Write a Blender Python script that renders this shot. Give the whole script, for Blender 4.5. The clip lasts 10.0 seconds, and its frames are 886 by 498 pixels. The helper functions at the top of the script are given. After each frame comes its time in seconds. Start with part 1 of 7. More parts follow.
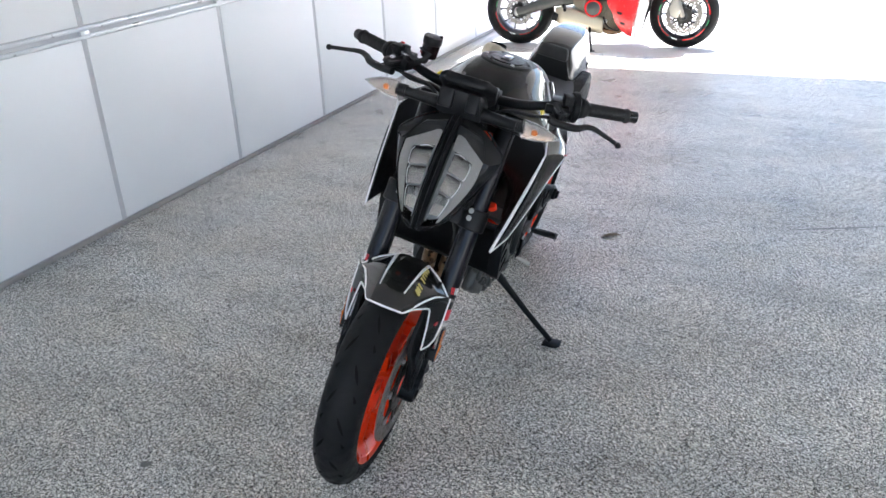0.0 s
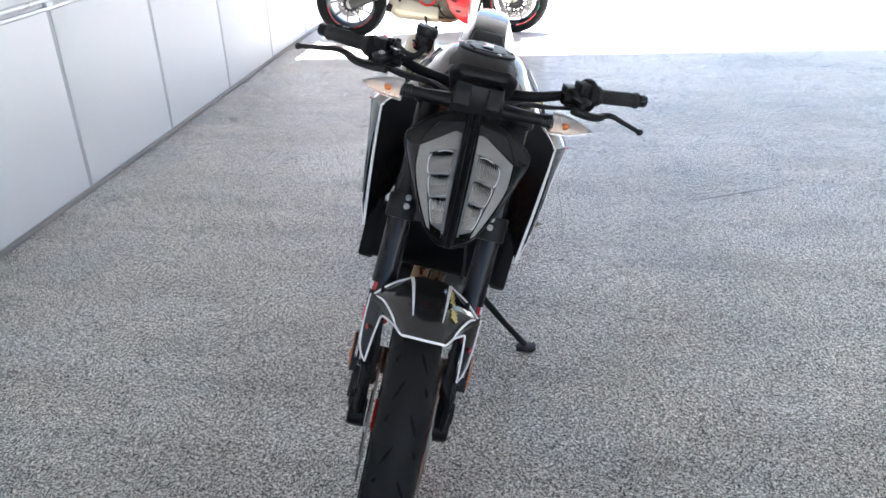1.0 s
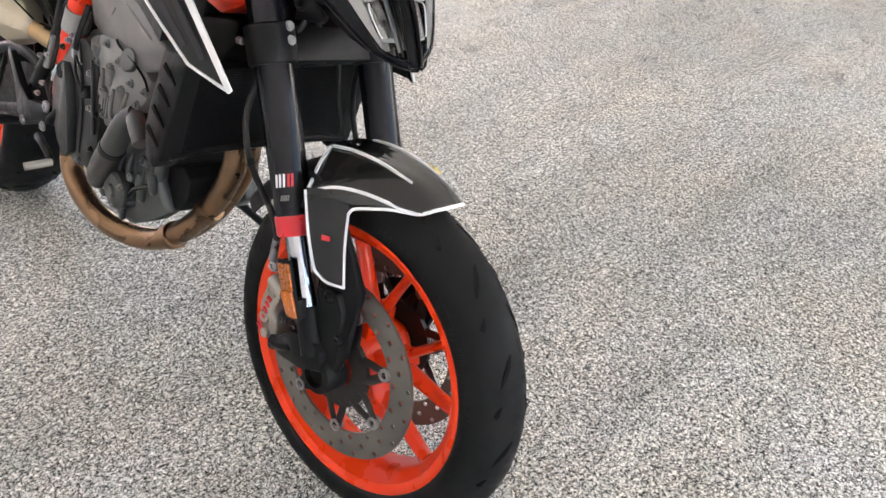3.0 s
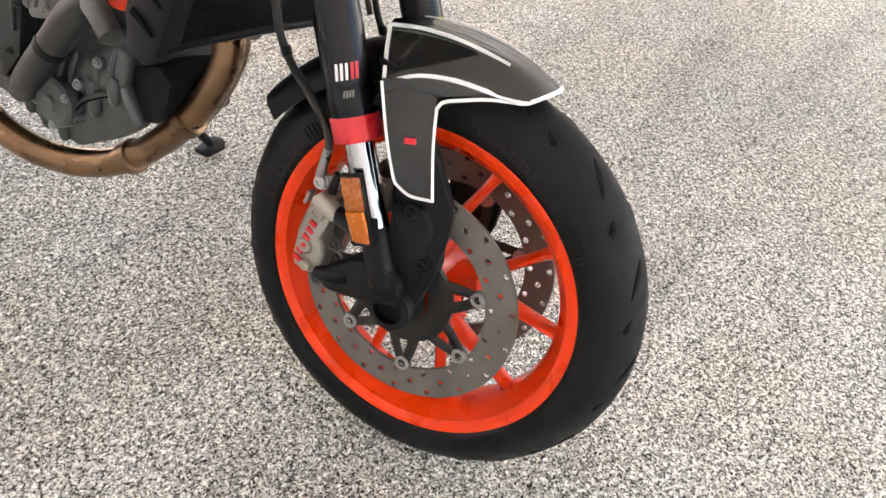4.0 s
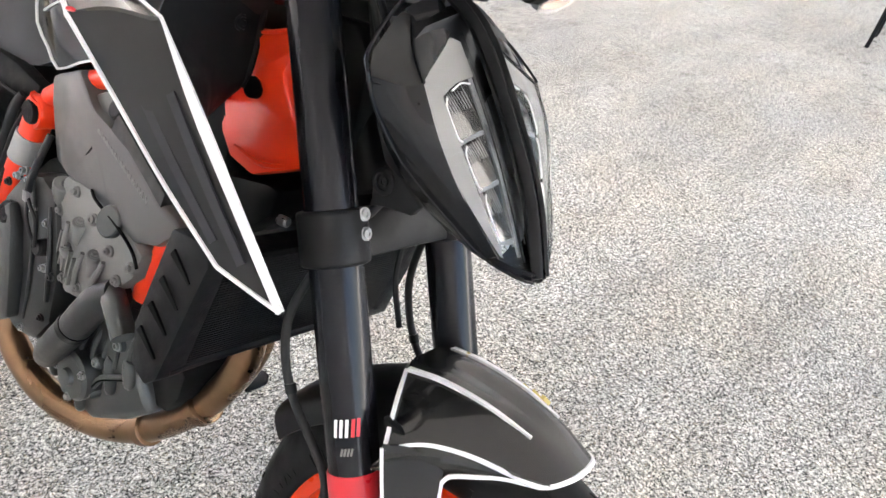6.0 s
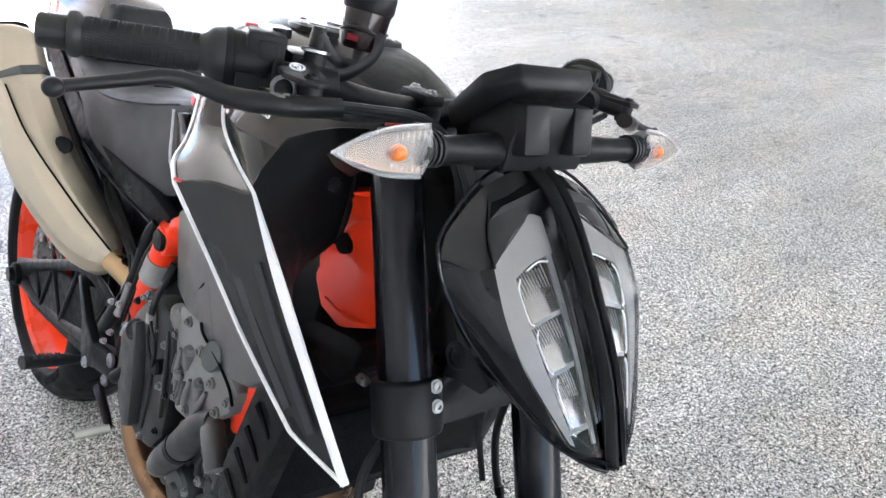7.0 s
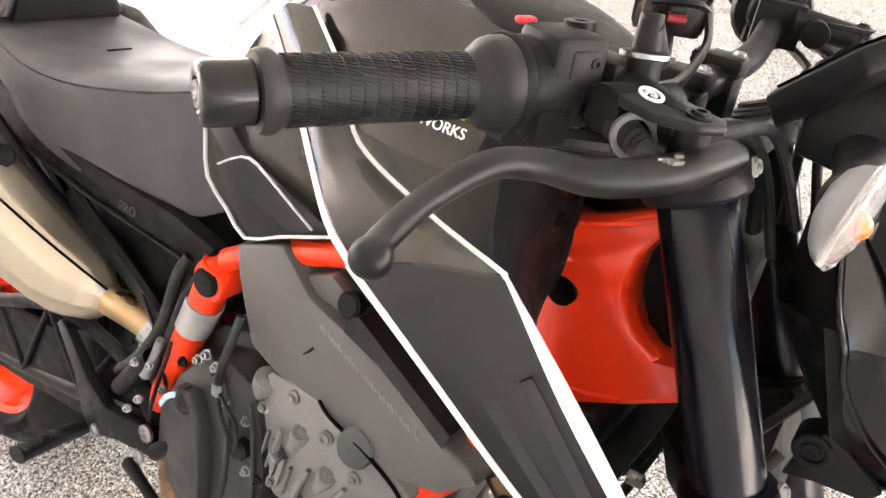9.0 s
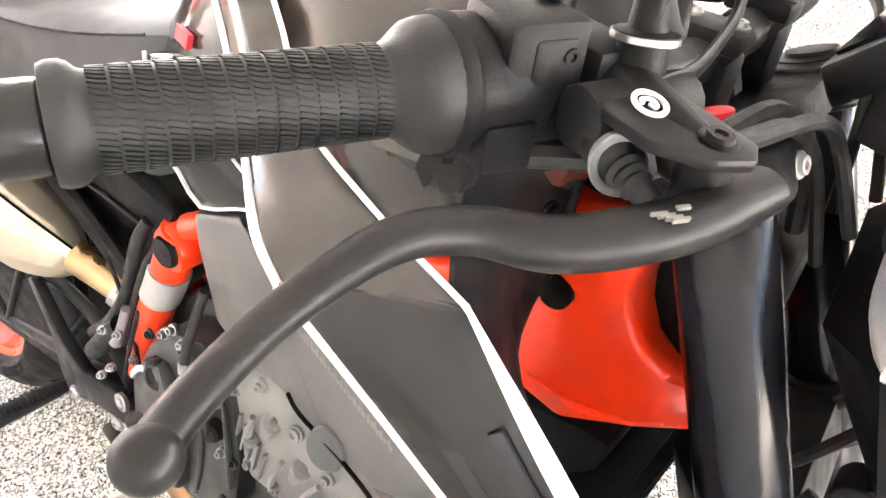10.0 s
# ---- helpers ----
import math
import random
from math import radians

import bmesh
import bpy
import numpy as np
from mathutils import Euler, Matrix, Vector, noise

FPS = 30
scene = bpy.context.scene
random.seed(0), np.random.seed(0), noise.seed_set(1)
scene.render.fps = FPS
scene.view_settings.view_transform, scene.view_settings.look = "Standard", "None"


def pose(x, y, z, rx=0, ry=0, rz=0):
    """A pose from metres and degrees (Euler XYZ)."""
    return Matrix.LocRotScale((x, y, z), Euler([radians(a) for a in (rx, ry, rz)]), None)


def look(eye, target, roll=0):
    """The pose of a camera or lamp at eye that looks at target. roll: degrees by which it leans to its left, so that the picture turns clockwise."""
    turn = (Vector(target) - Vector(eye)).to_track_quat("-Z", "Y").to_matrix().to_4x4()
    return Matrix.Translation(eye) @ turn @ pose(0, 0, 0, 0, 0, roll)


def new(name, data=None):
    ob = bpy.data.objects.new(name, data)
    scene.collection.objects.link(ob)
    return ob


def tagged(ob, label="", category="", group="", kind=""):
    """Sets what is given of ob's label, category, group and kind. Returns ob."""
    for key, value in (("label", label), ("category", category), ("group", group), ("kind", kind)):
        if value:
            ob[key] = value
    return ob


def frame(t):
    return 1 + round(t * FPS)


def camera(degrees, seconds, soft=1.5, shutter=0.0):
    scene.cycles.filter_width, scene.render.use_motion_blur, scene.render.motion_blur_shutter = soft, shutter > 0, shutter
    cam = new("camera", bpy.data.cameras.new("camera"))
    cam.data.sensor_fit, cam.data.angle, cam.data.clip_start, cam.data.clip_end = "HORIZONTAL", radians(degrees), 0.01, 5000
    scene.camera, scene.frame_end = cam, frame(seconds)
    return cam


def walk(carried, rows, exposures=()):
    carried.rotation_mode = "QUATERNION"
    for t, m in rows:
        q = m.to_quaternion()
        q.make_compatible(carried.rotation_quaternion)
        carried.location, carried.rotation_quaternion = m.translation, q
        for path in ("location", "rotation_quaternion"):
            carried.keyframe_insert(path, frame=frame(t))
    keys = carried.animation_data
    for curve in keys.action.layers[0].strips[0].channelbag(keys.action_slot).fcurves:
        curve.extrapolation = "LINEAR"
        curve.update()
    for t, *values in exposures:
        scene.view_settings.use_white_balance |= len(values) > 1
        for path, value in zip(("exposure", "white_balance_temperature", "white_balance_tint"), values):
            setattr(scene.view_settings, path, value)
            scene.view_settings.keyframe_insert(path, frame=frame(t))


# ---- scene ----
cam = camera(59.0, 10.0)
PATH = [
    (0, (0.83, 0.355, 1.547), (0.071, 1.983, 0.667), -2.0),
    (0.5, (0.541, 0.369, 1.519), (-0.008, 2.072, 0.627), -2.1),
    (1, (0.255, 0.435, 1.505), (-0.025, 2.195, 0.598), -1.9),
    (1.5, (-0.063, 0.534, 1.464), (0.038, 2.308, 0.544), -0.9),
    (2, (-0.303, 0.771, 1.354), (0.207, 2.448, 0.391), -0.2),
    (2.5, (-0.492, 0.984, 1.287), (0.393, 2.428, 0.222), 0.4),
    (3, (-0.669, 1.119, 1.207), (0.449, 2.279, 0.022), 1.5),
    (3.2, (-0.7, 1.2, 1.172), (0.461, 2.255, -0.07), 2.3),
    (4.3, (-0.786, 1.543, 1.058), (0.51, 2.201, -0.316), 8.2),
    (4.5, (-0.786, 1.568, 1.055), (0.508, 2.202, -0.332), 8.8),
    (5, (-0.765, 1.592, 1.046), (0.508, 2.226, -0.359), 8.9),
    (5.5, (-0.691, 1.595, 1.097), (0.615, 2.331, -0.227), 7.3),
    (5.6, (-0.669, 1.592, 1.121), (0.651, 2.368, -0.166), 7.3),
    (5.7, (-0.634, 1.584, 1.136), (0.69, 2.427, -0.104), 7.2),
    (5.8, (-0.606, 1.573, 1.162), (0.718, 2.487, -0.027), 6.9),
    (5.9, (-0.572, 1.56, 1.181), (0.736, 2.562, 0.048), 6.6),
    (6, (-0.552, 1.564, 1.205), (0.747, 2.628, 0.119), 6.5),
    (6.2, (-0.505, 1.568, 1.253), (0.724, 2.771, 0.232), 6.4),
    (7.3, (-0.454, 1.571, 1.314), (0.597, 2.959, 0.329), 1.9),
    (7.5, (-0.474, 1.608, 1.328), (0.595, 2.985, 0.346), 1.9),
    (8, (-0.554, 1.763, 1.349), (0.634, 3.038, 0.368), 1.6),
    (8.5, (-0.604, 1.895, 1.353), (0.679, 2.988, 0.277), 0.5),
    (9, (-0.493, 2.034, 1.288), (0.7, 3.037, 0.035), 0.5),
    (9.5, (-0.413, 2.101, 1.251), (0.632, 3.08, -0.145), -0.9),
    (10, (-0.363, 2.083, 1.265), (0.635, 3.043, -0.178), -2.2),
]
EXPOSURES = [(0.0, 3.05, 6000, 11), (1.5, 3.12, 5880, 11), (2.0, 3.27, 5750, 11), (2.5, 3.62, 5880, 11), (3.0, 3.78, 6850, 15), (3.3, 3.93, 7150, 17), (4.4, 4.02, 7250, 16), (5.6, 4.08, 7250, 16), (6.2, 4.2, 6450, 13), (7.3, 3.86, 6180, 12), (8.5, 3.93, 6350, 14), (9.0, 4.57, 7380, 19), (9.6, 5.14, 7400, 17), (10.0, 5.24, 7350, 17)]
walk(cam, [(t, look(eye, target, roll)) for t, eye, target, roll in PATH], EXPOSURES)

# ---- world, sun, exposure ----
SUN_UP, SUN_TURN = 74.0, 14.0          # the sun stands behind the open end of the garage
world = bpy.data.worlds.new("sky")
scene.world = world
world.use_nodes = True
sky = world.node_tree.nodes.new("ShaderNodeTexSky")
sky.sky_type, sky.sun_disc = "NISHITA", False
sky.sun_elevation, sky.sun_rotation = radians(SUN_UP), radians(-SUN_TURN)
sky.air_density, sky.dust_density, sky.ozone_density = 1.0, 1.5, 1.0
background = world.node_tree.nodes["Background"]
world.node_tree.links.new(sky.outputs[0], background.inputs[0])
background.inputs[1].default_value = 0.062
sun_data = bpy.data.lights.new("sun", "SUN")
sun_data.energy, sun_data.angle, sun_data.color = 4.9, radians(0.5), (1.0, 0.95, 0.88)
sun = new("sun", sun_data)
sun.matrix_world = look((0, 0, 0), (-math.sin(radians(SUN_TURN)) * -1 * math.cos(radians(SUN_UP)), -math.cos(radians(SUN_TURN)) * math.cos(radians(SUN_UP)), -math.sin(radians(SUN_UP))))


# ---- materials ----
def mat(name, color, rough=0.5, metal=0.0, tone=0.12, scale=40.0, bump=0.0, bump_scale=300.0, coat=0.0, spec=0.5, wear=0.0):
    """A painted, plastic or metal surface: colour with two scales of variation, roughness that varies, fine relief."""
    m = bpy.data.materials.new(name)
    m.use_nodes = True
    n, l = m.node_tree.nodes, m.node_tree.links
    b = n["Principled BSDF"]
    where = n.new("ShaderNodeTexCoord")
    big, small = n.new("ShaderNodeTexNoise"), n.new("ShaderNodeTexNoise")
    big.inputs["Scale"].default_value, big.inputs["Detail"].default_value = scale * 0.15, 3
    small.inputs["Scale"].default_value, small.inputs["Detail"].default_value = scale, 5
    for t in (big, small):
        l.new(where.outputs["Object"], t.inputs["Vector"])
    add = n.new("ShaderNodeMath"); add.operation = "ADD"
    l.new(big.outputs["Fac"], add.inputs[0]); l.new(small.outputs["Fac"], add.inputs[1])
    ramp = n.new("ShaderNodeMapRange")
    ramp.inputs["From Min"].default_value, ramp.inputs["From Max"].default_value = 0.6, 1.4
    ramp.inputs["To Min"].default_value, ramp.inputs["To Max"].default_value = 1 - tone, 1 + tone
    l.new(add.outputs[0], ramp.inputs["Value"])
    mul = n.new("ShaderNodeVectorMath"); mul.operation = "SCALE"
    mul.inputs[0].default_value = color
    l.new(ramp.outputs[0], mul.inputs["Scale"])
    l.new(mul.outputs[0], b.inputs["Base Color"])
    rr = n.new("ShaderNodeMapRange")
    rr.inputs["From Min"].default_value, rr.inputs["From Max"].default_value = 0.35, 0.7
    rr.inputs["To Min"].default_value, rr.inputs["To Max"].default_value = max(0.02, rough * (1 - 0.25 - wear)), min(1, rough * 1.2)
    l.new(small.outputs["Fac"], rr.inputs["Value"])
    l.new(rr.outputs[0], b.inputs["Roughness"])
    b.inputs["Metallic"].default_value, b.inputs["Coat Weight"].default_value = metal, coat
    b.inputs["Coat Roughness"].default_value, b.inputs["Specular IOR Level"].default_value = 0.06, spec
    if bump:
        grain = n.new("ShaderNodeTexNoise")
        grain.inputs["Scale"].default_value, grain.inputs["Detail"].default_value = bump_scale, 3
        l.new(where.outputs["Object"], grain.inputs["Vector"])
        rel = n.new("ShaderNodeBump")
        rel.inputs["Strength"].default_value, rel.inputs["Distance"].default_value = bump, 0.001
        l.new(grain.outputs["Fac"], rel.inputs["Height"])
        l.new(rel.outputs[0], b.inputs["Normal"])
    return m


def glass(name, color, rough=0.03, ior=1.45):
    m = mat(name, color, rough, tone=0.02)
    b = m.node_tree.nodes["Principled BSDF"]
    b.inputs["Transmission Weight"].default_value, b.inputs["IOR"].default_value = 1.0, ior
    return m


def flake_floor():
    """Epoxy floor strewn with grey, white, black and tan flakes under a clear coat, with faint stains."""
    m = bpy.data.materials.new("flake epoxy")
    m.use_nodes = True
    n, l = m.node_tree.nodes, m.node_tree.links
    b = n["Principled BSDF"]
    where = n.new("ShaderNodeTexCoord")
    warp = n.new("ShaderNodeTexNoise"); warp.inputs["Scale"].default_value = 420
    l.new(where.outputs["Object"], warp.inputs["Vector"])
    mix = n.new("ShaderNodeMixRGB"); mix.blend_type = "LINEAR_LIGHT"; mix.inputs[0].default_value = 0.004
    l.new(where.outputs["Object"], mix.inputs[1]); l.new(warp.outputs["Color"], mix.inputs[2])
    cells = n.new("ShaderNodeTexVoronoi"); cells.inputs["Scale"].default_value = FLAKE
    l.new(mix.outputs[0], cells.inputs["Vector"])
    sep = n.new("ShaderNodeSeparateColor")
    l.new(cells.outputs["Color"], sep.inputs[0])
    ramp = n.new("ShaderNodeValToRGB"); ramp.color_ramp.interpolation = "CONSTANT"
    e = ramp.color_ramp.elements
    e[0].position, e[0].color = 0.0, (0.022, 0.022, 0.024, 1)
    e[1].position, e[1].color = 0.21, (0.12, 0.118, 0.115, 1)
    for p, c in ((0.30, (0.33, 0.325, 0.32)), (0.42, (0.55, 0.545, 0.54)), (0.58, (0.96, 0.955, 0.94)), (0.93, (0.42, 0.37, 0.30))):
        x = e.new(p); x.color = (*c, 1)
    l.new(sep.outputs[0], ramp.inputs[0])
    dirt, patch_ = n.new("ShaderNodeTexNoise"), n.new("ShaderNodeTexNoise")
    dirt.inputs["Scale"].default_value, dirt.inputs["Detail"].default_value = 0.9, 7
    patch_.inputs["Scale"].default_value, patch_.inputs["Detail"].default_value = 7.0, 5
    for t in (dirt, patch_):
        l.new(where.outputs["Object"], t.inputs["Vector"])
    tone = n.new("ShaderNodeMapRange")
    tone.inputs["From Min"].default_value, tone.inputs["From Max"].default_value = 0.3, 0.62
    tone.inputs["To Min"].default_value, tone.inputs["To Max"].default_value = 0.68, 0.92
    l.new(dirt.outputs["Fac"], tone.inputs["Value"])
    sc = n.new("ShaderNodeVectorMath"); sc.operation = "SCALE"
    l.new(ramp.outputs[0], sc.inputs[0]); l.new(tone.outputs[0], sc.inputs["Scale"])
    smear_at = n.new("ShaderNodeMapping"); smear_at.inputs["Scale"].default_value, smear_at.inputs["Rotation"].default_value = (0.7, 3.2, 1.0), (0, 0, 0.5)
    l.new(where.outputs["Object"], smear_at.inputs["Vector"])
    smear = n.new("ShaderNodeTexNoise"); smear.inputs["Scale"].default_value, smear.inputs["Detail"].default_value, smear.inputs["Roughness"].default_value = 1.6, 8, 0.65
    l.new(smear_at.outputs[0], smear.inputs["Vector"])
    smear_tone = n.new("ShaderNodeMapRange")
    smear_tone.inputs["From Min"].default_value, smear_tone.inputs["From Max"].default_value = 0.36, 0.56
    smear_tone.inputs["To Min"].default_value, smear_tone.inputs["To Max"].default_value = 0.84, 1.03
    l.new(smear.outputs["Fac"], smear_tone.inputs["Value"])
    smeared = n.new("ShaderNodeVectorMath"); smeared.operation = "SCALE"
    l.new(sc.outputs[0], smeared.inputs[0]); l.new(smear_tone.outputs[0], smeared.inputs["Scale"])
    hue = n.new("ShaderNodeTexNoise"); hue.inputs["Scale"].default_value, hue.inputs["Detail"].default_value = 2.6, 4
    l.new(where.outputs["Object"], hue.inputs["Vector"])
    tint = n.new("ShaderNodeValToRGB")
    tint.color_ramp.elements[0].position, tint.color_ramp.elements[0].color = 0.35, (1.0, 0.972, 0.885, 1)
    tint.color_ramp.elements[1].position, tint.color_ramp.elements[1].color = 0.65, (0.975, 0.985, 0.955, 1)
    l.new(hue.outputs["Fac"], tint.inputs[0])
    toned = n.new("ShaderNodeVectorMath"); toned.operation = "MULTIPLY"
    l.new(smeared.outputs[0], toned.inputs[0]); l.new(tint.outputs[0], toned.inputs[1])
    clump = n.new("ShaderNodeTexNoise"); clump.inputs["Scale"].default_value, clump.inputs["Detail"].default_value = 105, 2
    l.new(where.outputs["Object"], clump.inputs["Vector"])
    clump_tone = n.new("ShaderNodeMapRange")
    clump_tone.inputs["From Min"].default_value, clump_tone.inputs["From Max"].default_value = 0.34, 0.66
    clump_tone.inputs["To Min"].default_value, clump_tone.inputs["To Max"].default_value = 0.62, 1.34
    l.new(clump.outputs["Fac"], clump_tone.inputs["Value"])
    strewn = n.new("ShaderNodeVectorMath"); strewn.operation = "SCALE"
    l.new(toned.outputs[0], strewn.inputs[0]); l.new(clump_tone.outputs[0], strewn.inputs["Scale"])
    l.new(strewn.outputs[0], b.inputs["Base Color"])
    rr = n.new("ShaderNodeMapRange")
    rr.inputs["From Min"].default_value, rr.inputs["From Max"].default_value = 0.3, 0.7
    rr.inputs["To Min"].default_value, rr.inputs["To Max"].default_value = 0.24, 0.42
    l.new(patch_.outputs["Fac"], rr.inputs["Value"])
    l.new(rr.outputs[0], b.inputs["Roughness"])
    b.inputs["Specular IOR Level"].default_value = 0.14
    rel = n.new("ShaderNodeBump"); rel.inputs["Strength"].default_value, rel.inputs["Distance"].default_value = 0.25, 0.0006
    l.new(sep.outputs[1], rel.inputs["Height"]); l.new(rel.outputs[0], b.inputs["Normal"])
    return m


FLAKE = 350.0
M_FLOOR = flake_floor()
M_CONCRETE = mat("pale concrete", (0.50, 0.49, 0.475), 0.85, tone=0.10, scale=9, bump=0.4, bump_scale=120)
M_PANEL = mat("white wall panel", (0.80, 0.81, 0.82), 0.45, tone=0.02, scale=3)
M_SEAM = mat("grey joint strip", (0.50, 0.51, 0.53), 0.5, tone=0.05, scale=12)
M_RAIL = mat("pale metal rail", (0.66, 0.68, 0.70), 0.35, 0.3, tone=0.05, scale=10)
M_SKIRT = mat("dusty skirting", (0.30, 0.29, 0.27), 0.8, tone=0.2, scale=12)
# Grey for the added south side, dark so that it reflects little light.
M_GREYWALL = mat("grey wall paint", (0.22, 0.22, 0.225), 0.7, tone=0.05, scale=4)
M_CEILING = mat("ceiling board", (0.74, 0.74, 0.73), 0.8, tone=0.03, scale=4)
M_GLOSS = mat("gloss black plastic", (0.007, 0.007, 0.008), 0.14, tone=0.2, scale=60, coat=0.12, spec=0.24)
M_CARBON = mat("smoked grey bodywork", (0.016, 0.0155, 0.015), 0.10, tone=0.2, scale=25, coat=0.12, spec=0.25)
M_SATIN = mat("satin black plastic", (0.0075, 0.0075, 0.008), 0.42, tone=0.25, scale=50, bump=0.25, bump_scale=900, spec=0.16)
M_MATTE = mat("matte black plastic", (0.0085, 0.0085, 0.009), 0.55, tone=0.2, scale=50, bump=0.35, bump_scale=1200, spec=0.12)
M_ANOD = mat("black fork tube", (0.008, 0.008, 0.010), 0.2, 0.0, tone=0.2, scale=30, spec=0.24)
M_RUBBER = mat("tyre rubber", (0.0085, 0.0085, 0.0090), 0.62, tone=0.35, scale=35, bump=0.3, bump_scale=500, spec=0.15)
# Near-black for the painted shade in grooves, slots and holes, and for seams.
M_GROOVE = mat("groove shade and seam black", (0.003, 0.003, 0.003), 0.95, spec=0.1)
M_GRIP = mat("grip rubber", (0.014, 0.014, 0.014), 0.6, tone=0.15, scale=80, bump=0.15, bump_scale=900, spec=0.35)
M_ORANGE = mat("orange paint", (0.86, 0.048, 0.004), 0.32, tone=0.07, scale=20, coat=0.12, spec=0.35)
M_FRAME = mat("orange frame paint", (0.95, 0.045, 0.006), 0.4, tone=0.08, scale=25, coat=0.2, bump=0.12, bump_scale=250)
M_ENGINE = mat("grey engine casting", (0.180, 0.178, 0.170), 0.5, 0.1, tone=0.2, scale=30, bump=0.35, bump_scale=350)
M_CASE = mat("dark engine cover", (0.068, 0.072, 0.069), 0.42, 0.45, tone=0.25, scale=30, bump=0.3, bump_scale=350)
# Lettering grey, set lighter than the airbox plastic below.
M_SCRIPT = mat("pale raised lettering", (0.15, 0.147, 0.140), 0.42, tone=0.2, scale=200)
M_COVER = mat("grey airbox plastic", (0.090, 0.088, 0.084), 0.40, tone=0.12, scale=25, bump=0.25, bump_scale=700)
M_SEAT = mat("seat vinyl", (0.052, 0.052, 0.057), 0.6, tone=0.06, scale=12, bump=0.25, bump_scale=700, spec=0.45)
M_STEEL = mat("brushed disc steel", (0.17, 0.158, 0.14), 0.45, 0.5, tone=0.12, scale=50, bump=0.15, bump_scale=600)
M_CHROME = mat("chrome", (0.46, 0.46, 0.47), 0.16, 1.0, tone=0.04)
M_BOLT = mat("zinc bolt", (0.38, 0.38, 0.38), 0.35, 1.0, tone=0.1, scale=200)
M_CALIPER = mat("titanium-grey caliper", (0.40, 0.38, 0.33), 0.42, 0.7, tone=0.1, scale=60, bump=0.15)
M_LINK = mat("bronzed link pipe", (0.42, 0.29, 0.155), 0.36, 0.85, tone=0.25, scale=20)
M_PIPE = mat("heat-tinted exhaust steel", (0.20, 0.122, 0.070), 0.30, 0.92, tone=0.50, scale=14)
M_MUFFLER = mat("champagne exhaust shell", (0.50, 0.44, 0.335), 0.40, 0.80, tone=0.08, scale=15, bump=0.1)
M_WHITE = mat("white decal", (0.74, 0.74, 0.74), 0.35, tone=0.02)
M_RED = mat("red detail", (0.62, 0.02, 0.03), 0.35, tone=0.06)
M_FLUID = mat("dark red fluid", (0.16, 0.006, 0.01), 0.3, tone=0.06)
M_YELLOW = mat("gold decal", (0.52, 0.42, 0.12), 0.4, tone=0.05)
M_LEMON = mat("yellow decal", (0.75, 0.62, 0.02), 0.4, tone=0.05)
M_AMBER = mat("amber reflector", (0.62, 0.15, 0.005), 0.25, tone=0.15, scale=180, coat=0.6, bump=0.5, bump_scale=600)
# Darker copy of the amber: the upper half's shade is put into its colour.
M_AMBER_DARK = mat("shaded amber prism", (0.40, 0.10, 0.006), 0.3, tone=0.2, scale=220, coat=0.6, bump=0.7, bump_scale=700)
M_BULB = mat("amber bulb", (0.62, 0.155, 0.02), 0.35, tone=0.15)
# Pale colour that paints the shine of the lamp's chrome lines.
M_BRIGHT = mat("pale chrome-shine outline", (0.80, 0.80, 0.79), 0.3, tone=0.05)
M_DRL = mat("frosted light guide", (0.25, 0.242, 0.23), 0.5, tone=0.05, spec=0.3)
M_GLASS = glass("clear lamp lens", (0.98, 0.98, 0.98), 0.02, 1.12)
M_SHELL = mat("grey lamp shell", (0.20, 0.205, 0.21), 0.36, tone=0.08, scale=30)
M_SILVER = mat("silvered reflector", (0.36, 0.355, 0.345), 0.20, 0.95, tone=0.08, scale=60, bump=0.10, bump_scale=400)
M_BAND = mat("grey taped band", (0.33, 0.33, 0.32), 0.5, tone=0.12, scale=60, bump=0.15, bump_scale=500)
M_SIGNAL = glass("ribbed clear plastic", (0.90, 0.88, 0.86), 0.05, 1.06)
M_SIGNAL.node_tree.nodes["Principled BSDF"].inputs["Transmission Weight"].default_value = 0.84
M_SIGNAL.node_tree.nodes["Principled BSDF"].inputs["Coat Weight"].default_value = 0.4
M_BOWL = mat("tan mirrored lamp bowl", (0.34, 0.255, 0.19), 0.22, 0.85, tone=0.12, scale=160, bump=0.25, bump_scale=200)
M_TANK = mat("smoked brown-black tank paint", (0.036, 0.032, 0.028), 0.15, tone=0.2, scale=25, spec=0.5, coat=0.15)
M_LEVER = mat("satin black lever", (0.010, 0.010, 0.0105), 0.40, tone=0.15, scale=40, bump=0.05, bump_scale=700, spec=0.22)
M_DECAL = mat("dark blue-grey decal", (0.0300, 0.0290, 0.0320), 0.11, tone=0.2, scale=30, coat=0.12, spec=0.25)
M_BAREND = mat("glossy black bar end", (0.008, 0.008, 0.008), 0.26, tone=0.15, scale=40, bump=0.04, bump_scale=500, spec=0.4)
M_GREYMARK = mat("pale grey print", (0.17, 0.165, 0.15), 0.5, tone=0.1)
M_SMOKE = mat("smoked reservoir", (0.010, 0.0055, 0.0055), 0.2, tone=0.3, scale=60, spec=0.35)
M_CLUTCH = mat("dark clutch casting", (0.030, 0.031, 0.030), 0.42, 0.25, tone=0.25, scale=30, bump=0.3, bump_scale=350)
M_STICKER = mat("pale blue sticker", (0.34, 0.50, 0.54), 0.4, tone=0.3, scale=90)
M_MESH = mat("radiator mesh", (0.012, 0.012, 0.012), 0.55, 0.3, tone=0.2)
M_LEAF = mat("dry leaf", (0.16, 0.13, 0.09), 0.8, tone=0.3, scale=90)
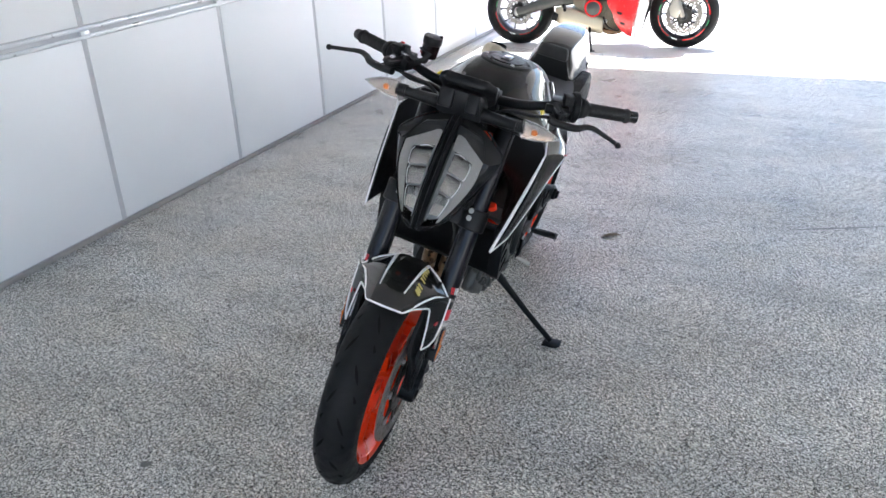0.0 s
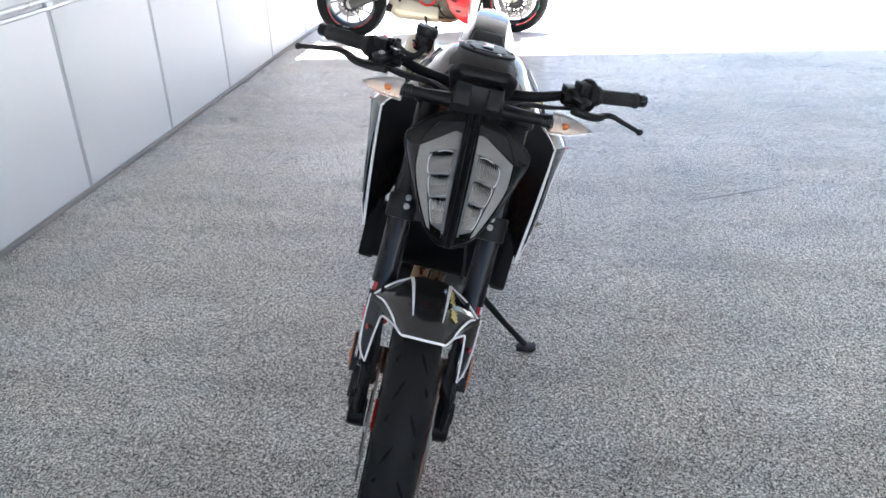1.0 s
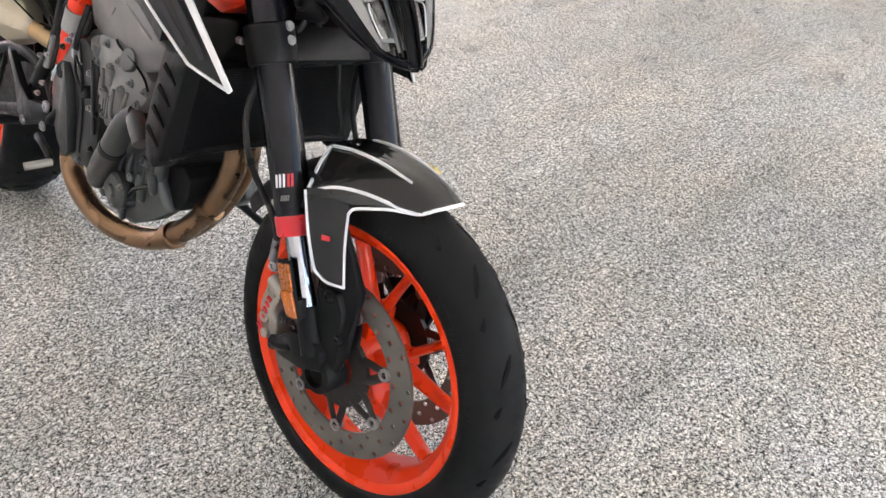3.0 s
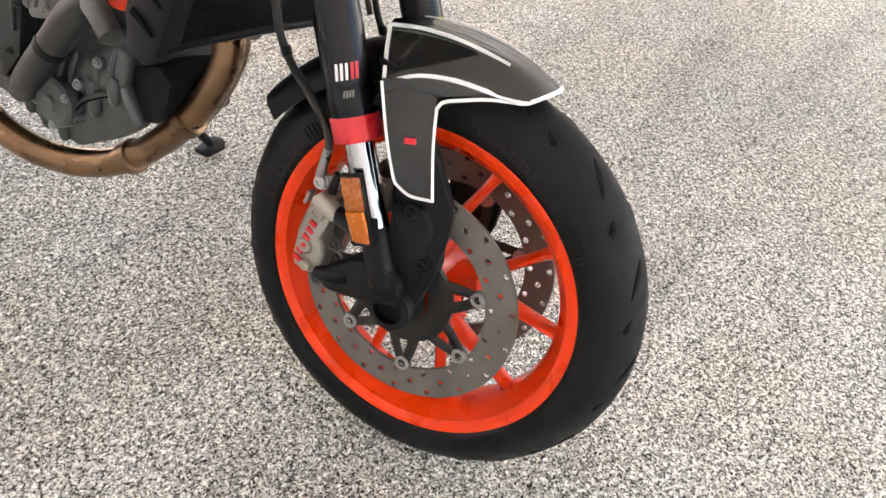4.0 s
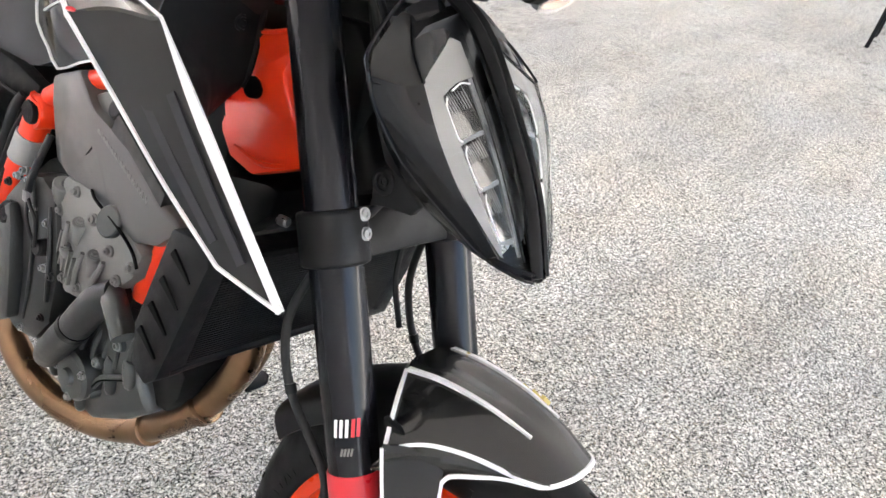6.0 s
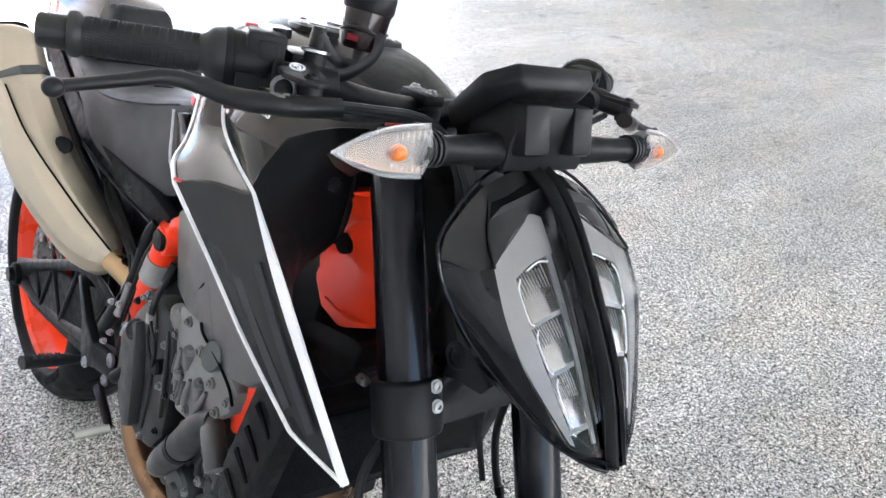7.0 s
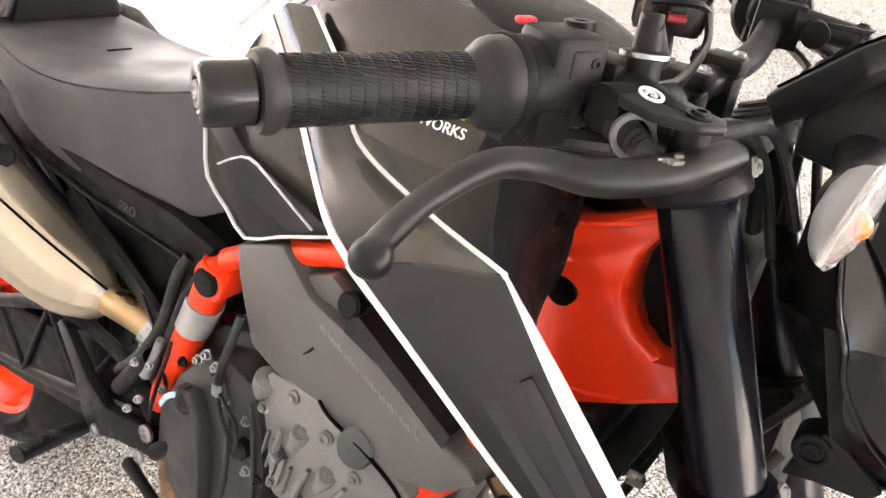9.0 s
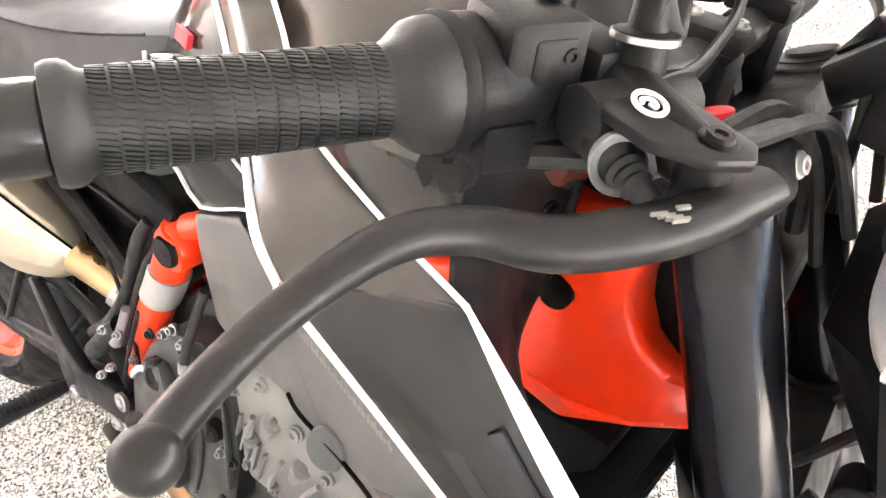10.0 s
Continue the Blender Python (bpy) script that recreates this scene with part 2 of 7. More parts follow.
M_STAIN = mat("oil spot", (0.10, 0.10, 0.095), 0.5, tone=0.3, scale=60)
M_REDPAINT = mat("red sports paint", (0.70, 0.012, 0.015), 0.25, tone=0.06, coat=0.5)
M_SCREEN = mat("dark display glass", (0.008, 0.008, 0.01), 0.08, coat=0.5)


# ---- mesh tools ----
def spline(points, sub=4):
    """A smooth curve through the points."""
    p = [np.array(q, float) for q in points]
    if len(p) < 3 or sub < 2:
        return p
    p = [2 * p[0] - p[1]] + p + [2 * p[-1] - p[-2]]
    out = []
    for a, b, c, d in zip(p, p[1:], p[2:], p[3:]):
        for k in range(sub):
            t = k / sub
            out.append(0.5 * (2 * b + (c - a) * t + (2 * a - 5 * b + 4 * c - d) * t * t + (3 * b - a - 3 * c + d) * t ** 3))
    return out + [p[-2]]


class M:
    """Vertices and faces, gathered piece by piece."""

    def __init__(self):
        self.v, self.f = [], []

    def add(self, verts, faces):
        o = len(self.v)
        self.v += [tuple(float(c) for c in q) for q in verts]
        self.f += [tuple(i + o for i in q) for q in faces]
        return self

    def put(self, m):
        self.v = [tuple(m @ Vector(q)) for q in self.v]
        return self

    def mirror(self):
        self.v = [(-x, y, z) for x, y, z in self.v]
        self.f = [q[::-1] for q in self.f]
        return self

    def rings(self, rings, wrap=False, caps=True):
        n = len(rings[0])
        faces = []
        for i in range(len(rings) - (0 if wrap else 1)):
            j = (i + 1) % len(rings)
            for k in range(n):
                faces.append((i * n + k, i * n + (k + 1) % n, j * n + (k + 1) % n, j * n + k))
        if caps and not wrap:
            faces += [tuple(range(n))[::-1], tuple(range((len(rings) - 1) * n, len(rings) * n))]
        return self.add([q for r in rings for q in r], faces)

    def tube(self, path, r, n=10, sub=5, squash=1.0, side=None):
        """A round bar along a smooth path; r may be one radius or one for each point. squash flattens it across side."""
        rad = list(r) if isinstance(r, (list, tuple)) else [r] * len(path)
        pts = spline([(*p, q) for p, q in zip(path, rad)], sub)
        c = [p[:3] for p in pts]
        u = np.array(side if side is not None else (0.13, 0.31, 0.94), float)
        rings = []
        for i, p in enumerate(pts):
            t = c[min(i + 1, len(c) - 1)] - c[max(i - 1, 0)]
            t = t / (np.linalg.norm(t) + 1e-12)
            if side is not None:
                u = np.array(side, float)
            u = u - t * (u @ t)
            if np.linalg.norm(u) < 1e-4:
                u = np.cross(t, (0.3, 0.8, 0.5))
            u = u / np.linalg.norm(u)
            w = np.cross(t, u)
            rings.append([c[i] + p[3] * (np.cos(a) * u * squash + np.sin(a) * w) for a in np.arange(n) * 2 * np.pi / n])
        return self.rings(rings)

    def lathe(self, profile, center, axis=(1, 0, 0), n=32, closed=False):
        """(height, radius) pairs turned round the axis."""
        a = np.array(axis, float); a /= np.linalg.norm(a)
        u = np.cross(a, (0, 0, 1) if abs(a[2]) < 0.9 else (0, 1, 0)); u /= np.linalg.norm(u)
        w = np.cross(a, u)
        c = np.array(center, float)
        rings = [[c + a * h + max(r, 1e-5) * (np.cos(g) * u + np.sin(g) * w) for g in np.arange(n) * 2 * np.pi / n] for h, r in profile]
        return self.rings(rings, wrap=closed)

    def prism(self, outline, x0, x1):
        """An outline in (y, z) drawn out from x0 to x1; x1 may be a list, one for each corner."""
        n = len(outline)
        a = list(x0) if isinstance(x0, (list, tuple)) else [x0] * n
        b = list(x1) if isinstance(x1, (list, tuple)) else [x1] * n
        return self.rings([[(a[i], *outline[i]) for i in range(n)], [(b[i], *outline[i]) for i in range(n)]])

    def box(self, c, s, turn=None):
        x, y, z = (q / 2 for q in s)
        v = [Vector((i * x, j * y, k * z)) for i in (-1, 1) for j in (-1, 1) for k in (-1, 1)]
        if turn is not None:
            v = [pose(0, 0, 0, *turn) @ q for q in v]
        return self.add([np.array(q) + np.array(c) for q in v], [(0, 1, 3, 2), (4, 6, 7, 5), (0, 4, 5, 1), (2, 3, 7, 6), (0, 2, 6, 4), (1, 5, 7, 3)])

    def patch(self, grid, thick=0.003, sub=4, flip=False):
        """A smooth sheet through a grid of points, with thickness."""
        rows = [spline(r, sub) for r in grid]
        cols = [spline(c, sub) for c in zip(*rows)]
        g = np.array(cols)
        if flip:
            g = g[::-1]
        a, b = g.shape[:2]
        d0, d1 = np.gradient(g, axis=0), np.gradient(g, axis=1)
        nrm = np.cross(d0, d1)
        nrm /= np.linalg.norm(nrm, axis=2, keepdims=True) + 1e-12
        back = g - nrm * thick
        idx = lambda i, j, o: o + i * b + j  # noqa: E731
        f = []
        for i in range(a - 1):
            for j in range(b - 1):
                f.append((idx(i, j, 0), idx(i + 1, j, 0), idx(i + 1, j + 1, 0), idx(i, j + 1, 0)))
                f.append((idx(i, j, a * b), idx(i, j + 1, a * b), idx(i + 1, j + 1, a * b), idx(i + 1, j, a * b)))
        for i in range(a - 1):
            for j, s in ((0, 1), (b - 1, -1)):
                q = (idx(i, j, 0), idx(i, j, a * b), idx(i + 1, j, a * b), idx(i + 1, j, 0))
                f.append(q[::s])
        for j in range(b - 1):
            for i, s in ((0, -1), (a - 1, 1)):
                q = (idx(i, j, 0), idx(i, j, a * b), idx(i, j + 1, a * b), idx(i, j + 1, 0))
                f.append(q[::s])
        return self.add([*g.reshape(-1, 3), *back.reshape(-1, 3)], f)

    def ribbon(self, path, width, out, h=0.0016, sub=5):
        """A flat stripe along a path, lying on a surface that faces out."""
        pts = spline(path, sub)
        wid = spline([(w,) for w in width], sub) if isinstance(width, (list, tuple)) else [(width,)] * len(pts)
        rings = []
        for i, p in enumerate(pts):
            t = pts[min(i + 1, len(pts) - 1)] - pts[max(i - 1, 0)]
            t /= np.linalg.norm(t) + 1e-12
            o = np.array(out, float); o -= t * (o @ t); o /= np.linalg.norm(o)
            s = np.cross(t, o) * wid[i][0] / 2
            rings.append([p - s - o * 0.002, p + s - o * 0.002, p + s + o * h, p - s + o * h])
        return self.rings(rings)


def mesh_of(name, m, material, bevel=0.0, angle=38.0):
    data = bpy.data.meshes.new(name)
    data.from_pydata(m.v, [], m.f)
    bm = bmesh.new()
    bm.from_mesh(data)
    bmesh.ops.remove_doubles(bm, verts=bm.verts, dist=1e-6)
    bmesh.ops.recalc_face_normals(bm, faces=bm.faces)
    if bevel:
        edges = [e for e in bm.edges if len(e.link_faces) == 2 and e.calc_face_angle(0) > 0.5]
        bmesh.ops.bevel(bm, geom=edges, offset=bevel, segments=2, affect="EDGES", profile=0.5, clamp_overlap=True)
    bm.to_mesh(data)
    bm.free()
    data.materials.append(material)
    data.shade_smooth()
    data.set_sharp_from_angle(angle=radians(angle))
    return data


def part(name, m, material, parent, label="", bevel=0.0, angle=38.0):
    ob = new(name, mesh_of(name, m, material, bevel, angle))
    ob.parent = parent
    if label:
        tagged(ob, label)
    return ob
M_OLIVE = mat("bronze-grey engine paint", (0.115, 0.098, 0.070), 0.5, 0.2, tone=0.35, scale=25, bump=0.3)
M_GREEN = mat("green rim tape", (0.03, 0.30, 0.10), 0.4, tone=0.05)
M_CARRIER = mat("dark disc carrier", (0.022, 0.020, 0.018), 0.45, 0.4, tone=0.15, scale=60)
M_FENDER = mat("glossy black fender lacquer", (0.014, 0.0135, 0.013), 0.08, tone=0.2, scale=25, coat=0.15, spec=0.5)


# ---- the garage ----
WALL_X, SEAM_Y, PANEL_W, RAIL_Z = -2.10, 2.93, 0.93, 0.915
ROOF_Y, ROOF_Z, EAST_X, SOUTH_Y = 7.50, 2.45, 8.6, -2.4


def slab(name, lo, hi, material, label, category, kind="structure"):
    m = M().box([(a + b) / 2 for a, b in zip(lo, hi)], [b - a for a, b in zip(lo, hi)])
    ob = new(name, mesh_of(name, m, material))
    return tagged(ob, label, category, kind=kind)


slab("floor", (WALL_X - 0.2, SOUTH_Y, -0.12), (EAST_X, 7.35, 0.0), M_FLOOR, "grey speckled flake-epoxy garage floor with a soft sheen", "floor")
ground = slab("ground", (-400, -400, -0.5), (400, 400, -0.125), M_CONCRETE, "pale open concrete ground round the garage", "ground")
slab("pavement", (-14, 7.355, -0.12), (24, 26, -0.004), M_CONCRETE, "sun-bleached pale concrete apron outside the garage", "pavement")
roof = [(WALL_X - 0.2, SOUTH_Y), (EAST_X + 0.2, SOUTH_Y), (EAST_X + 0.2, 8.25), (4.3, 8.25), (4.3, ROOF_Y + 0.45), (WALL_X - 0.2, ROOF_Y - 0.17)]
tagged(new("ceiling", mesh_of("ceiling", M().rings([[(x, y, ROOF_Z) for x, y in roof], [(x, y, ROOF_Z + 0.2) for x, y in roof]]), M_CEILING)), "plain white garage ceiling", "ceiling", kind="structure")
wall_left = slab("wall_left", (WALL_X - 0.2, SOUTH_Y, -0.12), (WALL_X - 0.004, 13.0, ROOF_Z), M_SEAM, "garage wall clad in white panels with grey joints", "wall")
# Unseen south side, added with a wide gap that lights the near floor.
slab("added_wall_south", (WALL_X, SOUTH_Y - 0.2, 2.40), (EAST_X, SOUTH_Y, ROOF_Z), M_GREYWALL, "unseen grey header added above a wide gap for fill light", "wall")
for lo, hi in ((WALL_X, -1.8), (8.3, EAST_X)):
    slab("added_south_pier", (lo, SOUTH_Y - 0.2, -0.12), (hi, SOUTH_Y, 2.40), M_GREYWALL, "unseen grey pier added beside the gap for fill light", "wall")
# Unseen wall, added to keep daylight off the north-east floor.
slab("added_wall_north", (4.3, 8.05, -0.12), (EAST_X, 8.25, ROOF_Z), M_PANEL, "unseen white wall added to cut light on the far floor", "wall")
# Unseen east side, added to limit daylight; the gap lets some in.
slab("added_wall_east", (EAST_X, 0.6, -0.12), (EAST_X + 0.2, 8.25, ROOF_Z), M_PANEL, "unseen white side wall added to limit daylight", "wall")
slab("added_east_header", (EAST_X, SOUTH_Y, 2.35), (EAST_X + 0.2, 0.6, ROOF_Z), M_PANEL, "unseen white header added above a gap for daylight", "wall")

# white panels, two rows, each a sheet of its own between the joints
panel_low = mesh_of("panel", M().box((0, 0, 0), (0.012, PANEL_W - 0.030, RAIL_Z - 0.045)), M_PANEL, 0.003)
panel_high = mesh_of("panel", M().box((0, 0, 0), (0.012, PANEL_W - 0.030, 1.60)), M_PANEL, 0.003)
for k in range(-10, 10):
    y = SEAM_Y + (k + 0.5) * PANEL_W
    for data, z in ((panel_low, 0.028 + (RAIL_Z - 0.045) / 2), (panel_high, RAIL_Z + 0.045 + 0.80)):
        p = new("panel", data)
        p.parent = wall_left
        p.location = (WALL_X - 0.006, y, z)
rail = M()
for z, w, d in ((RAIL_Z - 0.006, 0.016, 0.020), (RAIL_Z + 0.030, 0.016, 0.016)):
    rail.box((WALL_X - 0.004, 3.0, z), (d, 20.0, w))
tagged(new("trim", mesh_of("trim", rail, M_RAIL, 0.003)), "pale metal double rail along the panelled wall", "rail", kind="structure")
clips = M()
for k in range(-9, 10):
    clips.box((WALL_X + 0.002, SEAM_Y + k * PANEL_W, RAIL_Z + 0.012), (0.030, 0.05, 0.022))
tagged(new("rail_clip", mesh_of("rail_clip", clips, M_RAIL, 0.003)), "small pale metal clips joining the wall rail", "clip", kind="stuff")
skirt = M().prism([(SOUTH_Y, 0.0), (13.0, 0.0), (13.0, 0.022), (SOUTH_Y, 0.022)], WALL_X - 0.013, WALL_X + 0.012)
tagged(new("baseboard", mesh_of("baseboard", skirt, M_SKIRT, 0.004)), "low dusty grey strip where wall meets floor", "skirting", kind="structure")


# ---- small things on the floor ----
def blot(name, x, y, rx, ry, turn, material, label, category, height=0.0012, lumps=14):
    ring = []
    for k in range(lumps):
        a = 2 * math.pi * k / lumps
        q = 0.75 + 0.5 * noise.noise((x * 7 + math.cos(a), y * 7 + math.sin(a), 0.3))
        c, s = rx * q * math.cos(a), ry * q * math.sin(a)
        t = radians(turn)
        ring.append((x + c * math.cos(t) - s * math.sin(t), y + c * math.sin(t) + s * math.cos(t)))
    m = M().rings([[(u, v, 0.0) for u, v in ring], [(x + (u - x) * 0.9, y + (v - y) * 0.9, height) for u, v in ring]])
    return tagged(new(name, mesh_of(name, m, material)), label, category)


leaf = M().patch([[(-0.045, 0, 0.004), (-0.02, 0.016, 0.007), (0.02, 0.014, 0.012), (0.05, 0.002, 0.004)],
                  [(-0.045, 0, 0.003), (-0.02, 0.0, 0.003), (0.02, 0.0, 0.006), (0.05, 0.0, 0.003)],
                  [(-0.045, 0, 0.004), (-0.02, -0.014, 0.008), (0.02, -0.012, 0.010), (0.05, -0.002, 0.004)]], 0.001, 3)
leaf_ob = tagged(new("leaf", mesh_of("leaf", leaf, M_LEAF)), "small curled dry brown leaf on the garage floor", "leaf")
leaf_ob.matrix_world = pose(0.163, 3.60, 0, 0, 0, 35)
blot("floor_stain", -0.737, 1.606, 0.022, 0.018, 10, M_STAIN, "small dark oil spot on the speckled floor", "stain")
blot("floor_stain", 0.405, 1.775, 0.010, 0.008, 40, M_STAIN, "small dark oil spot on the speckled floor", "stain")
blot("floor_stain", 0.285, 3.30, 0.018, 0.010, 20, M_STAIN, "small dark oil spot on the speckled floor", "stain")
mark = M().tube([(0.29, 3.42, 0.0004), (0.285, 3.75, 0.0008), (0.27, 3.95, 0.0006), (0.255, 4.10, 0.0004)], [0.0015, 0.002, 0.002, 0.001], 6)
tagged(new("floor_scratch", mesh_of("floor_scratch", mark, M_STAIN)), "thin dark scratch line on the speckled floor", "scratch")
mark = M().tube([(0.86, 3.93, 0.0002), (1.05, 4.02, 0.0005), (1.22, 4.10, 0.0005), (1.45, 4.22, 0.0002)], [0.001, 0.006, 0.005, 0.001], 6, squash=0.2, side=(0, 0, 1))
tagged(new("tyre_mark", mesh_of("tyre_mark", mark, M_STAIN)), "faint dark tyre scuff on the speckled floor", "scuff")


# ---- the black motorcycle ----
YP = 2.1                       # its local origin lies under the steering head
RAKE = radians(24)
AXLE = np.array((0.0, 1.882, 0.305))
REAR = np.array((0.0, 3.362, 0.315))
UP = np.array((0.0, math.sin(RAKE), math.cos(RAKE)))       # along the fork
FORE = np.array((0.0, -math.cos(RAKE), math.sin(RAKE)))    # ahead of the fork
HEAD = Vector((0, 1.790, 0))
STEER = Matrix.Translation(HEAD) @ Matrix.Rotation(radians(3.8), 4, Vector(UP)) @ Matrix.Translation(-HEAD)
SHIFT = Matrix.Translation((0, -YP, 0))

bike = tagged(new("motorcycle"), "black naked motorcycle with orange wheels, leaning on its stand", "motorcycle")
bike.matrix_world = pose(-0.196, YP, 0.0025) @ pose(0, 0, 0, 0, 0, 2.6) @ pose(0, 0, 0, 0, 15.0, 0)


def body(name, m, material, label="", parent=None, bevel=0.0, angle=38.0):
    return part(name, m.put(SHIFT), material, parent or bike, label, bevel, angle)


def front(name, m, material, label="", parent=None, bevel=0.0, angle=38.0):
    return body(name, m.put(STEER), material, label, parent, bevel, angle)


TOP = Matrix.Translation((0, 0, 1.05)) @ Matrix.Rotation(radians(-2.2), 4, "Y") @ Matrix.Translation((0, 0, -1.05)) 
TOP = Matrix.Translation(HEAD) @ Matrix.Rotation(radians(1.3), 4, Vector(UP)) @ Matrix.Translation(-HEAD) @ TOP


def top_part(name, m, material, label="", parent=None, bevel=0.0, angle=38.0):
    """A part of the bars, lamps and controls."""
    return body(name, m.put(TOP), material, label, parent, bevel, angle)


AXLE_AT = Matrix.Translation(AXLE)
BRACE = Vector((0, 1.882, 0.46))
LOW = STEER @ Matrix.Translation((0, -0.004, 0.0035)) @ AXLE_AT @ Matrix.Rotation(radians(-1.0), 4, Vector(UP)) @ AXLE_AT.inverted()
LOW = LOW @ Matrix.Translation(BRACE) @ Matrix.Rotation(radians(-2.5), 4, "Y") @ Matrix.Translation(-BRACE)


def wheel_part(name, m, material, label="", parent=None, bevel=0.0, angle=38.0):
    """A part of the front wheel, its brakes and the fork's feet."""
    return body(name, m.put(LOW), material, label, parent, bevel, angle)


def fork(x, s, q=0.0):
    """A point by its side, its way up the fork from the axle, and its way ahead of it."""
    return AXLE + np.array((x, 0, 0)) + UP * s + FORE * q


def sided(points, s):
    return [(s * x, y, z) for x, y, z in points]


def bolt(m, c, axis, r=0.006, h=0.004):
    return m.lathe([(-0.002, r * 1.35), (h * 0.3, r * 1.35), (h * 0.35, r), (h, r * 0.92), (h, r * 0.5), (h * 0.5, r * 0.45), (h * 0.5, 0)], c, axis, 10)


# wheels
def disc_rotor(cx, c, r_in, r_out, thick, count=36, rows=3):
    """A drilled brake disc: a ring of cells, most with a hole that goes through."""
    m = M()
    for k in range(count):
        for row in range(rows):
            r0, r1 = (r_in + (r_out - r_in) * q / rows for q in (row, row + 1))
            a0, a1 = (2 * math.pi * q / count for q in (k, k + 1))
            am, rm = (a0 + a1) / 2, (r0 + r1) / 2
            edge = [(r0, a0), (r0, am), (r0, a1), (rm, a1), (r1, a1), (r1, am), (r1, a0), (rm, a0)]
            at = lambda r, a, x: (cx + x, c[1] + r * math.cos(a), c[2] + r * math.sin(a))  # noqa: E731
            hole = (k + row) % 2 == 0
            h = 0.0046
            v, f = [], []
            for x in (-thick / 2, thick / 2):
                v += [at(r, a, x) for r, a in edge]
                mid = at(rm, am, x)
                for r, a in edge:
                    p = at(r, a, x)
                    d = math.hypot(p[1] - mid[1], p[2] - mid[2])
                    v.append((mid[0], mid[1] + (p[1] - mid[1]) * h / d, mid[2] + (p[2] - mid[2]) * h / d))
            for i in range(8):
                j = (i + 1) % 8
                if hole:
                    f += [(i, j, 8 + j, 8 + i), (16 + j, 16 + i, 24 + i, 24 + j), (8 + i, 8 + j, 24 + j, 24 + i)]
            if not hole:
                f += [tuple(range(8))[::-1], tuple(range(16, 24))]
            if row == 0:
                f += [(0, 16, 17, 1), (1, 17, 18, 2)]
            if row == rows - 1:
                f += [(4, 20, 21, 5), (5, 21, 22, 6)]
            m.add(v, f)
    return m


def tyre(c, R, W, bead):
    prof = []
    k = R - bead
    for x, r in ((0.385, 0.0), (0.425, 0.03), (0.432, 0.075), (0.470, 0.10), (0.490, 0.17), (0.500, 0.27), (0.492, 0.40), (0.465, 0.53), (0.42, 0.645), (0.355, 0.755), (0.275, 0.85), (0.19, 0.925), (0.10, 0.98), (0.0, 1.0)):
        prof.append((x * W, bead + k * r))
    prof = prof[:-1] + [(-x, r) for x, r in prof[::-1]]
    return M().lathe(prof, c, (1, 0, 0), 96, True), prof


def grooves(make, tire, c, prof, W, count):
    """Thin raised strips in two mirrored rows, painted with the shade of slanted tread cuts."""
    xs, rs = zip(*sorted(prof))
    for k in range(count):
        for s in (-1, 1):
            for a0, x0, x1, arc in ((0.0, 0.10, 0.27, 0.15), (math.pi / count, 0.27, 0.40, 0.11)):
                a = 2 * math.pi * (k + (0.5 if s > 0 else 0)) / count + a0
                path = []
                for q in range(5):
                    u = q / 4
                    x = s * W * (x0 + (x1 - x0) * u)
                    r = float(np.interp(x, xs, rs)) + 0.0004
                    g = a + arc * (u - 0.5)
                    path.append((c[0] + x, c[1] + r * math.cos(g), c[2] + r * math.sin(g)))
                tilt = (x0 + x1) * 0.9 * s
                out = (math.sin(tilt), math.cos(a) * math.cos(tilt), math.sin(a) * math.cos(tilt))
                make("groove", M().ribbon(path, [0.0016, 0.0062, 0.0074, 0.0060, 0.0014], out, 0.0004, 2), M_GROOVE, parent=tire)


def rim_profile(r, w):
    half = [(0.5 * w, r), (0.5 * w + 0.001, r - 0.005), (0.5 * w - 0.001, r - 0.010), (0.46 * w, r - 0.0175), (0.435 * w, r - 0.0185), (0.40 * w, r - 0.0195), (0.30 * w, r - 0.031), (0.15 * w, r - 0.036)]
    return half + [(0, r - 0.037)] + [(-x, q) for x, q in half[::-1]] + [(-0.5 * w + 0.008, r - 0.002), (-0.38 * w, r - 0.012), (0.38 * w, r - 0.012), (0.5 * w - 0.008, r - 0.002)]


def spoke(m, c, r0, r1, a0, a1, w0, w1, d0, d1):
    p0, p1 = [np.array((c[0], c[1] + r * math.cos(a), c[2] + r * math.sin(a))) for r, a in ((r0, a0), (r1, a1))]
    t = (p1 - p0) / np.linalg.norm(p1 - p0)
    s = np.cross((1, 0, 0), t)
    x = np.array((1.0, 0, 0))
    rings = []
    for u in (0, 0.3, 0.7, 1):
        w, d = w0 + (w1 - w0) * u, d0 + (d1 - d0) * u
        if u == 1:
            w *= 1.5
        p = p0 + (p1 - p0) * u
        rings.append([p + s * w * 0.3 + x * d, p - s * w * 0.3 + x * d, p - s * w + x * d * 0.3, p - s * w - x * d * 0.3,
                      p - s * w * 0.3 - x * d, p + s * w * 0.3 - x * d, p + s * w - x * d * 0.3, p + s * w + x * d * 0.3])
    m.rings(rings)


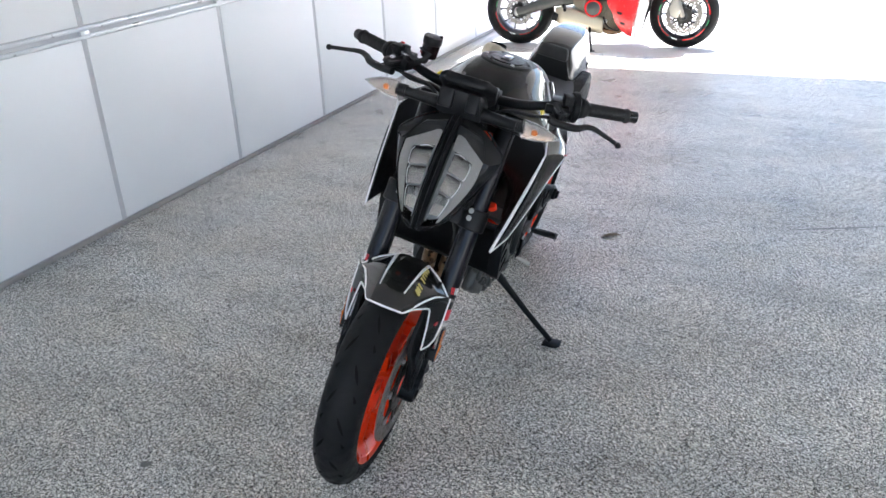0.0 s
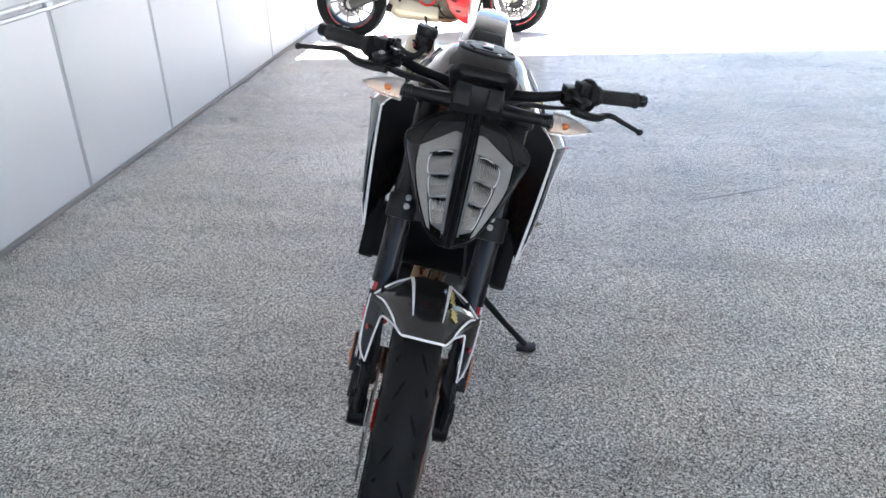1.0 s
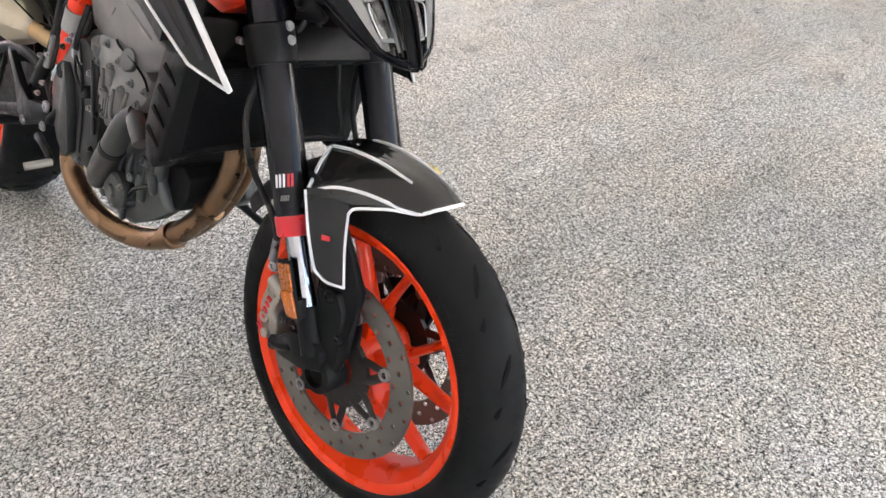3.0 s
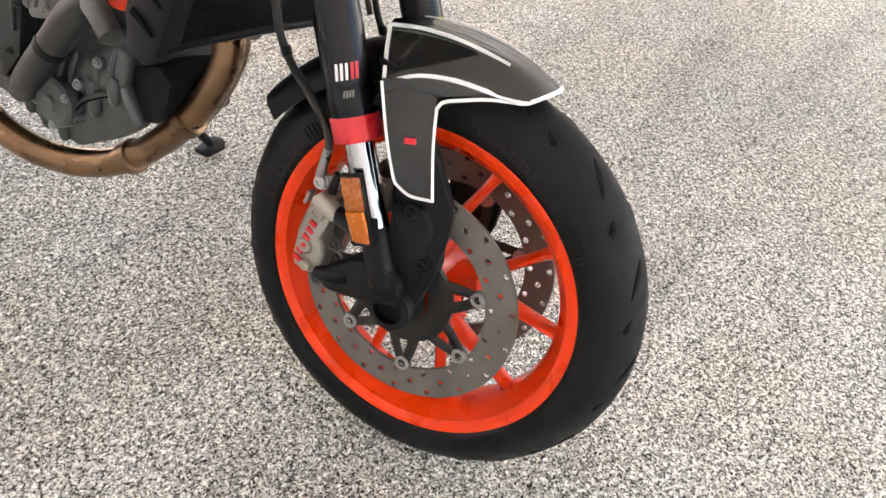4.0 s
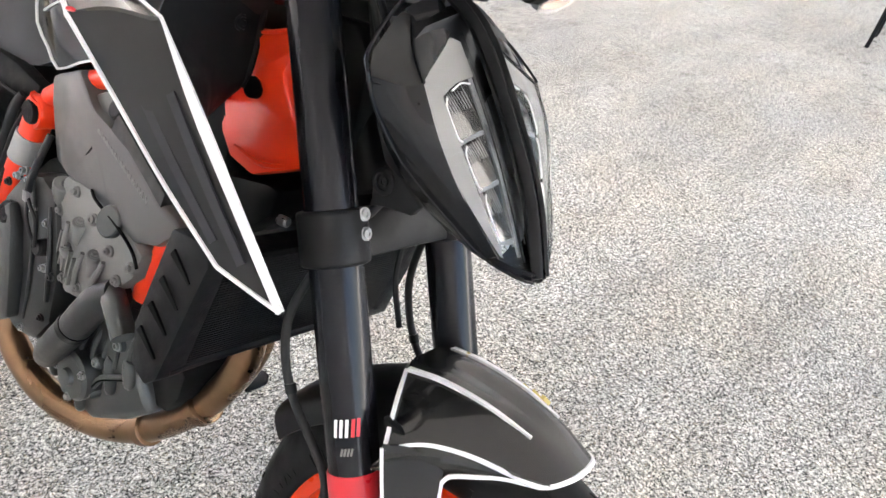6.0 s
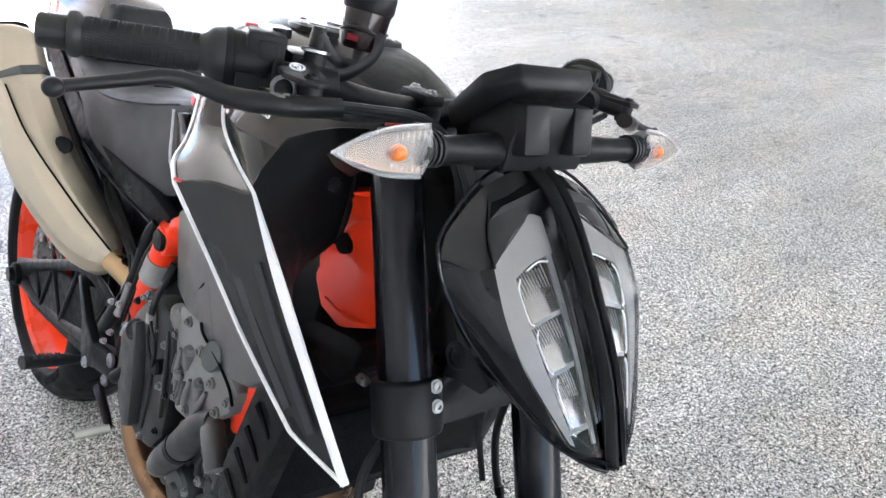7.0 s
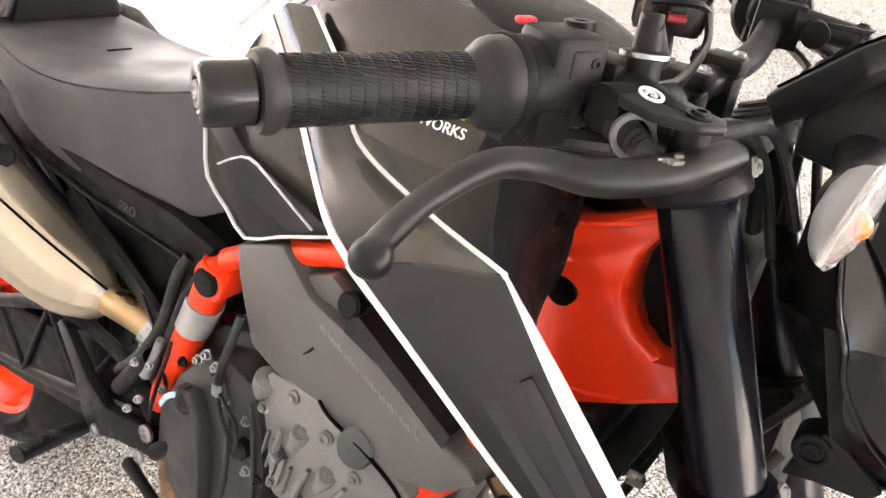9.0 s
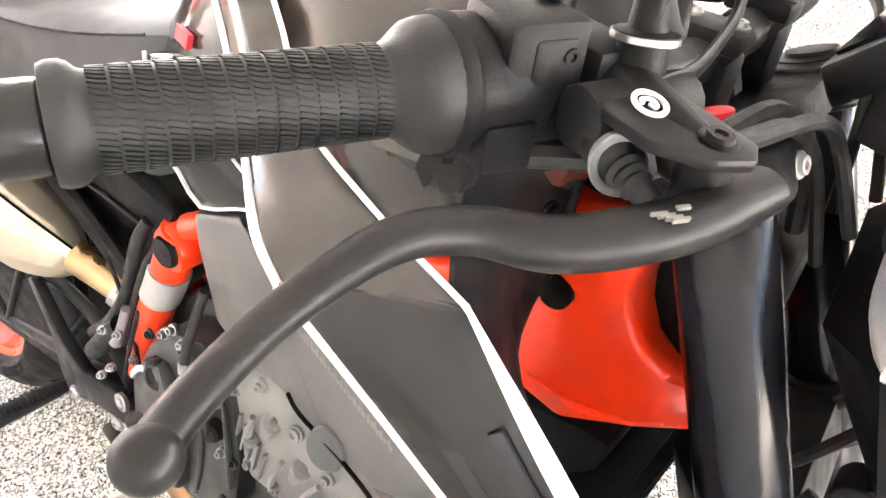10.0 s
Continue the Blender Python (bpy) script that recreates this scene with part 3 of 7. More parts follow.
def wheel(make, c, R, W, rim_r, rim_w, name, paint, stripe=None, count=14):
    t, prof = tyre(c, R, W, rim_r - 0.008)
    tire = make("tyre", t, M_RUBBER, "worn black road tyre with short slanted grooves", angle=60)
    grooves(make, tire, c, prof, W, count)
    xs, rs = zip(*[(r, x) for x, r in prof if x > 0][::1])
    text = M()
    across = lambda r: float(np.interp(r, [q for q in sorted(xs)], [x for _, x in sorted(zip(xs, rs))]))  # noqa: E731
    for k in range(4):
        for j in range(15):
            a = 0.66 + math.pi / 2 * k + 0.031 * j
            for s in (-1, 1):
                p = [(c[0] + s * across(r), c[1] + r * math.cos(a), c[2] + r * math.sin(a)) for r in (rim_r + (R - rim_r) * q for q in (0.10, 0.20, 0.32))]
                text.ribbon(p, 0.0042, (s, 0, 0), 0.0013, 1)
    tagged(make("sidewall_rib", text, M_RUBBER, "raised ribs moulded on the sidewall", parent=tire), kind="stuff")
    text = M()
    for k in range(4):
        for j in range(17):
            if j in (6, 11):
                continue
            a = 1.27 + math.pi / 2 * k + 0.050 * j
            for s in (-1, 1):
                p = [(c[0] + s * across(r), c[1] + r * math.cos(a + e), c[2] + r * math.sin(a + e)) for r, e in ((rim_r + (R - rim_r) * 0.17, 0.0), (rim_r + (R - rim_r) * 0.29, 0.012 * (j % 3 - 1)))]
                text.ribbon(p, 0.0036 + 0.002 * (j % 2), (s, 0, 0), 0.0006, 1)
    tagged(make("sidewall_mark", text, M_RUBBER, "raised maker's marks as plain bars", parent=tire), kind="stuff")
    rim = make("rim", M().lathe(rim_profile(rim_r, rim_w), c, (1, 0, 0), 96, True), paint, name)
    for k in range(5):
        a = radians(19) + 2 * math.pi * k / 5
        for s in (-1, 1):
            m = M()
            spoke(m, c, 0.070, rim_r - 0.032, a + s * radians(4), a + s * radians(18), 0.0085, 0.0058, 0.019, 0.014)
            make("spoke", m, paint, parent=rim, bevel=0.002)
    hub = M().lathe([(-0.062, 0.028), (-0.062, 0.038), (-0.045, 0.045), (-0.02, 0.040), (0.02, 0.040), (0.045, 0.045), (0.062, 0.038), (0.062, 0.028)], c, (1, 0, 0), 28)
    for k in range(5):
        a = radians(19) + 2 * math.pi * k / 5
        hub.box((c[0], c[1] + 0.060 * math.cos(a), c[2] + 0.060 * math.sin(a)), (0.060, 0.052, 0.030), (math.degrees(a), 0, 0))
    make("hub", hub, paint, parent=rim, bevel=0.003)
    return rim


def disc_set(make, c, side, x, r_out, r_in, carrier=True, buttons=7):
    rotor = make("brake_disc", disc_rotor(c[0] + side * x, c, r_in, r_out, 0.005), M_STEEL, "drilled steel brake disc with a grey worn face")
    xc = c[0] + side * (x + 0.002)
    for k in range(buttons):
        a = 2 * math.pi * k / buttons + 0.05
        tab = M().tube([(xc, c[1] + r * math.cos(a), c[2] + r * math.sin(a)) for r in (r_in - 0.013, r_in - 0.004, r_in + 0.002)], [0.011, 0.0125, 0.006], 12, 3, squash=0.2, side=(1, 0, 0))
        make("disc_tab", tab, M_STEEL, parent=rotor)
        for q in (-1, 1):
            b = a + q * 0.26
            p = [(c[1] + r * math.cos(g), c[2] + r * math.sin(g)) for r, g in ((0.060, b), (0.078, (a + 2 * b) / 3), (r_in - 0.014, a + q * 0.05), (r_in - 0.006, a + q * 0.02))]
            make("carrier_arm", M().tube([(xc + side * 0.001, *u) for u in p], [0.010, 0.0078, 0.0074, 0.009], 8, 4, squash=0.40, side=(1, 0, 0)), M_CARRIER, parent=rotor)
    ring = M().lathe([(-0.004, 0.036), (-0.004, 0.070), (0.004, 0.070), (0.004, 0.036)], (xc, c[1], c[2]), (1, 0, 0), 40, True)
    make("disc_carrier", ring, M_CARRIER, "dark disc carrier", parent=rotor)
    for k in range(buttons):
        a = 2 * math.pi * k / buttons + 0.05
        r = r_in - 0.007
        m = M().lathe([(-0.006, 0), (-0.006, 0.0105), (0.006, 0.0105), (0.0066, 0.0095), (0.006, 0.0060), (0.003, 0.0055), (0.003, 0)], (xc, c[1] + r * math.cos(a), c[2] + r * math.sin(a)), (side, 0, 0), 16)
        make("disc_button", m, M_BOLT, parent=rotor)


wheel(wheel_part, AXLE, 0.3045, 0.113, 0.2325, 0.102, "bright orange cast front rim with slim paired spokes", M_ORANGE)
wheel(body, REAR, 0.315, 0.182, 0.2325, 0.150, "bright orange cast rear rim with slim paired spokes", M_ORANGE)
for s in (-1, 1):
    disc_set(wheel_part, AXLE, s, 0.070, 0.160, 0.116)
disc_set(body, REAR, -1, 0.066, 0.12, 0.09)

wheel_part("wheel_weight", M().box((-0.030, AXLE[1] + 0.2005 * math.cos(radians(15)), AXLE[2] + 0.2005 * math.sin(radians(15))), (0.020, 0.006, 0.022), (15, 0, 0)), M_BOLT, "small grey balance weight on the rim", bevel=0.001)

# fork
for s in (-1, 1):
    x = s * 0.107
    leg = front("fork_leg", M().lathe([(0.232, 0.0235), (0.236, 0.0285), (0.40, 0.0290), (0.48, 0.0290), (0.60, 0.0280), (0.768, 0.0275), (0.772, 0.025)], fork(x, 0), UP, 36), M_ANOD, "black upside-down fork tube with faint vertical gloss")
    front("fork_slider", M().lathe([(0.05, 0.0190), (0.24, 0.0190)], fork(x, 0), UP, 28), M_CHROME, "polished chrome fork slider", leg)
    front("fork_ring", M().lathe([(0.218, 0.0285), (0.2205, 0.0305), (0.246, 0.0305), (0.249, 0.0290)], fork(x, 0), UP, 36), M_RED, "red dust-seal ring", leg)
    cap = front("fork_cap", M().lathe([(0.771, 0.024), (0.777, 0.024), (0.779, 0.019), (0.782, 0.018), (0.782, 0)], fork(x, 0), UP, 24), M_SATIN, "black fork cap", leg)
    if s < 0:
        front("adjuster", M().lathe([(0.780, 0.0095), (0.790, 0.0095), (0.791, 0.008), (0.791, 0)], fork(x, 0), UP, 20), M_RED, "small red fork adjuster", leg)
    for colour, angles, low, high, wide in ((M_WHITE, (84, 72, 60), 0.292, 0.311, 0.0032), (M_RED, (47, 36), 0.292, 0.311, 0.0036), (M_GREYMARK, (75, 68, 61, 54), 0.272, 0.280, 0.0022)):
        deco = M()
        for k, g in enumerate(angles):
            d = np.array((s * math.sin(radians(g)), 0, 0)) + FORE * math.cos(radians(g))
            q = np.array((s * math.sin(radians(g - 5)), 0, 0)) + FORE * math.cos(radians(g - 5))
            deco.ribbon([fork(x, low) + d * 0.0289, fork(x, high) + q * 0.0289], wide, d, 0.0007, 1)
        front("fork_mark", deco, colour, "maker's mark as plain bars", leg)
    foot = M().prism([(1.868, 0.268), (1.903, 0.268), (1.916, 0.298), (1.906, 0.345), (1.908, 0.400), (1.912, 0.452), (1.868, 0.456), (1.852, 0.430), (1.850, 0.405), (1.852, 0.366), (1.854, 0.300)], s * 0.084, s * 0.112)
    shoe = wheel_part("fork_foot", foot, M_SATIN, "satin black cast fork foot", bevel=0.006)
    wheel_part("axle_clamp", M().lathe([(0.080, 0.034), (0.114, 0.034), (0.120, 0.031), (0.122, 0.0215), (0.098, 0.0195), (0.098, 0)], AXLE, (s, 0, 0), 32), M_SATIN, parent=shoe)
    # Dark disc paints the shade at the bottom of the bore.
    wheel_part("axle_bore", M().lathe([(0.095, 0.0192), (0.0995, 0.0192), (0.0995, 0)], AXLE, (s, 0, 0), 24), M_GROOVE, "dark disc for the shade in the axle bore", shoe)
    plate_at = [(1.851, 0.317), (1.838, 0.360), (1.835, 0.402), (1.833, 0.426), (1.843, 0.460), (1.866, 0.505), (1.897, 0.560), (1.920, 0.600), (1.968, 0.612), (1.942, 0.550), (1.924, 0.488), (1.906, 0.440), (1.892, 0.400), (1.868, 0.330)]
    plate_x = [0.1085 + 0.16 * (y - 1.835) - (0.024 if z > 0.45 else 0.003) for y, z in plate_at]
    plate = M().prism(plate_at, [s * (x - 0.012) for x in plate_x], [s * x for x in plate_x])
    stay = wheel_part("fender_stay", plate, M_MATTE, "matte black fender stay", bevel=0.004)
    for y, z in ((1.882, 0.447), (1.854, 0.385)):
        wheel_part("bolt_recess", M().lathe([(-0.002, 0.0125), (0.0008, 0.0125), (0.0008, 0)], (s * (0.1055 + 0.16 * (y - 1.835)), y, z), (s, -0.16, 0), 20), M_GROOVE, parent=stay)
        wheel_part("bolt", bolt(M(), (s * (0.1060 + 0.16 * (y - 1.835)), y, z), (s, -0.16, 0), 0.0072, 0.006), M_SATIN, parent=stay)
    # amber reflector on its bracket
    refl = wheel_part("reflector", M().box((s * 0.137, 1.942, 0.433), (0.006, 0.031, 0.094), (-21, 0, 0)), M_SATIN, "amber side reflector in a black frame on the fork", bevel=0.002)
    # Upper field painted darker, as if shaded; lower field tipped and brighter.
    for up, material, tip in ((0.0215, M_AMBER_DARK, 0), (-0.0215, M_AMBER, 8)):
        wheel_part("reflector_lens", M().box((s * 0.1405, 1.942 + up * math.sin(radians(21)), 0.433 + up * math.cos(radians(21))), (0.005, 0.026, 0.0425), (-21, s * tip, 0)), material, "amber prism field", refl, bevel=0.001)
    wheel_part("reflector_bracket", M().box((s * 0.124, 1.925, 0.408), (0.026, 0.020, 0.030), (-20, 0, 0)), M_SATIN, parent=refl, bevel=0.002)
    # caliper behind the fork
    shell = [(2.048, 0.308), (2.047, 0.286), (2.017, 0.284), (2.000, 0.295), (1.995, 0.325), (1.999, 0.345), (2.003, 0.352), (1.996, 0.373), (1.993, 0.394), (1.992, 0.412), (2.009, 0.416), (2.022, 0.408), (2.034, 0.378), (2.041, 0.350)]
    cal = wheel_part("brake_caliper", M().prism(shell, s * 0.076, [s * w for w in (0.100, 0.098, 0.100, 0.104, 0.106, 0.106, 0.110, 0.108, 0.104, 0.100, 0.098, 0.100, 0.106, 0.107)]), M_CALIPER, "grey radial brake caliper with red lettering bars", bevel=0.005)
    inner = [(AXLE[1] + r * math.cos(radians(g - 11)), AXLE[2] + r * math.sin(radians(g - 11))) for r, g in ((0.176, 5), (0.182, 25), (0.174, 42), (0.132, 44), (0.116, 25), (0.122, 6))]
    wheel_part("caliper_half", M().prism(inner, s * 0.034, s * 0.058), M_CALIPER, parent=cal, bevel=0.004)
    wheel_part("caliper_bridge", M().prism([(2.045, 0.300), (2.049, 0.340), (2.036, 0.395), (2.020, 0.405), (2.030, 0.345)], s * 0.040, s * 0.090), M_CALIPER, parent=cal, bevel=0.004)
    for y, z, r in ((2.014, 0.386, 0.0105), (2.026, 0.330, 0.0095), (2.022, 0.300, 0.0075)):
        wheel_part("caliper_boss", M().lathe([(-0.006, r * 1.25), (0.003, r * 1.2), (0.006, r), (0.0062, r * 0.55), (0.005, r * 0.5), (0.005, 0)], (s * 0.104, y, z), (s, 0, 0), 18), M_CALIPER, parent=cal)
    wheel_part("mount_sleeve", M().tube([(s * 0.104, 2.016, 0.406), (s * 0.106, 1.990, 0.397), (s * 0.106, 1.986, 0.396)], [0.0125, 0.0130, 0.0115], 16, 2), M_CALIPER, "turned caliper mount sleeve", cal)
    wheel_part("mount_bolt", M().tube([(s * 0.106, 1.988, 0.3965), (s * 0.104, 1.955, 0.387), (s * 0.100, 1.915, 0.372)], [0.0112, 0.0125, 0.014], 14, 3), M_SATIN, "black radial mount", cal)
    wheel_part("mount_bolt", M().tube([(s * 0.104, 2.004, 0.296), (s * 0.104, 1.985, 0.300), (s * 0.102, 1.955, 0.312)], [0.010, 0.0115, 0.013], 14, 3), M_SATIN, parent=cal)
    bars = M()
    for k in range(6):
        u = k / 5
        y, z = 2.0365 - 0.0185 * u, 0.308 + 0.060 * u
        tall = 0.0065 + 0.003 * (k in (0, 4))
        bars.ribbon([(s * 0.1085, y - tall * 0.9, z - tall * 0.3), (s * 0.1075, y + 0.0045, z + 0.0015)], 0.0062, (s, 0, 0), 0.0016, 1)
    tagged(wheel_part("caliper_mark", bars, M_RED, "red lettering bars", cal), kind="stuff")
    wheel_part("banjo_bolt", M().lathe([(-0.010, 0.0105), (0.004, 0.0105), (0.005, 0.0085), (0.009, 0.0080), (0.009, 0.0042), (0.006, 0.004), (0.006, 0)], (s * 0.100, 2.018, 0.428), (s, -0.1, 0.15), 16), M_BOLT, parent=cal)
    wheel_part("bleed_nipple", M().tube([(s * 0.098, 2.003, 0.418), (s * 0.099, 2.000, 0.432), (s * 0.099, 1.997, 0.447)], [0.0065, 0.0052, 0.0058], 10, 2), M_GRIP, "black rubber bleed cap", cal)
    lug = M().prism([(2.010, 0.290), (1.986, 0.316), (1.945, 0.352), (1.900, 0.369), (1.872, 0.350), (1.868, 0.318), (1.905, 0.306), (1.979, 0.279), (2.006, 0.279)], s * 0.086, [s * w for w in (0.100, 0.112, 0.124, 0.127, 0.126, 0.124, 0.124, 0.110, 0.100)])
    arm = wheel_part("caliper_bracket", lug, M_SATIN, "black cast caliper bracket arm", bevel=0.005)
    for y, z in ((1.982, 0.352), (2.000, 0.290)):
        wheel_part("bolt", bolt(M(), (s * 0.107, y, z), (s, 0, 0), 0.0075, 0.005), M_CASE, parent=arm)
    hose = [(s * 0.108, 2.014, 0.440), (s * 0.115, 2.005, 0.482), (s * 0.116, 2.016, 0.512), (s * 0.117, 2.046, 0.541), (s * 0.118, 2.080, 0.574), (s * 0.117, 2.102, 0.612), (s * 0.112, 2.112, 0.660), (s * 0.095, 2.098, 0.725), (s * 0.06, 2.07, 0.80)]
    line = front("brake_hose", M().tube(hose, 0.0052, 10, 6), M_GRIP, "thin black brake hose")
    front("hose_end", M().tube(hose[:2], [0.0068, 0.0060], 10, 1), M_BOLT, "grey crimped hose end", line)
    front("hose_clip", M().tube([hose[4], tuple((np.array(hose[4]) * 3 + hose[5]) / 4)], 0.0068, 10, 1), M_SATIN, parent=line)
    front("fork_sleeve", M().lathe([(0.03, 0.0202), (0.100, 0.0202), (0.106, 0.0198), (0.108, 0.0192)], fork(x, 0), UP, 28), M_SATIN, "black cast sleeve round the slider", leg)

# clamps that hold the fork
for s0, name, wide in ((0.468, "lower_fork_clamp", 0.058), (0.742, "upper_fork_clamp", 0.034)):
    m = M()
    for s in (-1, 1):
        m.lathe([(s0, 0.0345), (s0 + 0.003, 0.037), (s0 + wide - 0.003, 0.037), (s0 + wide, 0.0345)], fork(s * 0.107, 0), UP, 32)
    m.rings([[fork(x, s0 + 0.004, q) for x, q in ((-0.10, 0.020), (0.10, 0.020), (0.10, -0.030), (0.03, -0.075), (-0.03, -0.075), (-0.10, -0.030))],
             [fork(x, s0 + wide - 0.004, q) for x, q in ((-0.10, 0.020), (0.10, 0.020), (0.10, -0.030), (0.03, -0.075), (-0.03, -0.075), (-0.10, -0.030))]])
    clamp = front(name, m, M_SATIN, "black cast fork clamp", bevel=0.002)
    for s in (-1, 1):
        for d in ((0.031, 0.051) if wide > 0.05 else (0.017,)):
            front("bolt", bolt(M(), fork(s * 0.100, s0 + d, 0.037), FORE + np.array((s * 0.2, 0, 0)), 0.0055, 0.004), M_BAND, "pale grey clamp bolt", clamp)
front("steering_stem", M().lathe([(0.47, 0.022), (0.75, 0.022)], fork(0, 0, -0.034), UP, 24), M_SATIN)
front("stem_nut", M().lathe([(0.776, 0.016), (0.790, 0.016), (0.794, 0.012), (0.794, 0)], fork(0, 0, -0.034), UP, 6), M_SATIN)

# front fender
rows = [[(0, 1.779, 0.613), (0, 1.83, 0.632), (0, 1.89, 0.640), (0, 1.95, 0.640), (0, 2.0, 0.634)],
        [(0.030, 1.783, 0.611), (0.034, 1.832, 0.630), (0.038, 1.89, 0.639), (0.042, 1.945, 0.639), (0.046, 1.99, 0.632)],
        [(0.046, 1.795, 0.604), (0.062, 1.830, 0.607), (0.082, 1.875, 0.608), (0.104, 1.915, 0.602), (0.127, 1.944, 0.588)],
        [(0.050, 1.802, 0.598), (0.066, 1.835, 0.594), (0.093, 1.890, 0.574), (0.113, 1.92, 0.566), (0.129, 1.952, 0.560)]]
full = [[(-x, y, z) for x, y, z in r] for r in rows[:0:-1]] + rows
fender = front("front_fender", M().patch(full, 0.003, 4, True), M_FENDER, "glossy dark front fender edged with white stripes", angle=25)
for s in (-1, 1):
    m = M().patch([sided([(0.095, 1.889, 0.583), (0.112, 1.920, 0.598), (0.1295, 1.946, 0.594)], s),
                   sided([(0.102, 1.876, 0.526), (0.118, 1.902, 0.528), (0.1298, 1.924, 0.530)], s),
                   sided([(0.107, 1.858, 0.466), (0.118, 1.884, 0.466), (0.1260, 1.905, 0.478)], s)], 0.003, 4, s > 0)
    front("fender_leg", m, M_CARBON, "dark fender side leg with a white outline", fender)
    out = (s * 0.8, -0.45, 0.3)
    lines = [([(0.046, 1.988, 0.634), (0.042, 1.945, 0.641), (0.038, 1.89, 0.641), (0.033, 1.835, 0.632)], [0.008, 0.007, 0.005, 0.003], (0, -0.2, 1)),
             ([(0.046, 1.99, 0.632), (0.088, 1.968, 0.617), (0.127, 1.944, 0.589)], 0.0042, (s * 0.5, 0.1, 1)),
             ([(0.127, 1.944, 0.589), (0.104, 1.915, 0.603), (0.084, 1.875, 0.607), (0.064, 1.832, 0.602), (0.050, 1.802, 0.600), (0.030, 1.783, 0.611), (0.0, 1.778, 0.614)], [0.0034, 0.0042, 0.0046, 0.0052, 0.0052, 0.005, 0.005], (s * 0.5, -0.7, 0.6)),
             ([(0.1310, 1.945, 0.591), (0.1314, 1.924, 0.530), (0.1285, 1.9065, 0.486), (0.1260, 1.901, 0.477)], 0.0034, out), ([(0.1265, 1.9025, 0.478), (0.1195, 1.8845, 0.4675), (0.1085, 1.8595, 0.467)], 0.0034, out),
             ([(0.1085, 1.8585, 0.466), (0.1038, 1.8755, 0.526), (0.0980, 1.886, 0.574)], 0.0034, out),
             ([(0.098, 1.886, 0.572), (0.094, 1.880, 0.582), (0.082, 1.860, 0.589), (0.066, 1.836, 0.595), (0.051, 1.803, 0.599)], 0.0040, out)]
    for pts, w, o in lines:
        front("white_stripe", M().ribbon(sided(pts, s), w, o), M_WHITE, parent=fender)
    front("red_mark", M().ribbon(sided([(0.123, 1.905, 0.532), (0.120, 1.892, 0.534)], s), 0.007, (s, -0.4, 0), 0.0012, 1), M_RED, parent=fender)
gold = M()
for k in range(9):
    if k == 3:
        continue
    y, lift = 1.862 + 0.0125 * k, 0.0010 * min(k, 6)
    gold.ribbon([(0.066 - 0.0014 * k, y, 0.6225 + lift), (0.052 - 0.0014 * k, y + 0.004, 0.6335 + lift)], 0.0046 if k in (0, 4) else 0.0034, (0.6, 0, 1), 0.003, 1)
front("gold_lettering", gold, M_YELLOW, "small gold lettering bars", fender)
rear_rows = [[(x, 1.888 + (r - d) * math.sin(radians(g)), 0.300 + (r - d) * math.cos(radians(g))) for g in (14, 26, 38, 48, 54)] for x, r, d in ((-0.070, 0.33, 0.045), (-0.055, 0.33, 0.012), (0, 0.332, 0), (0.055, 0.33, 0.012), (0.070, 0.33, 0.045))]
front("fender_tail", M().patch(rear_rows, 0.003, 3, True), M_SATIN, "satin black rear half of the fender", fender)

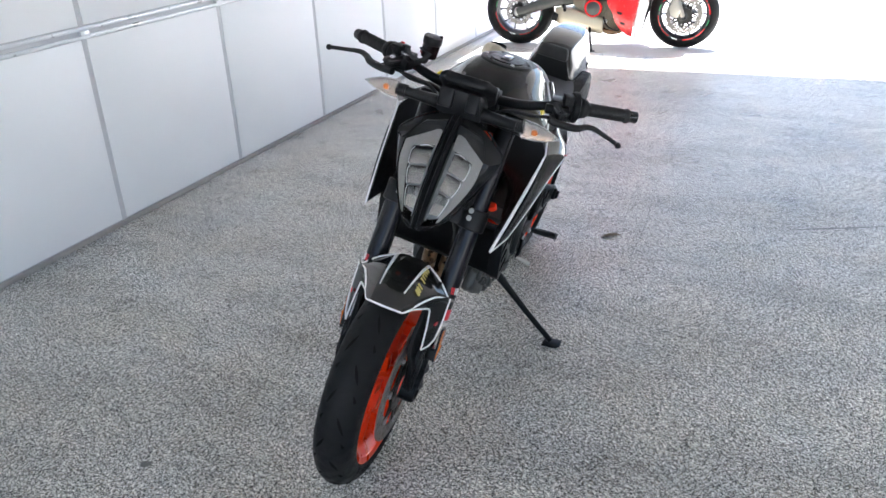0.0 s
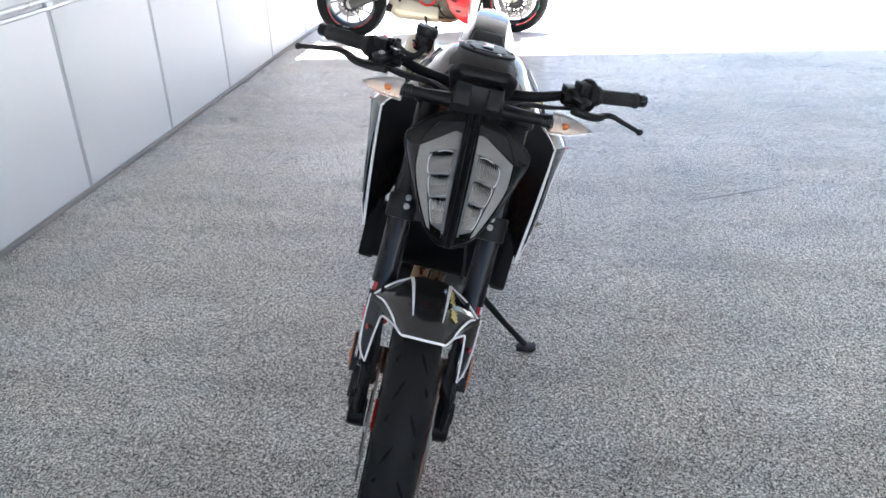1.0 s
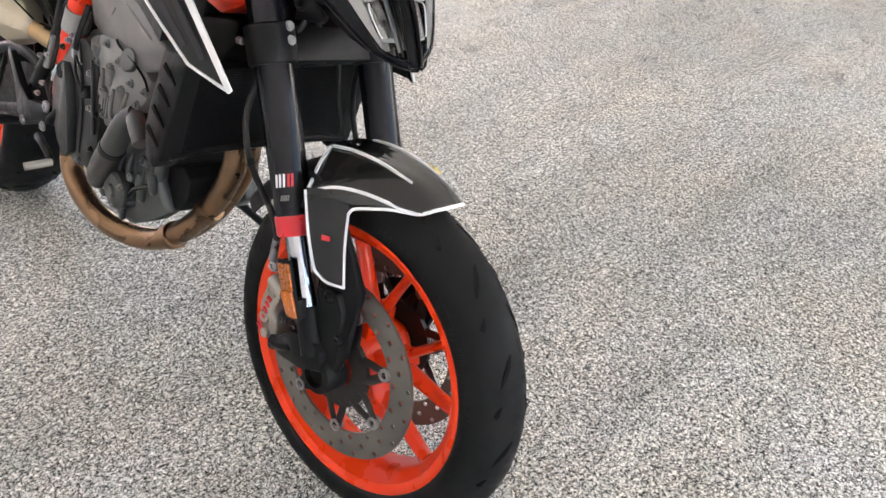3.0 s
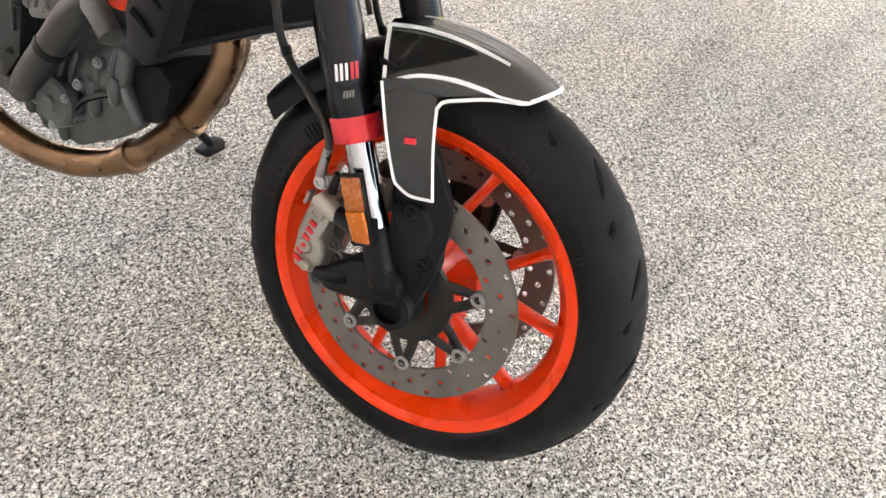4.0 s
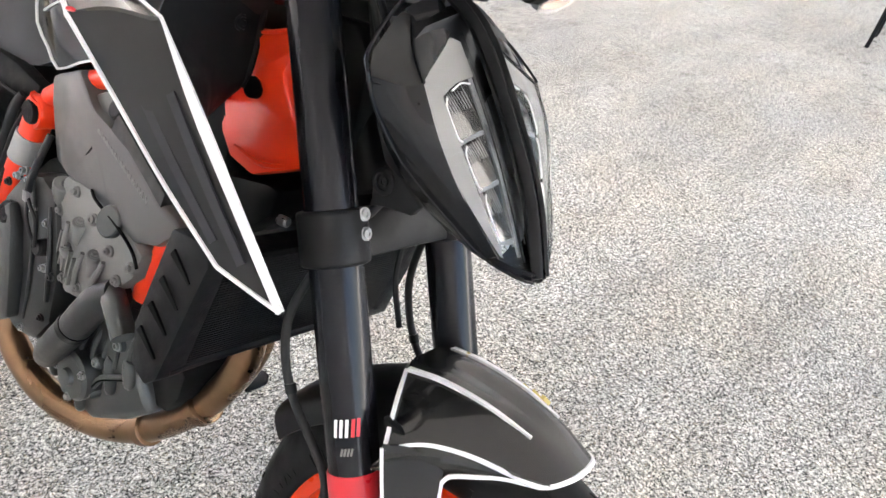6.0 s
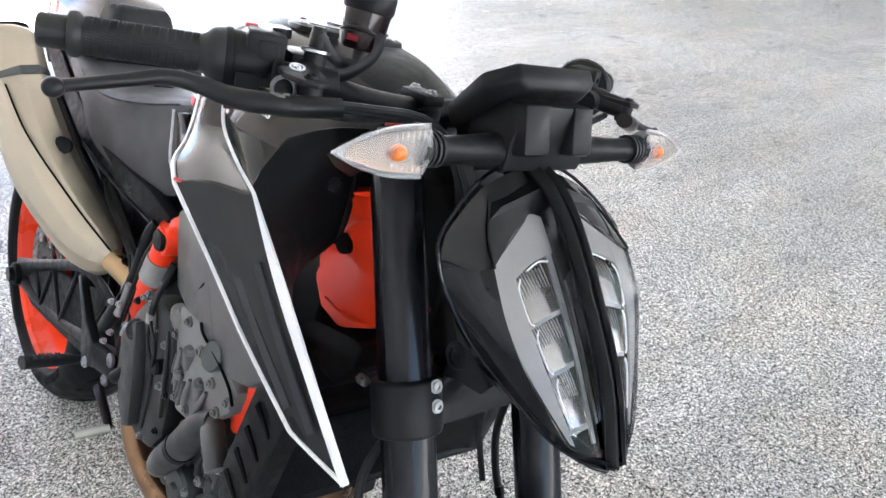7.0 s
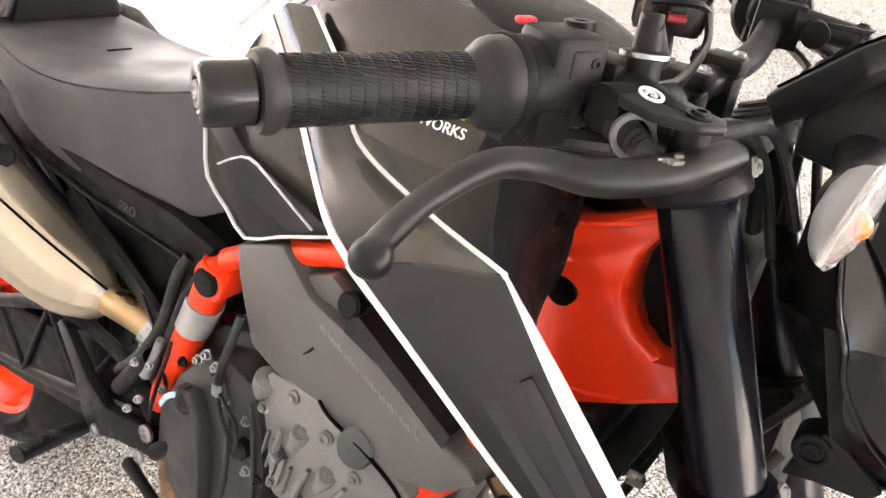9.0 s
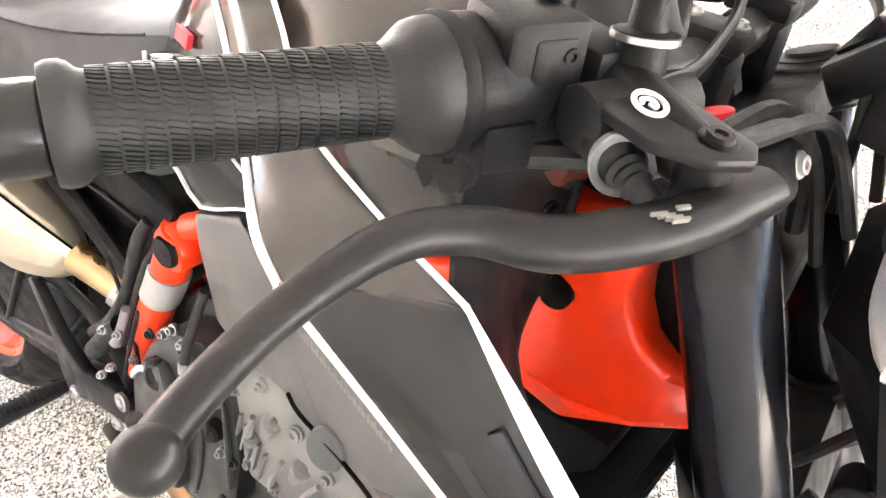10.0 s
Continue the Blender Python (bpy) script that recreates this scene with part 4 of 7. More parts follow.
# headlight
lamp_back = [[(0.0, 2.085, 1.010), (0.075, 2.080, 0.990), (0.128, 2.075, 0.945), (0.105, 2.045, 0.86), (0.050, 1.99, 0.80), (0, 1.975, 0.79)]]
ring0 = lamp_back[0] + [(-x, y, z) for x, y, z in lamp_back[0][-2:0:-1]]
ring1 = [(x * 0.95, y - 0.02, z) for x, y, z in ring0]
ring2 = [(x * 0.6, y + 0.035, 0.9 + (z - 0.9) * 0.6) for x, y, z in ring0]
lamp = top_part("headlight", M().rings([ring1, ring0, ring2]), M_SATIN, "split twin headlight in an angular black mask, unlit")
for s in (-1, 1):
    mask = M().patch([sided([(0.016, 2.096, 1.016), (0.075, 2.088, 0.998), (0.128, 2.070, 0.962)], s),
                      sided([(0.024, 2.062, 0.990), (0.076, 2.052, 0.977), (0.138, 2.060, 0.950)], s),
                      sided([(0.106, 2.023, 0.945), (0.122, 2.032, 0.940), (0.138, 2.054, 0.936)], s)], 0.004, 3, s > 0)
    top_part("mask_panel", mask, M_CARBON, "glossy dark upper headlight mask", lamp)
    cheek = M().patch([sided([(0.106, 2.021, 0.946), (0.122, 2.031, 0.941), (0.139, 2.056, 0.942)], s), sided([(0.105, 1.991, 0.904), (0.117, 2.012, 0.904), (0.131, 2.050, 0.912)], s),
                       sided([(0.092, 1.968, 0.866), (0.104, 1.992, 0.868), (0.116, 2.040, 0.880)], s),
                       sided([(0.072, 1.940, 0.828), (0.080, 1.962, 0.826), (0.086, 2.012, 0.832)], s),
                       sided([(0.055, 1.921, 0.801), (0.058, 1.942, 0.796), (0.058, 1.990, 0.806)], s)], 0.004, 3, s > 0)
    top_part("mask_cheek", cheek, M_GLOSS, "glossy dark lower headlight cheek", lamp)
    g0 = [[(0.0135, 2.056, 0.988), (0.052, 2.048, 0.976), (0.105, 2.021, 0.946)],
          [(0.0135, 2.000, 0.926), (0.058, 1.994, 0.922), (0.104, 1.990, 0.904)],
          [(0.013, 1.955, 0.866), (0.048, 1.950, 0.862), (0.084, 1.956, 0.850)],
          [(0.012, 1.905, 0.790), (0.034, 1.908, 0.792), (0.055, 1.922, 0.802)]]
    grid = np.array([[np.array(p) for p in spline(q, 8)] for q in zip(*[spline(r, 8) for r in g0])])

    def lamp_at(u, v, depth=0.0):
        """A point of the lens by its way outwards and downwards, and its depth behind it."""
        i, j = u * (grid.shape[0] - 1), v * (grid.shape[1] - 1)
        i0, j0 = min(int(i), grid.shape[0] - 2), min(int(j), grid.shape[1] - 2)
        p = grid[i0:i0 + 2, j0:j0 + 2]
        q = (p[0] * (1 - i + i0) + p[1] * (i - i0))
        q = q[0] * (1 - j + j0) + q[1] * (j - j0)
        return (s * q[0], q[1] + depth, q[2])

    def lamp_patch(us, vs, depth, thick=0.002):
        return M().patch([[lamp_at(u, v, depth(u, v)) for u in us] for v in vs], thick, 3, s > 0)

    flat = lambda d: (lambda u, v: d)  # noqa: E731
    top_part("light_guide", lamp_patch((0.735, 0.80, 0.89, 0.985), (0.01, 0.25, 0.5, 0.75, 0.985), flat(0.005)), M_DRL, "frosted grey daylight strip round the lamp", lamp)
    top_part("light_guide", lamp_patch((0.06, 0.25, 0.5, 0.735), (0.01, 0.10, 0.195), flat(0.005)), M_DRL, parent=lamp)
    top_part("light_guide", lamp_patch((0.06, 0.11, 0.16), (0.20, 0.45, 0.7, 0.97), flat(0.008)), M_SHELL, "dim inner light bar", lamp)
    top_part("lamp_cavity", lamp_patch((0.0, 0.3, 0.76), (0.12, 0.4, 0.7, 0.99), flat(0.036)), M_SHELL, "dim silvery lamp bowl", lamp)
    top_part("cavity_wall", lamp_patch((0.0, 0.03, 0.06), (0.12, 0.4, 0.7, 0.99), flat(0.006)), M_CASE, "dark inner bezel", lamp)
    lens = top_part("lens", M().patch([sided(r, s) for r in g0], 0.0015, 4, s > 0), M_GLASS, "clear lamp lens", lamp)
    lens.visible_shadow = False
    for v0, v1, u1 in ((0.215, 0.440, 0.700), (0.455, 0.665, 0.675), (0.680, 0.900, 0.640)):
        bowl = lamp_patch((0.17, 0.3, 0.45, u1), (v0, v0 + (v1 - v0) * 0.35, v0 + (v1 - v0) * 0.7, v1), lambda u, v: 0.010 + 0.022 * (1 - (v - v0) / (v1 - v0)) ** 1.4 * (1 - 0.6 * abs(u - 0.4) / 0.3))
        top_part("lamp_reflector", bowl, M_SILVER, "dim stepped lamp reflector", lamp)
        ledge = lamp_patch((0.17, 0.4, u1), (v1 - 0.004, v1 + 0.018), flat(0.010), 0.002)
        top_part("lamp_ledge", ledge, M_SHELL, parent=lamp)
        fins = M()
        for k in range(11):
            u = 0.19 + (u1 - 0.21) * k / 10
            fins.tube([lamp_at(u, v0 + (v1 - v0) * w, 0.0097 + 0.022 * (1 - w) ** 1.4 * (1 - 0.6 * abs(u - 0.4) / 0.3)) for w in (0.06, 0.30, 0.55)], [0.0004, 0.0007, 0.0003], 5, 2)
        top_part("reflector_ribs", fins, M_BOLT, "fine upright ribs", lamp)
        edge = M().tube([lamp_at(u1 - 0.035, v0 + 0.006, 0.0065), lamp_at(u1 + 0.020, v0 + 0.050, 0.0065), lamp_at(u1 + 0.012, v1 - 0.035, 0.0065), lamp_at(u1 - 0.030, v1 - 0.004, 0.0065)], 0.0010, 6, 3)
        top_part("chrome_line", edge, M_BRIGHT, parent=lamp)
    top_part("chrome_line", M().tube([lamp_at(0.18, 0.222, 0.0065), lamp_at(0.36, 0.208, 0.0065), lamp_at(0.56, 0.214, 0.0065)], 0.0011, 6, 3), M_BRIGHT, parent=lamp)
    spine = M().patch([sided([(0.004, 2.110, 1.030), (0.008, 2.106, 1.034), (0.0135, 2.112, 1.028)], s), sided([(0.004, 2.060, 1.008), (0.008, 2.055, 1.012), (0.0140, 2.062, 1.004)], s), sided([(0.004, 2.022, 0.978), (0.008, 2.018, 0.981), (0.0145, 2.034, 0.978)], s),
                       sided([(0.004, 1.974, 0.920), (0.008, 1.970, 0.922), (0.0145, 1.987, 0.922)], s), sided([(0.004, 1.928, 0.856), (0.008, 1.925, 0.858), (0.0140, 1.943, 0.861)], s), sided([(0.004, 1.893, 0.782), (0.007, 1.891, 0.783), (0.0130, 1.902, 0.784)], s)], 0.012, 4, s > 0)
    top_part("centre_rail", spine, M_SATIN, "black raised rail beside the centre groove", lamp)
    rim_path = [(0.022, 2.104, 1.021), (0.075, 2.094, 1.003), (0.130, 2.073, 0.964), (0.1405, 2.060, 0.944), (0.132, 2.050, 0.914), (0.110, 2.020, 0.868), (0.082, 1.972, 0.826), (0.058, 1.938, 0.797), (0.030, 1.908, 0.781), (0.012, 1.898, 0.776)]
    top_part("mask_rim", M().tube(sided(rim_path, s), 0.0020, 8, 4), M_GLOSS, "thin glossy rim of the lamp mask", lamp)
    seam = [(0.062, 2.090, 1.0005), (0.082, 2.066, 0.985), (0.098, 2.044, 0.966), (0.106, 2.0205, 0.947)]
    top_part("mask_seam", M().ribbon(sided(seam, s), 0.0022, (s * 0.3, -0.6, 0.7), 0.0008, 3), M_GROOVE, "narrow seam in the mask", lamp)
    chin = M().patch([sided([(0.003, 1.894, 0.784), (0.030, 1.906, 0.791), (0.057, 1.922, 0.802)], s), sided([(0.003, 1.900, 0.772), (0.028, 1.914, 0.780), (0.058, 1.936, 0.794)], s), sided([(0.003, 1.950, 0.776), (0.028, 1.955, 0.784), (0.056, 1.985, 0.802)], s)], 0.004, 3, s > 0)
    top_part("mask_chin", chin, M_GLOSS, "glossy dark chin under the lamps", lamp)
    arm = M().prism([(2.062, 0.806), (2.056, 0.842), (2.047, 0.853), (2.034, 0.851), (2.000, 0.828), (2.008, 0.816), (2.040, 0.812)], s * 0.086, s * 0.094)
    arm.lathe([(0.070, 0.0145), (0.095, 0.0145), (0.097, 0.0125), (0.097, 0.0085), (0.092, 0.0080), (0.092, 0)], (0, 2.050, 0.836), (s, 0, 0), 24)
    top_part("lamp_bracket", arm, M_MATTE, "black headlight bracket with a round bushing", lamp, bevel=0.0015)
    top_part("bolt", bolt(M(), (s * 0.092, 2.050, 0.836), (s, 0, 0), 0.006, 0.003), M_SATIN, parent=lamp)
    # turn signals
    stalk = top_part("turn_signal", M().tube(sided([(0.050, 2.100, 1.034), (0.11, 2.092, 1.036), (0.150, 2.088, 1.038), (0.172, 2.086, 1.039)], s), [0.018, 0.014, 0.013, 0.016], 12, 3), M_SATIN, "clear turn signal with an amber bulb on a black stalk")
    ribs = M()
    for k in range(4):
        ribs.lathe([(-0.0015, 0.013), (-0.0015, 0.0165), (0.0015, 0.0165), (0.0015, 0.013)], (s * (0.148 + 0.006 * k), 2.088, 1.038), (1, 0, 0), 16, True)
    top_part("stalk_rib", ribs, M_GRIP, parent=stalk)
    shell = []
    for k in range(9):
        u = k / 8
        h = 0.0225 * (1 - u ** 2.3) + 0.0008
        d = 0.022 * (1 - u ** 2.2) + 0.0006
        shell.append((s * (0.166 + 0.092 * u), 2.084 + 0.004 * u, 1.039 - 0.002 * u, h, d))
    for nm, y0, material, lab in (("lens", -1, M_SIGNAL, "clear faceted lens"), ("back_shell", 1, M_SHELL, "smooth grey back shell")):
        rings = []
        for x, y, z, h, d in shell:
            ring = []
            for a in np.linspace(0, math.pi, 9):
                ring.append((x, y - 0.003 + y0 * d * math.sin(a) * (0.42 if y0 < 0 else 0.85), z + h * math.cos(a)))
            rings.append(ring)
        ob = top_part(nm, M().rings(rings), material, lab, stalk, angle=60)
        ob.visible_shadow = nm != "lens"
    top_part("bulb", M().lathe([(0, 0), (0.002, 0.0060), (0.008, 0.0080), (0.014, 0.0060), (0.018, 0)], (s * 0.190, 2.0785, 1.038), (s, 0, 0), 14), M_BULB, "amber bulb", stalk)
    bowl = [sided([(0.1685, 2.0795, 1.0585), (0.21, 2.0800, 1.0545), (0.247, 2.0830, 1.0420)], s), sided([(0.1685, 2.0806, 1.039), (0.21, 2.0808, 1.038), (0.247, 2.0832, 1.037)], s), sided([(0.1685, 2.0795, 1.0195), (0.21, 2.0800, 1.0220), (0.247, 2.0830, 1.0320)], s)]
    top_part("lamp_reflector", M().patch(bowl, 0.0012, 3, s > 0), M_BOWL, "tan mirrored bowl", stalk)
    prisms = M()
    for k in range(7):
        x, y, z, h, d = shell[0][0] + s * 0.006 * k, 2.0795, 1.039, 0.019 * (1 - (k / 12) ** 2.3), 0
        prisms.tube([(x, y - 0.0015, z + h), (x + s * 0.002, y - 0.004, z + h * 0.62)], 0.0009, 5, 1)
        prisms.tube([(x, y - 0.0015, z - h), (x + s * 0.002, y - 0.004, z - h * 0.62)], 0.0009, 5, 1)
    top_part("lens_prisms", prisms, M_SIGNAL, "fine moulded prisms", stalk)
    rimline = []
    for x, y, z, h, d in shell[::2] + shell[::-2]:
        rimline.append((x, y - 0.0045, z + h * (1.02 if len(rimline) < 5 else -1.02)))
    top_part("lens_rim", M().tube(rimline, 0.0017, 6, 3), M_SIGNAL, "pale lens rim", stalk)

# instrument pod and its carrier
top = [(-0.070, 2.168, 1.058), (0.070, 2.168, 1.058), (0.077, 2.122, 1.104), (0.056, 2.098, 1.121), (-0.056, 2.098, 1.121), (-0.077, 2.122, 1.104)]
back = [(x, y - 0.010, z - 0.014) for x, y, z in top]
tail = [(x * 0.8, y - 0.012, z - 0.024) for x, y, z in top]
dash = top_part("instrument_pod", M().rings([top, back, tail]), M_SATIN, "black angular instrument pod above the headlight", bevel=0.004)
top_part("display", M().rings([[(x * 0.86, 2.134 + (y - 2.134) * 0.84 + 0.0015, 1.090 + (z - 1.090) * 0.84 + 0.0018) for x, y, z in top], [(x * 0.85, 2.134 + (y - 2.134) * 0.83, 1.090 + (z - 1.090) * 0.83) for x, y, z in top]]), M_SCREEN, "dark display, switched off", dash)
carrier = M().rings([[(-0.060, 2.080, 1.016), (0.060, 2.080, 1.016), (0.060, 2.140, 1.024), (-0.060, 2.140, 1.024)], [(-0.060, 2.078, 1.052), (0.056, 2.078, 1.052), (0.056, 2.14, 1.055), (-0.060, 2.14, 1.055)], [(-0.050, 2.075, 1.085), (0.050, 2.075, 1.085), (0.050, 2.125, 1.085), (-0.050, 2.125, 1.085)]])
carrier.box((0.033, 2.078, 1.060), (0.032, 0.022, 0.050), (-16, 0, 0)).box((-0.037, 2.078, 1.060), (0.038, 0.022, 0.050), (-16, 0, 0))
top_part("pod_carrier", carrier, M_SATIN, "black moulded lamp and pod carrier", bevel=0.005)

# handlebar and controls
BAR = [(0.405, 2.328, 1.066), (0.290, 2.268, 1.070), (0.215, 2.240, 1.066), (0.135, 2.228, 1.046), (0.065, 2.232, 1.036), (0, 2.232, 1.035)]
bar_path = BAR + [(-x, y, z) for x, y, z in BAR[-2::-1]]
bars = top_part("handlebar", M().tube(bar_path, [0.010, 0.011, 0.011, 0.013, 0.014, 0.014, 0.014, 0.013, 0.011, 0.011, 0.010], 14, 5), M_SATIN, "black tapered handlebar")
for s in (-1, 1):
    a, b = np.array((s * 0.290, 2.268, 1.070)), np.array((s * 0.405, 2.328, 1.066))
    d = (b - a) / np.linalg.norm(b - a)
    prof = [(-0.031, 0.0190), (-0.0302, 0.0225), (-0.028, 0.0244), (-0.024, 0.0252), (-0.0175, 0.0250), (-0.0130, 0.0240), (-0.0095, 0.0215), (-0.0058, 0.0182), (-0.0030, 0.0168)]
    prof += [(-0.0020 + 0.0960 * k / 8, 0.0163) for k in range(9)] + [(0.0955, 0.0168), (0.0975, 0.0188), (0.1000, 0.0198), (0.1035, 0.0198), (0.1060, 0.0188), (0.1065, 0.0140)]
    grip = top_part("grip", M().lathe(prof, a, d, 32), M_GRIP, "black rubber grip with rows of fine slanted ribs", bars)
    u = np.cross(d, (0, 0, 1)); u /= np.linalg.norm(u)
    w = np.cross(d, u)
    ribs = M()
    for j in range(14):
        for k in range(50):
            g = 2 * math.pi * (k + 0.4 * (j % 2)) / 50
            h0 = -0.0010 + 0.0068 * j
            pts = [a + d * (h0 + 0.0056 * q) + 0.0165 * (math.cos(g + e) * u + math.sin(g + e) * w) for q, e in ((0.0, 0.0), (0.5, 0.035), (1.0, 0.09))]
            ribs.ribbon(pts, [0.0008, 0.0013, 0.0008], math.cos(g) * u + math.sin(g) * w, 0.0006, 1)
    tagged(top_part("grip_ribs", ribs, M_GRIP, parent=grip), kind="stuff")
    end = M().lathe([(0.1045, 0.0135), (0.1065, 0.0148), (0.1080, 0.0152), (0.1275, 0.0152), (0.1298, 0.0146), (0.1312, 0.0130), (0.1315, 0.0085), (0.1300, 0.0070), (0.1300, 0)], a, d, 28)
    top_part("bar_end", end, M_BAREND, "glossy black bar-end weight", bars)
    top_part("bar_end_bolt", M().lathe([(0.1295, 0.0066), (0.1320, 0.0062), (0.1320, 0.0040), (0.1305, 0.0034), (0.1305, 0)], a, d, 18), M_BOLT, "bright bolt", bars)
    # switch housing
    c = np.array((s * 0.254, 2.252, 1.070))
    m = M().lathe([(-0.026, 0.020), (-0.022, 0.0255), (0.010, 0.0262), (0.014, 0.022)], c, (s * 0.9, 0.4, 0), 22)
    sw = top_part("switch_housing", m, M_SATIN, "black moulded switch housing", bars, bevel=0.002)
    top_part("housing_block", M().box(c + np.array((-s * 0.014, -0.012, 0.006)), (0.036, 0.036, 0.050), (0, 0, s * 25)), M_SATIN, parent=sw, bevel=0.005)
    top_part("housing_foot", M().box(c + np.array((-s * 0.006, 0.006, -0.022)), (0.030, 0.030, 0.022), (0, 0, s * 25)), M_SATIN, parent=sw, bevel=0.004)
    top_part("housing_ring", M().lathe([(0.010, 0.021), (0.0105, 0.0268), (0.014, 0.0275), (0.017, 0.0268), (0.018, 0.021)], c, (s * 0.9, 0.4, 0), 28), M_MATTE, parent=sw)
    top_part("housing_lug", M().box(c + np.array((s * 0.004, -0.020, -0.016)), (0.022, 0.014, 0.020), (0, 0, s * 25)), M_MATTE, parent=sw, bevel=0.002)
    top_part("housing_notch", M().box(c + np.array((-s * 0.026, -0.006, 0.020)), (0.016, 0.020, 0.018), (0, 0, s * 25)), M_MATTE, parent=sw, bevel=0.002)
    for dz in (-0.012, 0.012):
        top_part("bolt", bolt(M(), c + np.array((-s * 0.014, -0.031, 0.006 + dz)), (s * 0.4, -0.9, 0), 0.0035, 0.003), M_SATIN, parent=sw)
    if s < 0:
        tab = M().prism([(2.262, 1.047), (2.268, 1.028), (2.262, 1.020), (2.258, 1.028), (2.253, 1.022), (2.244, 1.026), (2.240, 1.048)], -0.262, -0.250)
        top_part("housing_tab", tab, M_MATTE, "notched black tab under the housing", sw, bevel=0.0012)
        top_part("housing_step", M().box(c + np.array((0.010, -0.026, 0.010)), (0.020, 0.010, 0.030), (0, 0, -25)), M_SATIN, parent=sw, bevel=0.003)
    if s > 0:
        top_part("clutch_switch", M().lathe([(-0.012, 0.024), (-0.010, 0.037), (-0.005, 0.040), (0.004, 0.039), (0.008, 0.030)], c, (0.9, 0.4, 0), 24), M_SATIN, "round black switch drum", sw)
    top_part("switch_button", M().box(c + np.array((-s * 0.012, 0.012, 0.030)), (0.012, 0.006, 0.004), (0, 0, s * 25)), M_RED if s < 0 else M_SATIN, "small switch button", sw, bevel=0.0015)
    # lever with its ball end
    lever_pts = sided([(0.214, 2.145, 1.056), (0.255, 2.158, 1.0530), (0.294, 2.181, 1.0515), (0.316, 2.203, 1.0555), (0.342, 2.214, 1.0580), (0.380, 2.218, 1.0515), (0.415, 2.212, 1.0480), (0.430, 2.206, 1.0470)], s)
    if s > 0:
        lever_pts = [(0.216 + (x - 0.216) * 0.81, y, z - 0.11 * (x - 0.216)) for x, y, z in lever_pts]
    lev = M().tube(lever_pts, [0.0105, 0.0114, 0.0108, 0.0090, 0.0078, 0.0066, 0.0062, 0.0066], 20, 6, squash=0.86, side=(0, 0.15, 1))
    lev.lathe([(0.0082 * math.sin(radians(q)), max(0.0006, 0.0081 * math.cos(radians(q)))) for q in range(-90, 91, 15)], lever_pts[-1], (s * 0.7, 0.6, -0.2), 24)
    lever = top_part("lever", lev, M_LEVER, "black forged control lever with a ball end")
    if s < 0:
        deco = M()
        for k in range(4):
            deco.ribbon([(-0.2685 + 0.0010 * k, 2.1605 - 0.0022 * k, 1.0627), (-0.2735 + 0.0010 * k, 2.1640 - 0.0022 * k, 1.0624)], 0.0010, (-0.2, -0.25, 1), 0.0003, 1)
        deco.ribbon([(-0.2600, 2.1565, 1.0633), (-0.2640, 2.1595, 1.0630)], 0.0016, (-0.2, -0.25, 1), 0.0003, 1)
        top_part("lever_mark", deco, M_GREYMARK, "small pale mark bars", lever)
    block = M().tube(sided([(0.205, 2.222, 1.070), (0.220, 2.195, 1.069), (0.235, 2.165, 1.066)], s), [0.017, 0.014, 0.012], 12, 4)
    block.tube(sided([(0.190, 2.192, 1.066), (0.245, 2.210, 1.068)], s), 0.013, 14, 1)
    block.box((s * 0.208, 2.232, 1.066), (0.026, 0.045, 0.042), (0, 0, s * 15))
    block.lathe([(-0.012, 0.010), (0.008, 0.010), (0.010, 0.008)], (s * 0.235, 2.163, 1.062), (0, 0, 1), 16)
    mc = top_part("master_cylinder" if s < 0 else "clutch_perch", block, M_SATIN, "black lever perch with bright fittings", bevel=0.002)
    top_part("bolt", bolt(M(), (s * 0.237, 2.161, 1.0775), (0, -0.1, 1), 0.0055, 0.003), M_SATIN, parent=mc)
    plate = [(0.206, 2.200), (0.224, 2.210), (0.248, 2.200), (0.256, 2.178), (0.250, 2.156), (0.238, 2.146), (0.226, 2.150), (0.216, 2.172)]
    top_part("pivot_plate", M().rings([[(s * x, y, z - 0.25 * (y - 2.18) * -0.1) for x, y in plate] for z in (1.0720, 1.0775)]), M_LEVER, "flat black pivot plate", mc, bevel=0.0015)
    if s < 0:
        top_part("round_badge", M().lathe([(0, 0.0052), (0, 0.0072), (0.001, 0.0072), (0.001, 0.0052)], (-0.236, 2.188, 1.0800), (-0.1, -0.25, 1), 20, True).tube([(-0.2385, 2.1895, 1.0806), (-0.2365, 2.1912, 1.0811), (-0.2335, 2.189, 1.0808), (-0.234, 2.186, 1.080), (-0.2365, 2.1855, 1.0796), (-0.2362, 2.188, 1.0803)], 0.0009, 5, 3), M_WHITE, "small pale round badge", mc)
        top_part("boot_ring", M().lathe([(-0.0030, 0.0088), (-0.0030, 0.0118), (0.0022, 0.0126), (0.0032, 0.0120), (0.0020, 0.0090)], (-0.246, 2.188, 1.0600), (-0.78, -0.58, 0.10), 32, True), M_SHELL, "grey bevelled ring round the piston boot", mc)
        top_part("cylinder_cap", M().lathe([(0, 0.0055), (0.004, 0.0062), (0.009, 0.0058), (0.012, 0.004), (0.0125, 0)], (-0.213, 2.224, 1.046), (-0.3, -0.4, -0.8), 18), M_SHELL, "pale round cap", mc)
        top_part("switch_wire", M().tube([(-0.246, 2.236, 1.041), (-0.232, 2.232, 1.046), (-0.214, 2.228, 1.046)], 0.0018, 8, 5), M_SHELL, "short pale switch wire", mc)
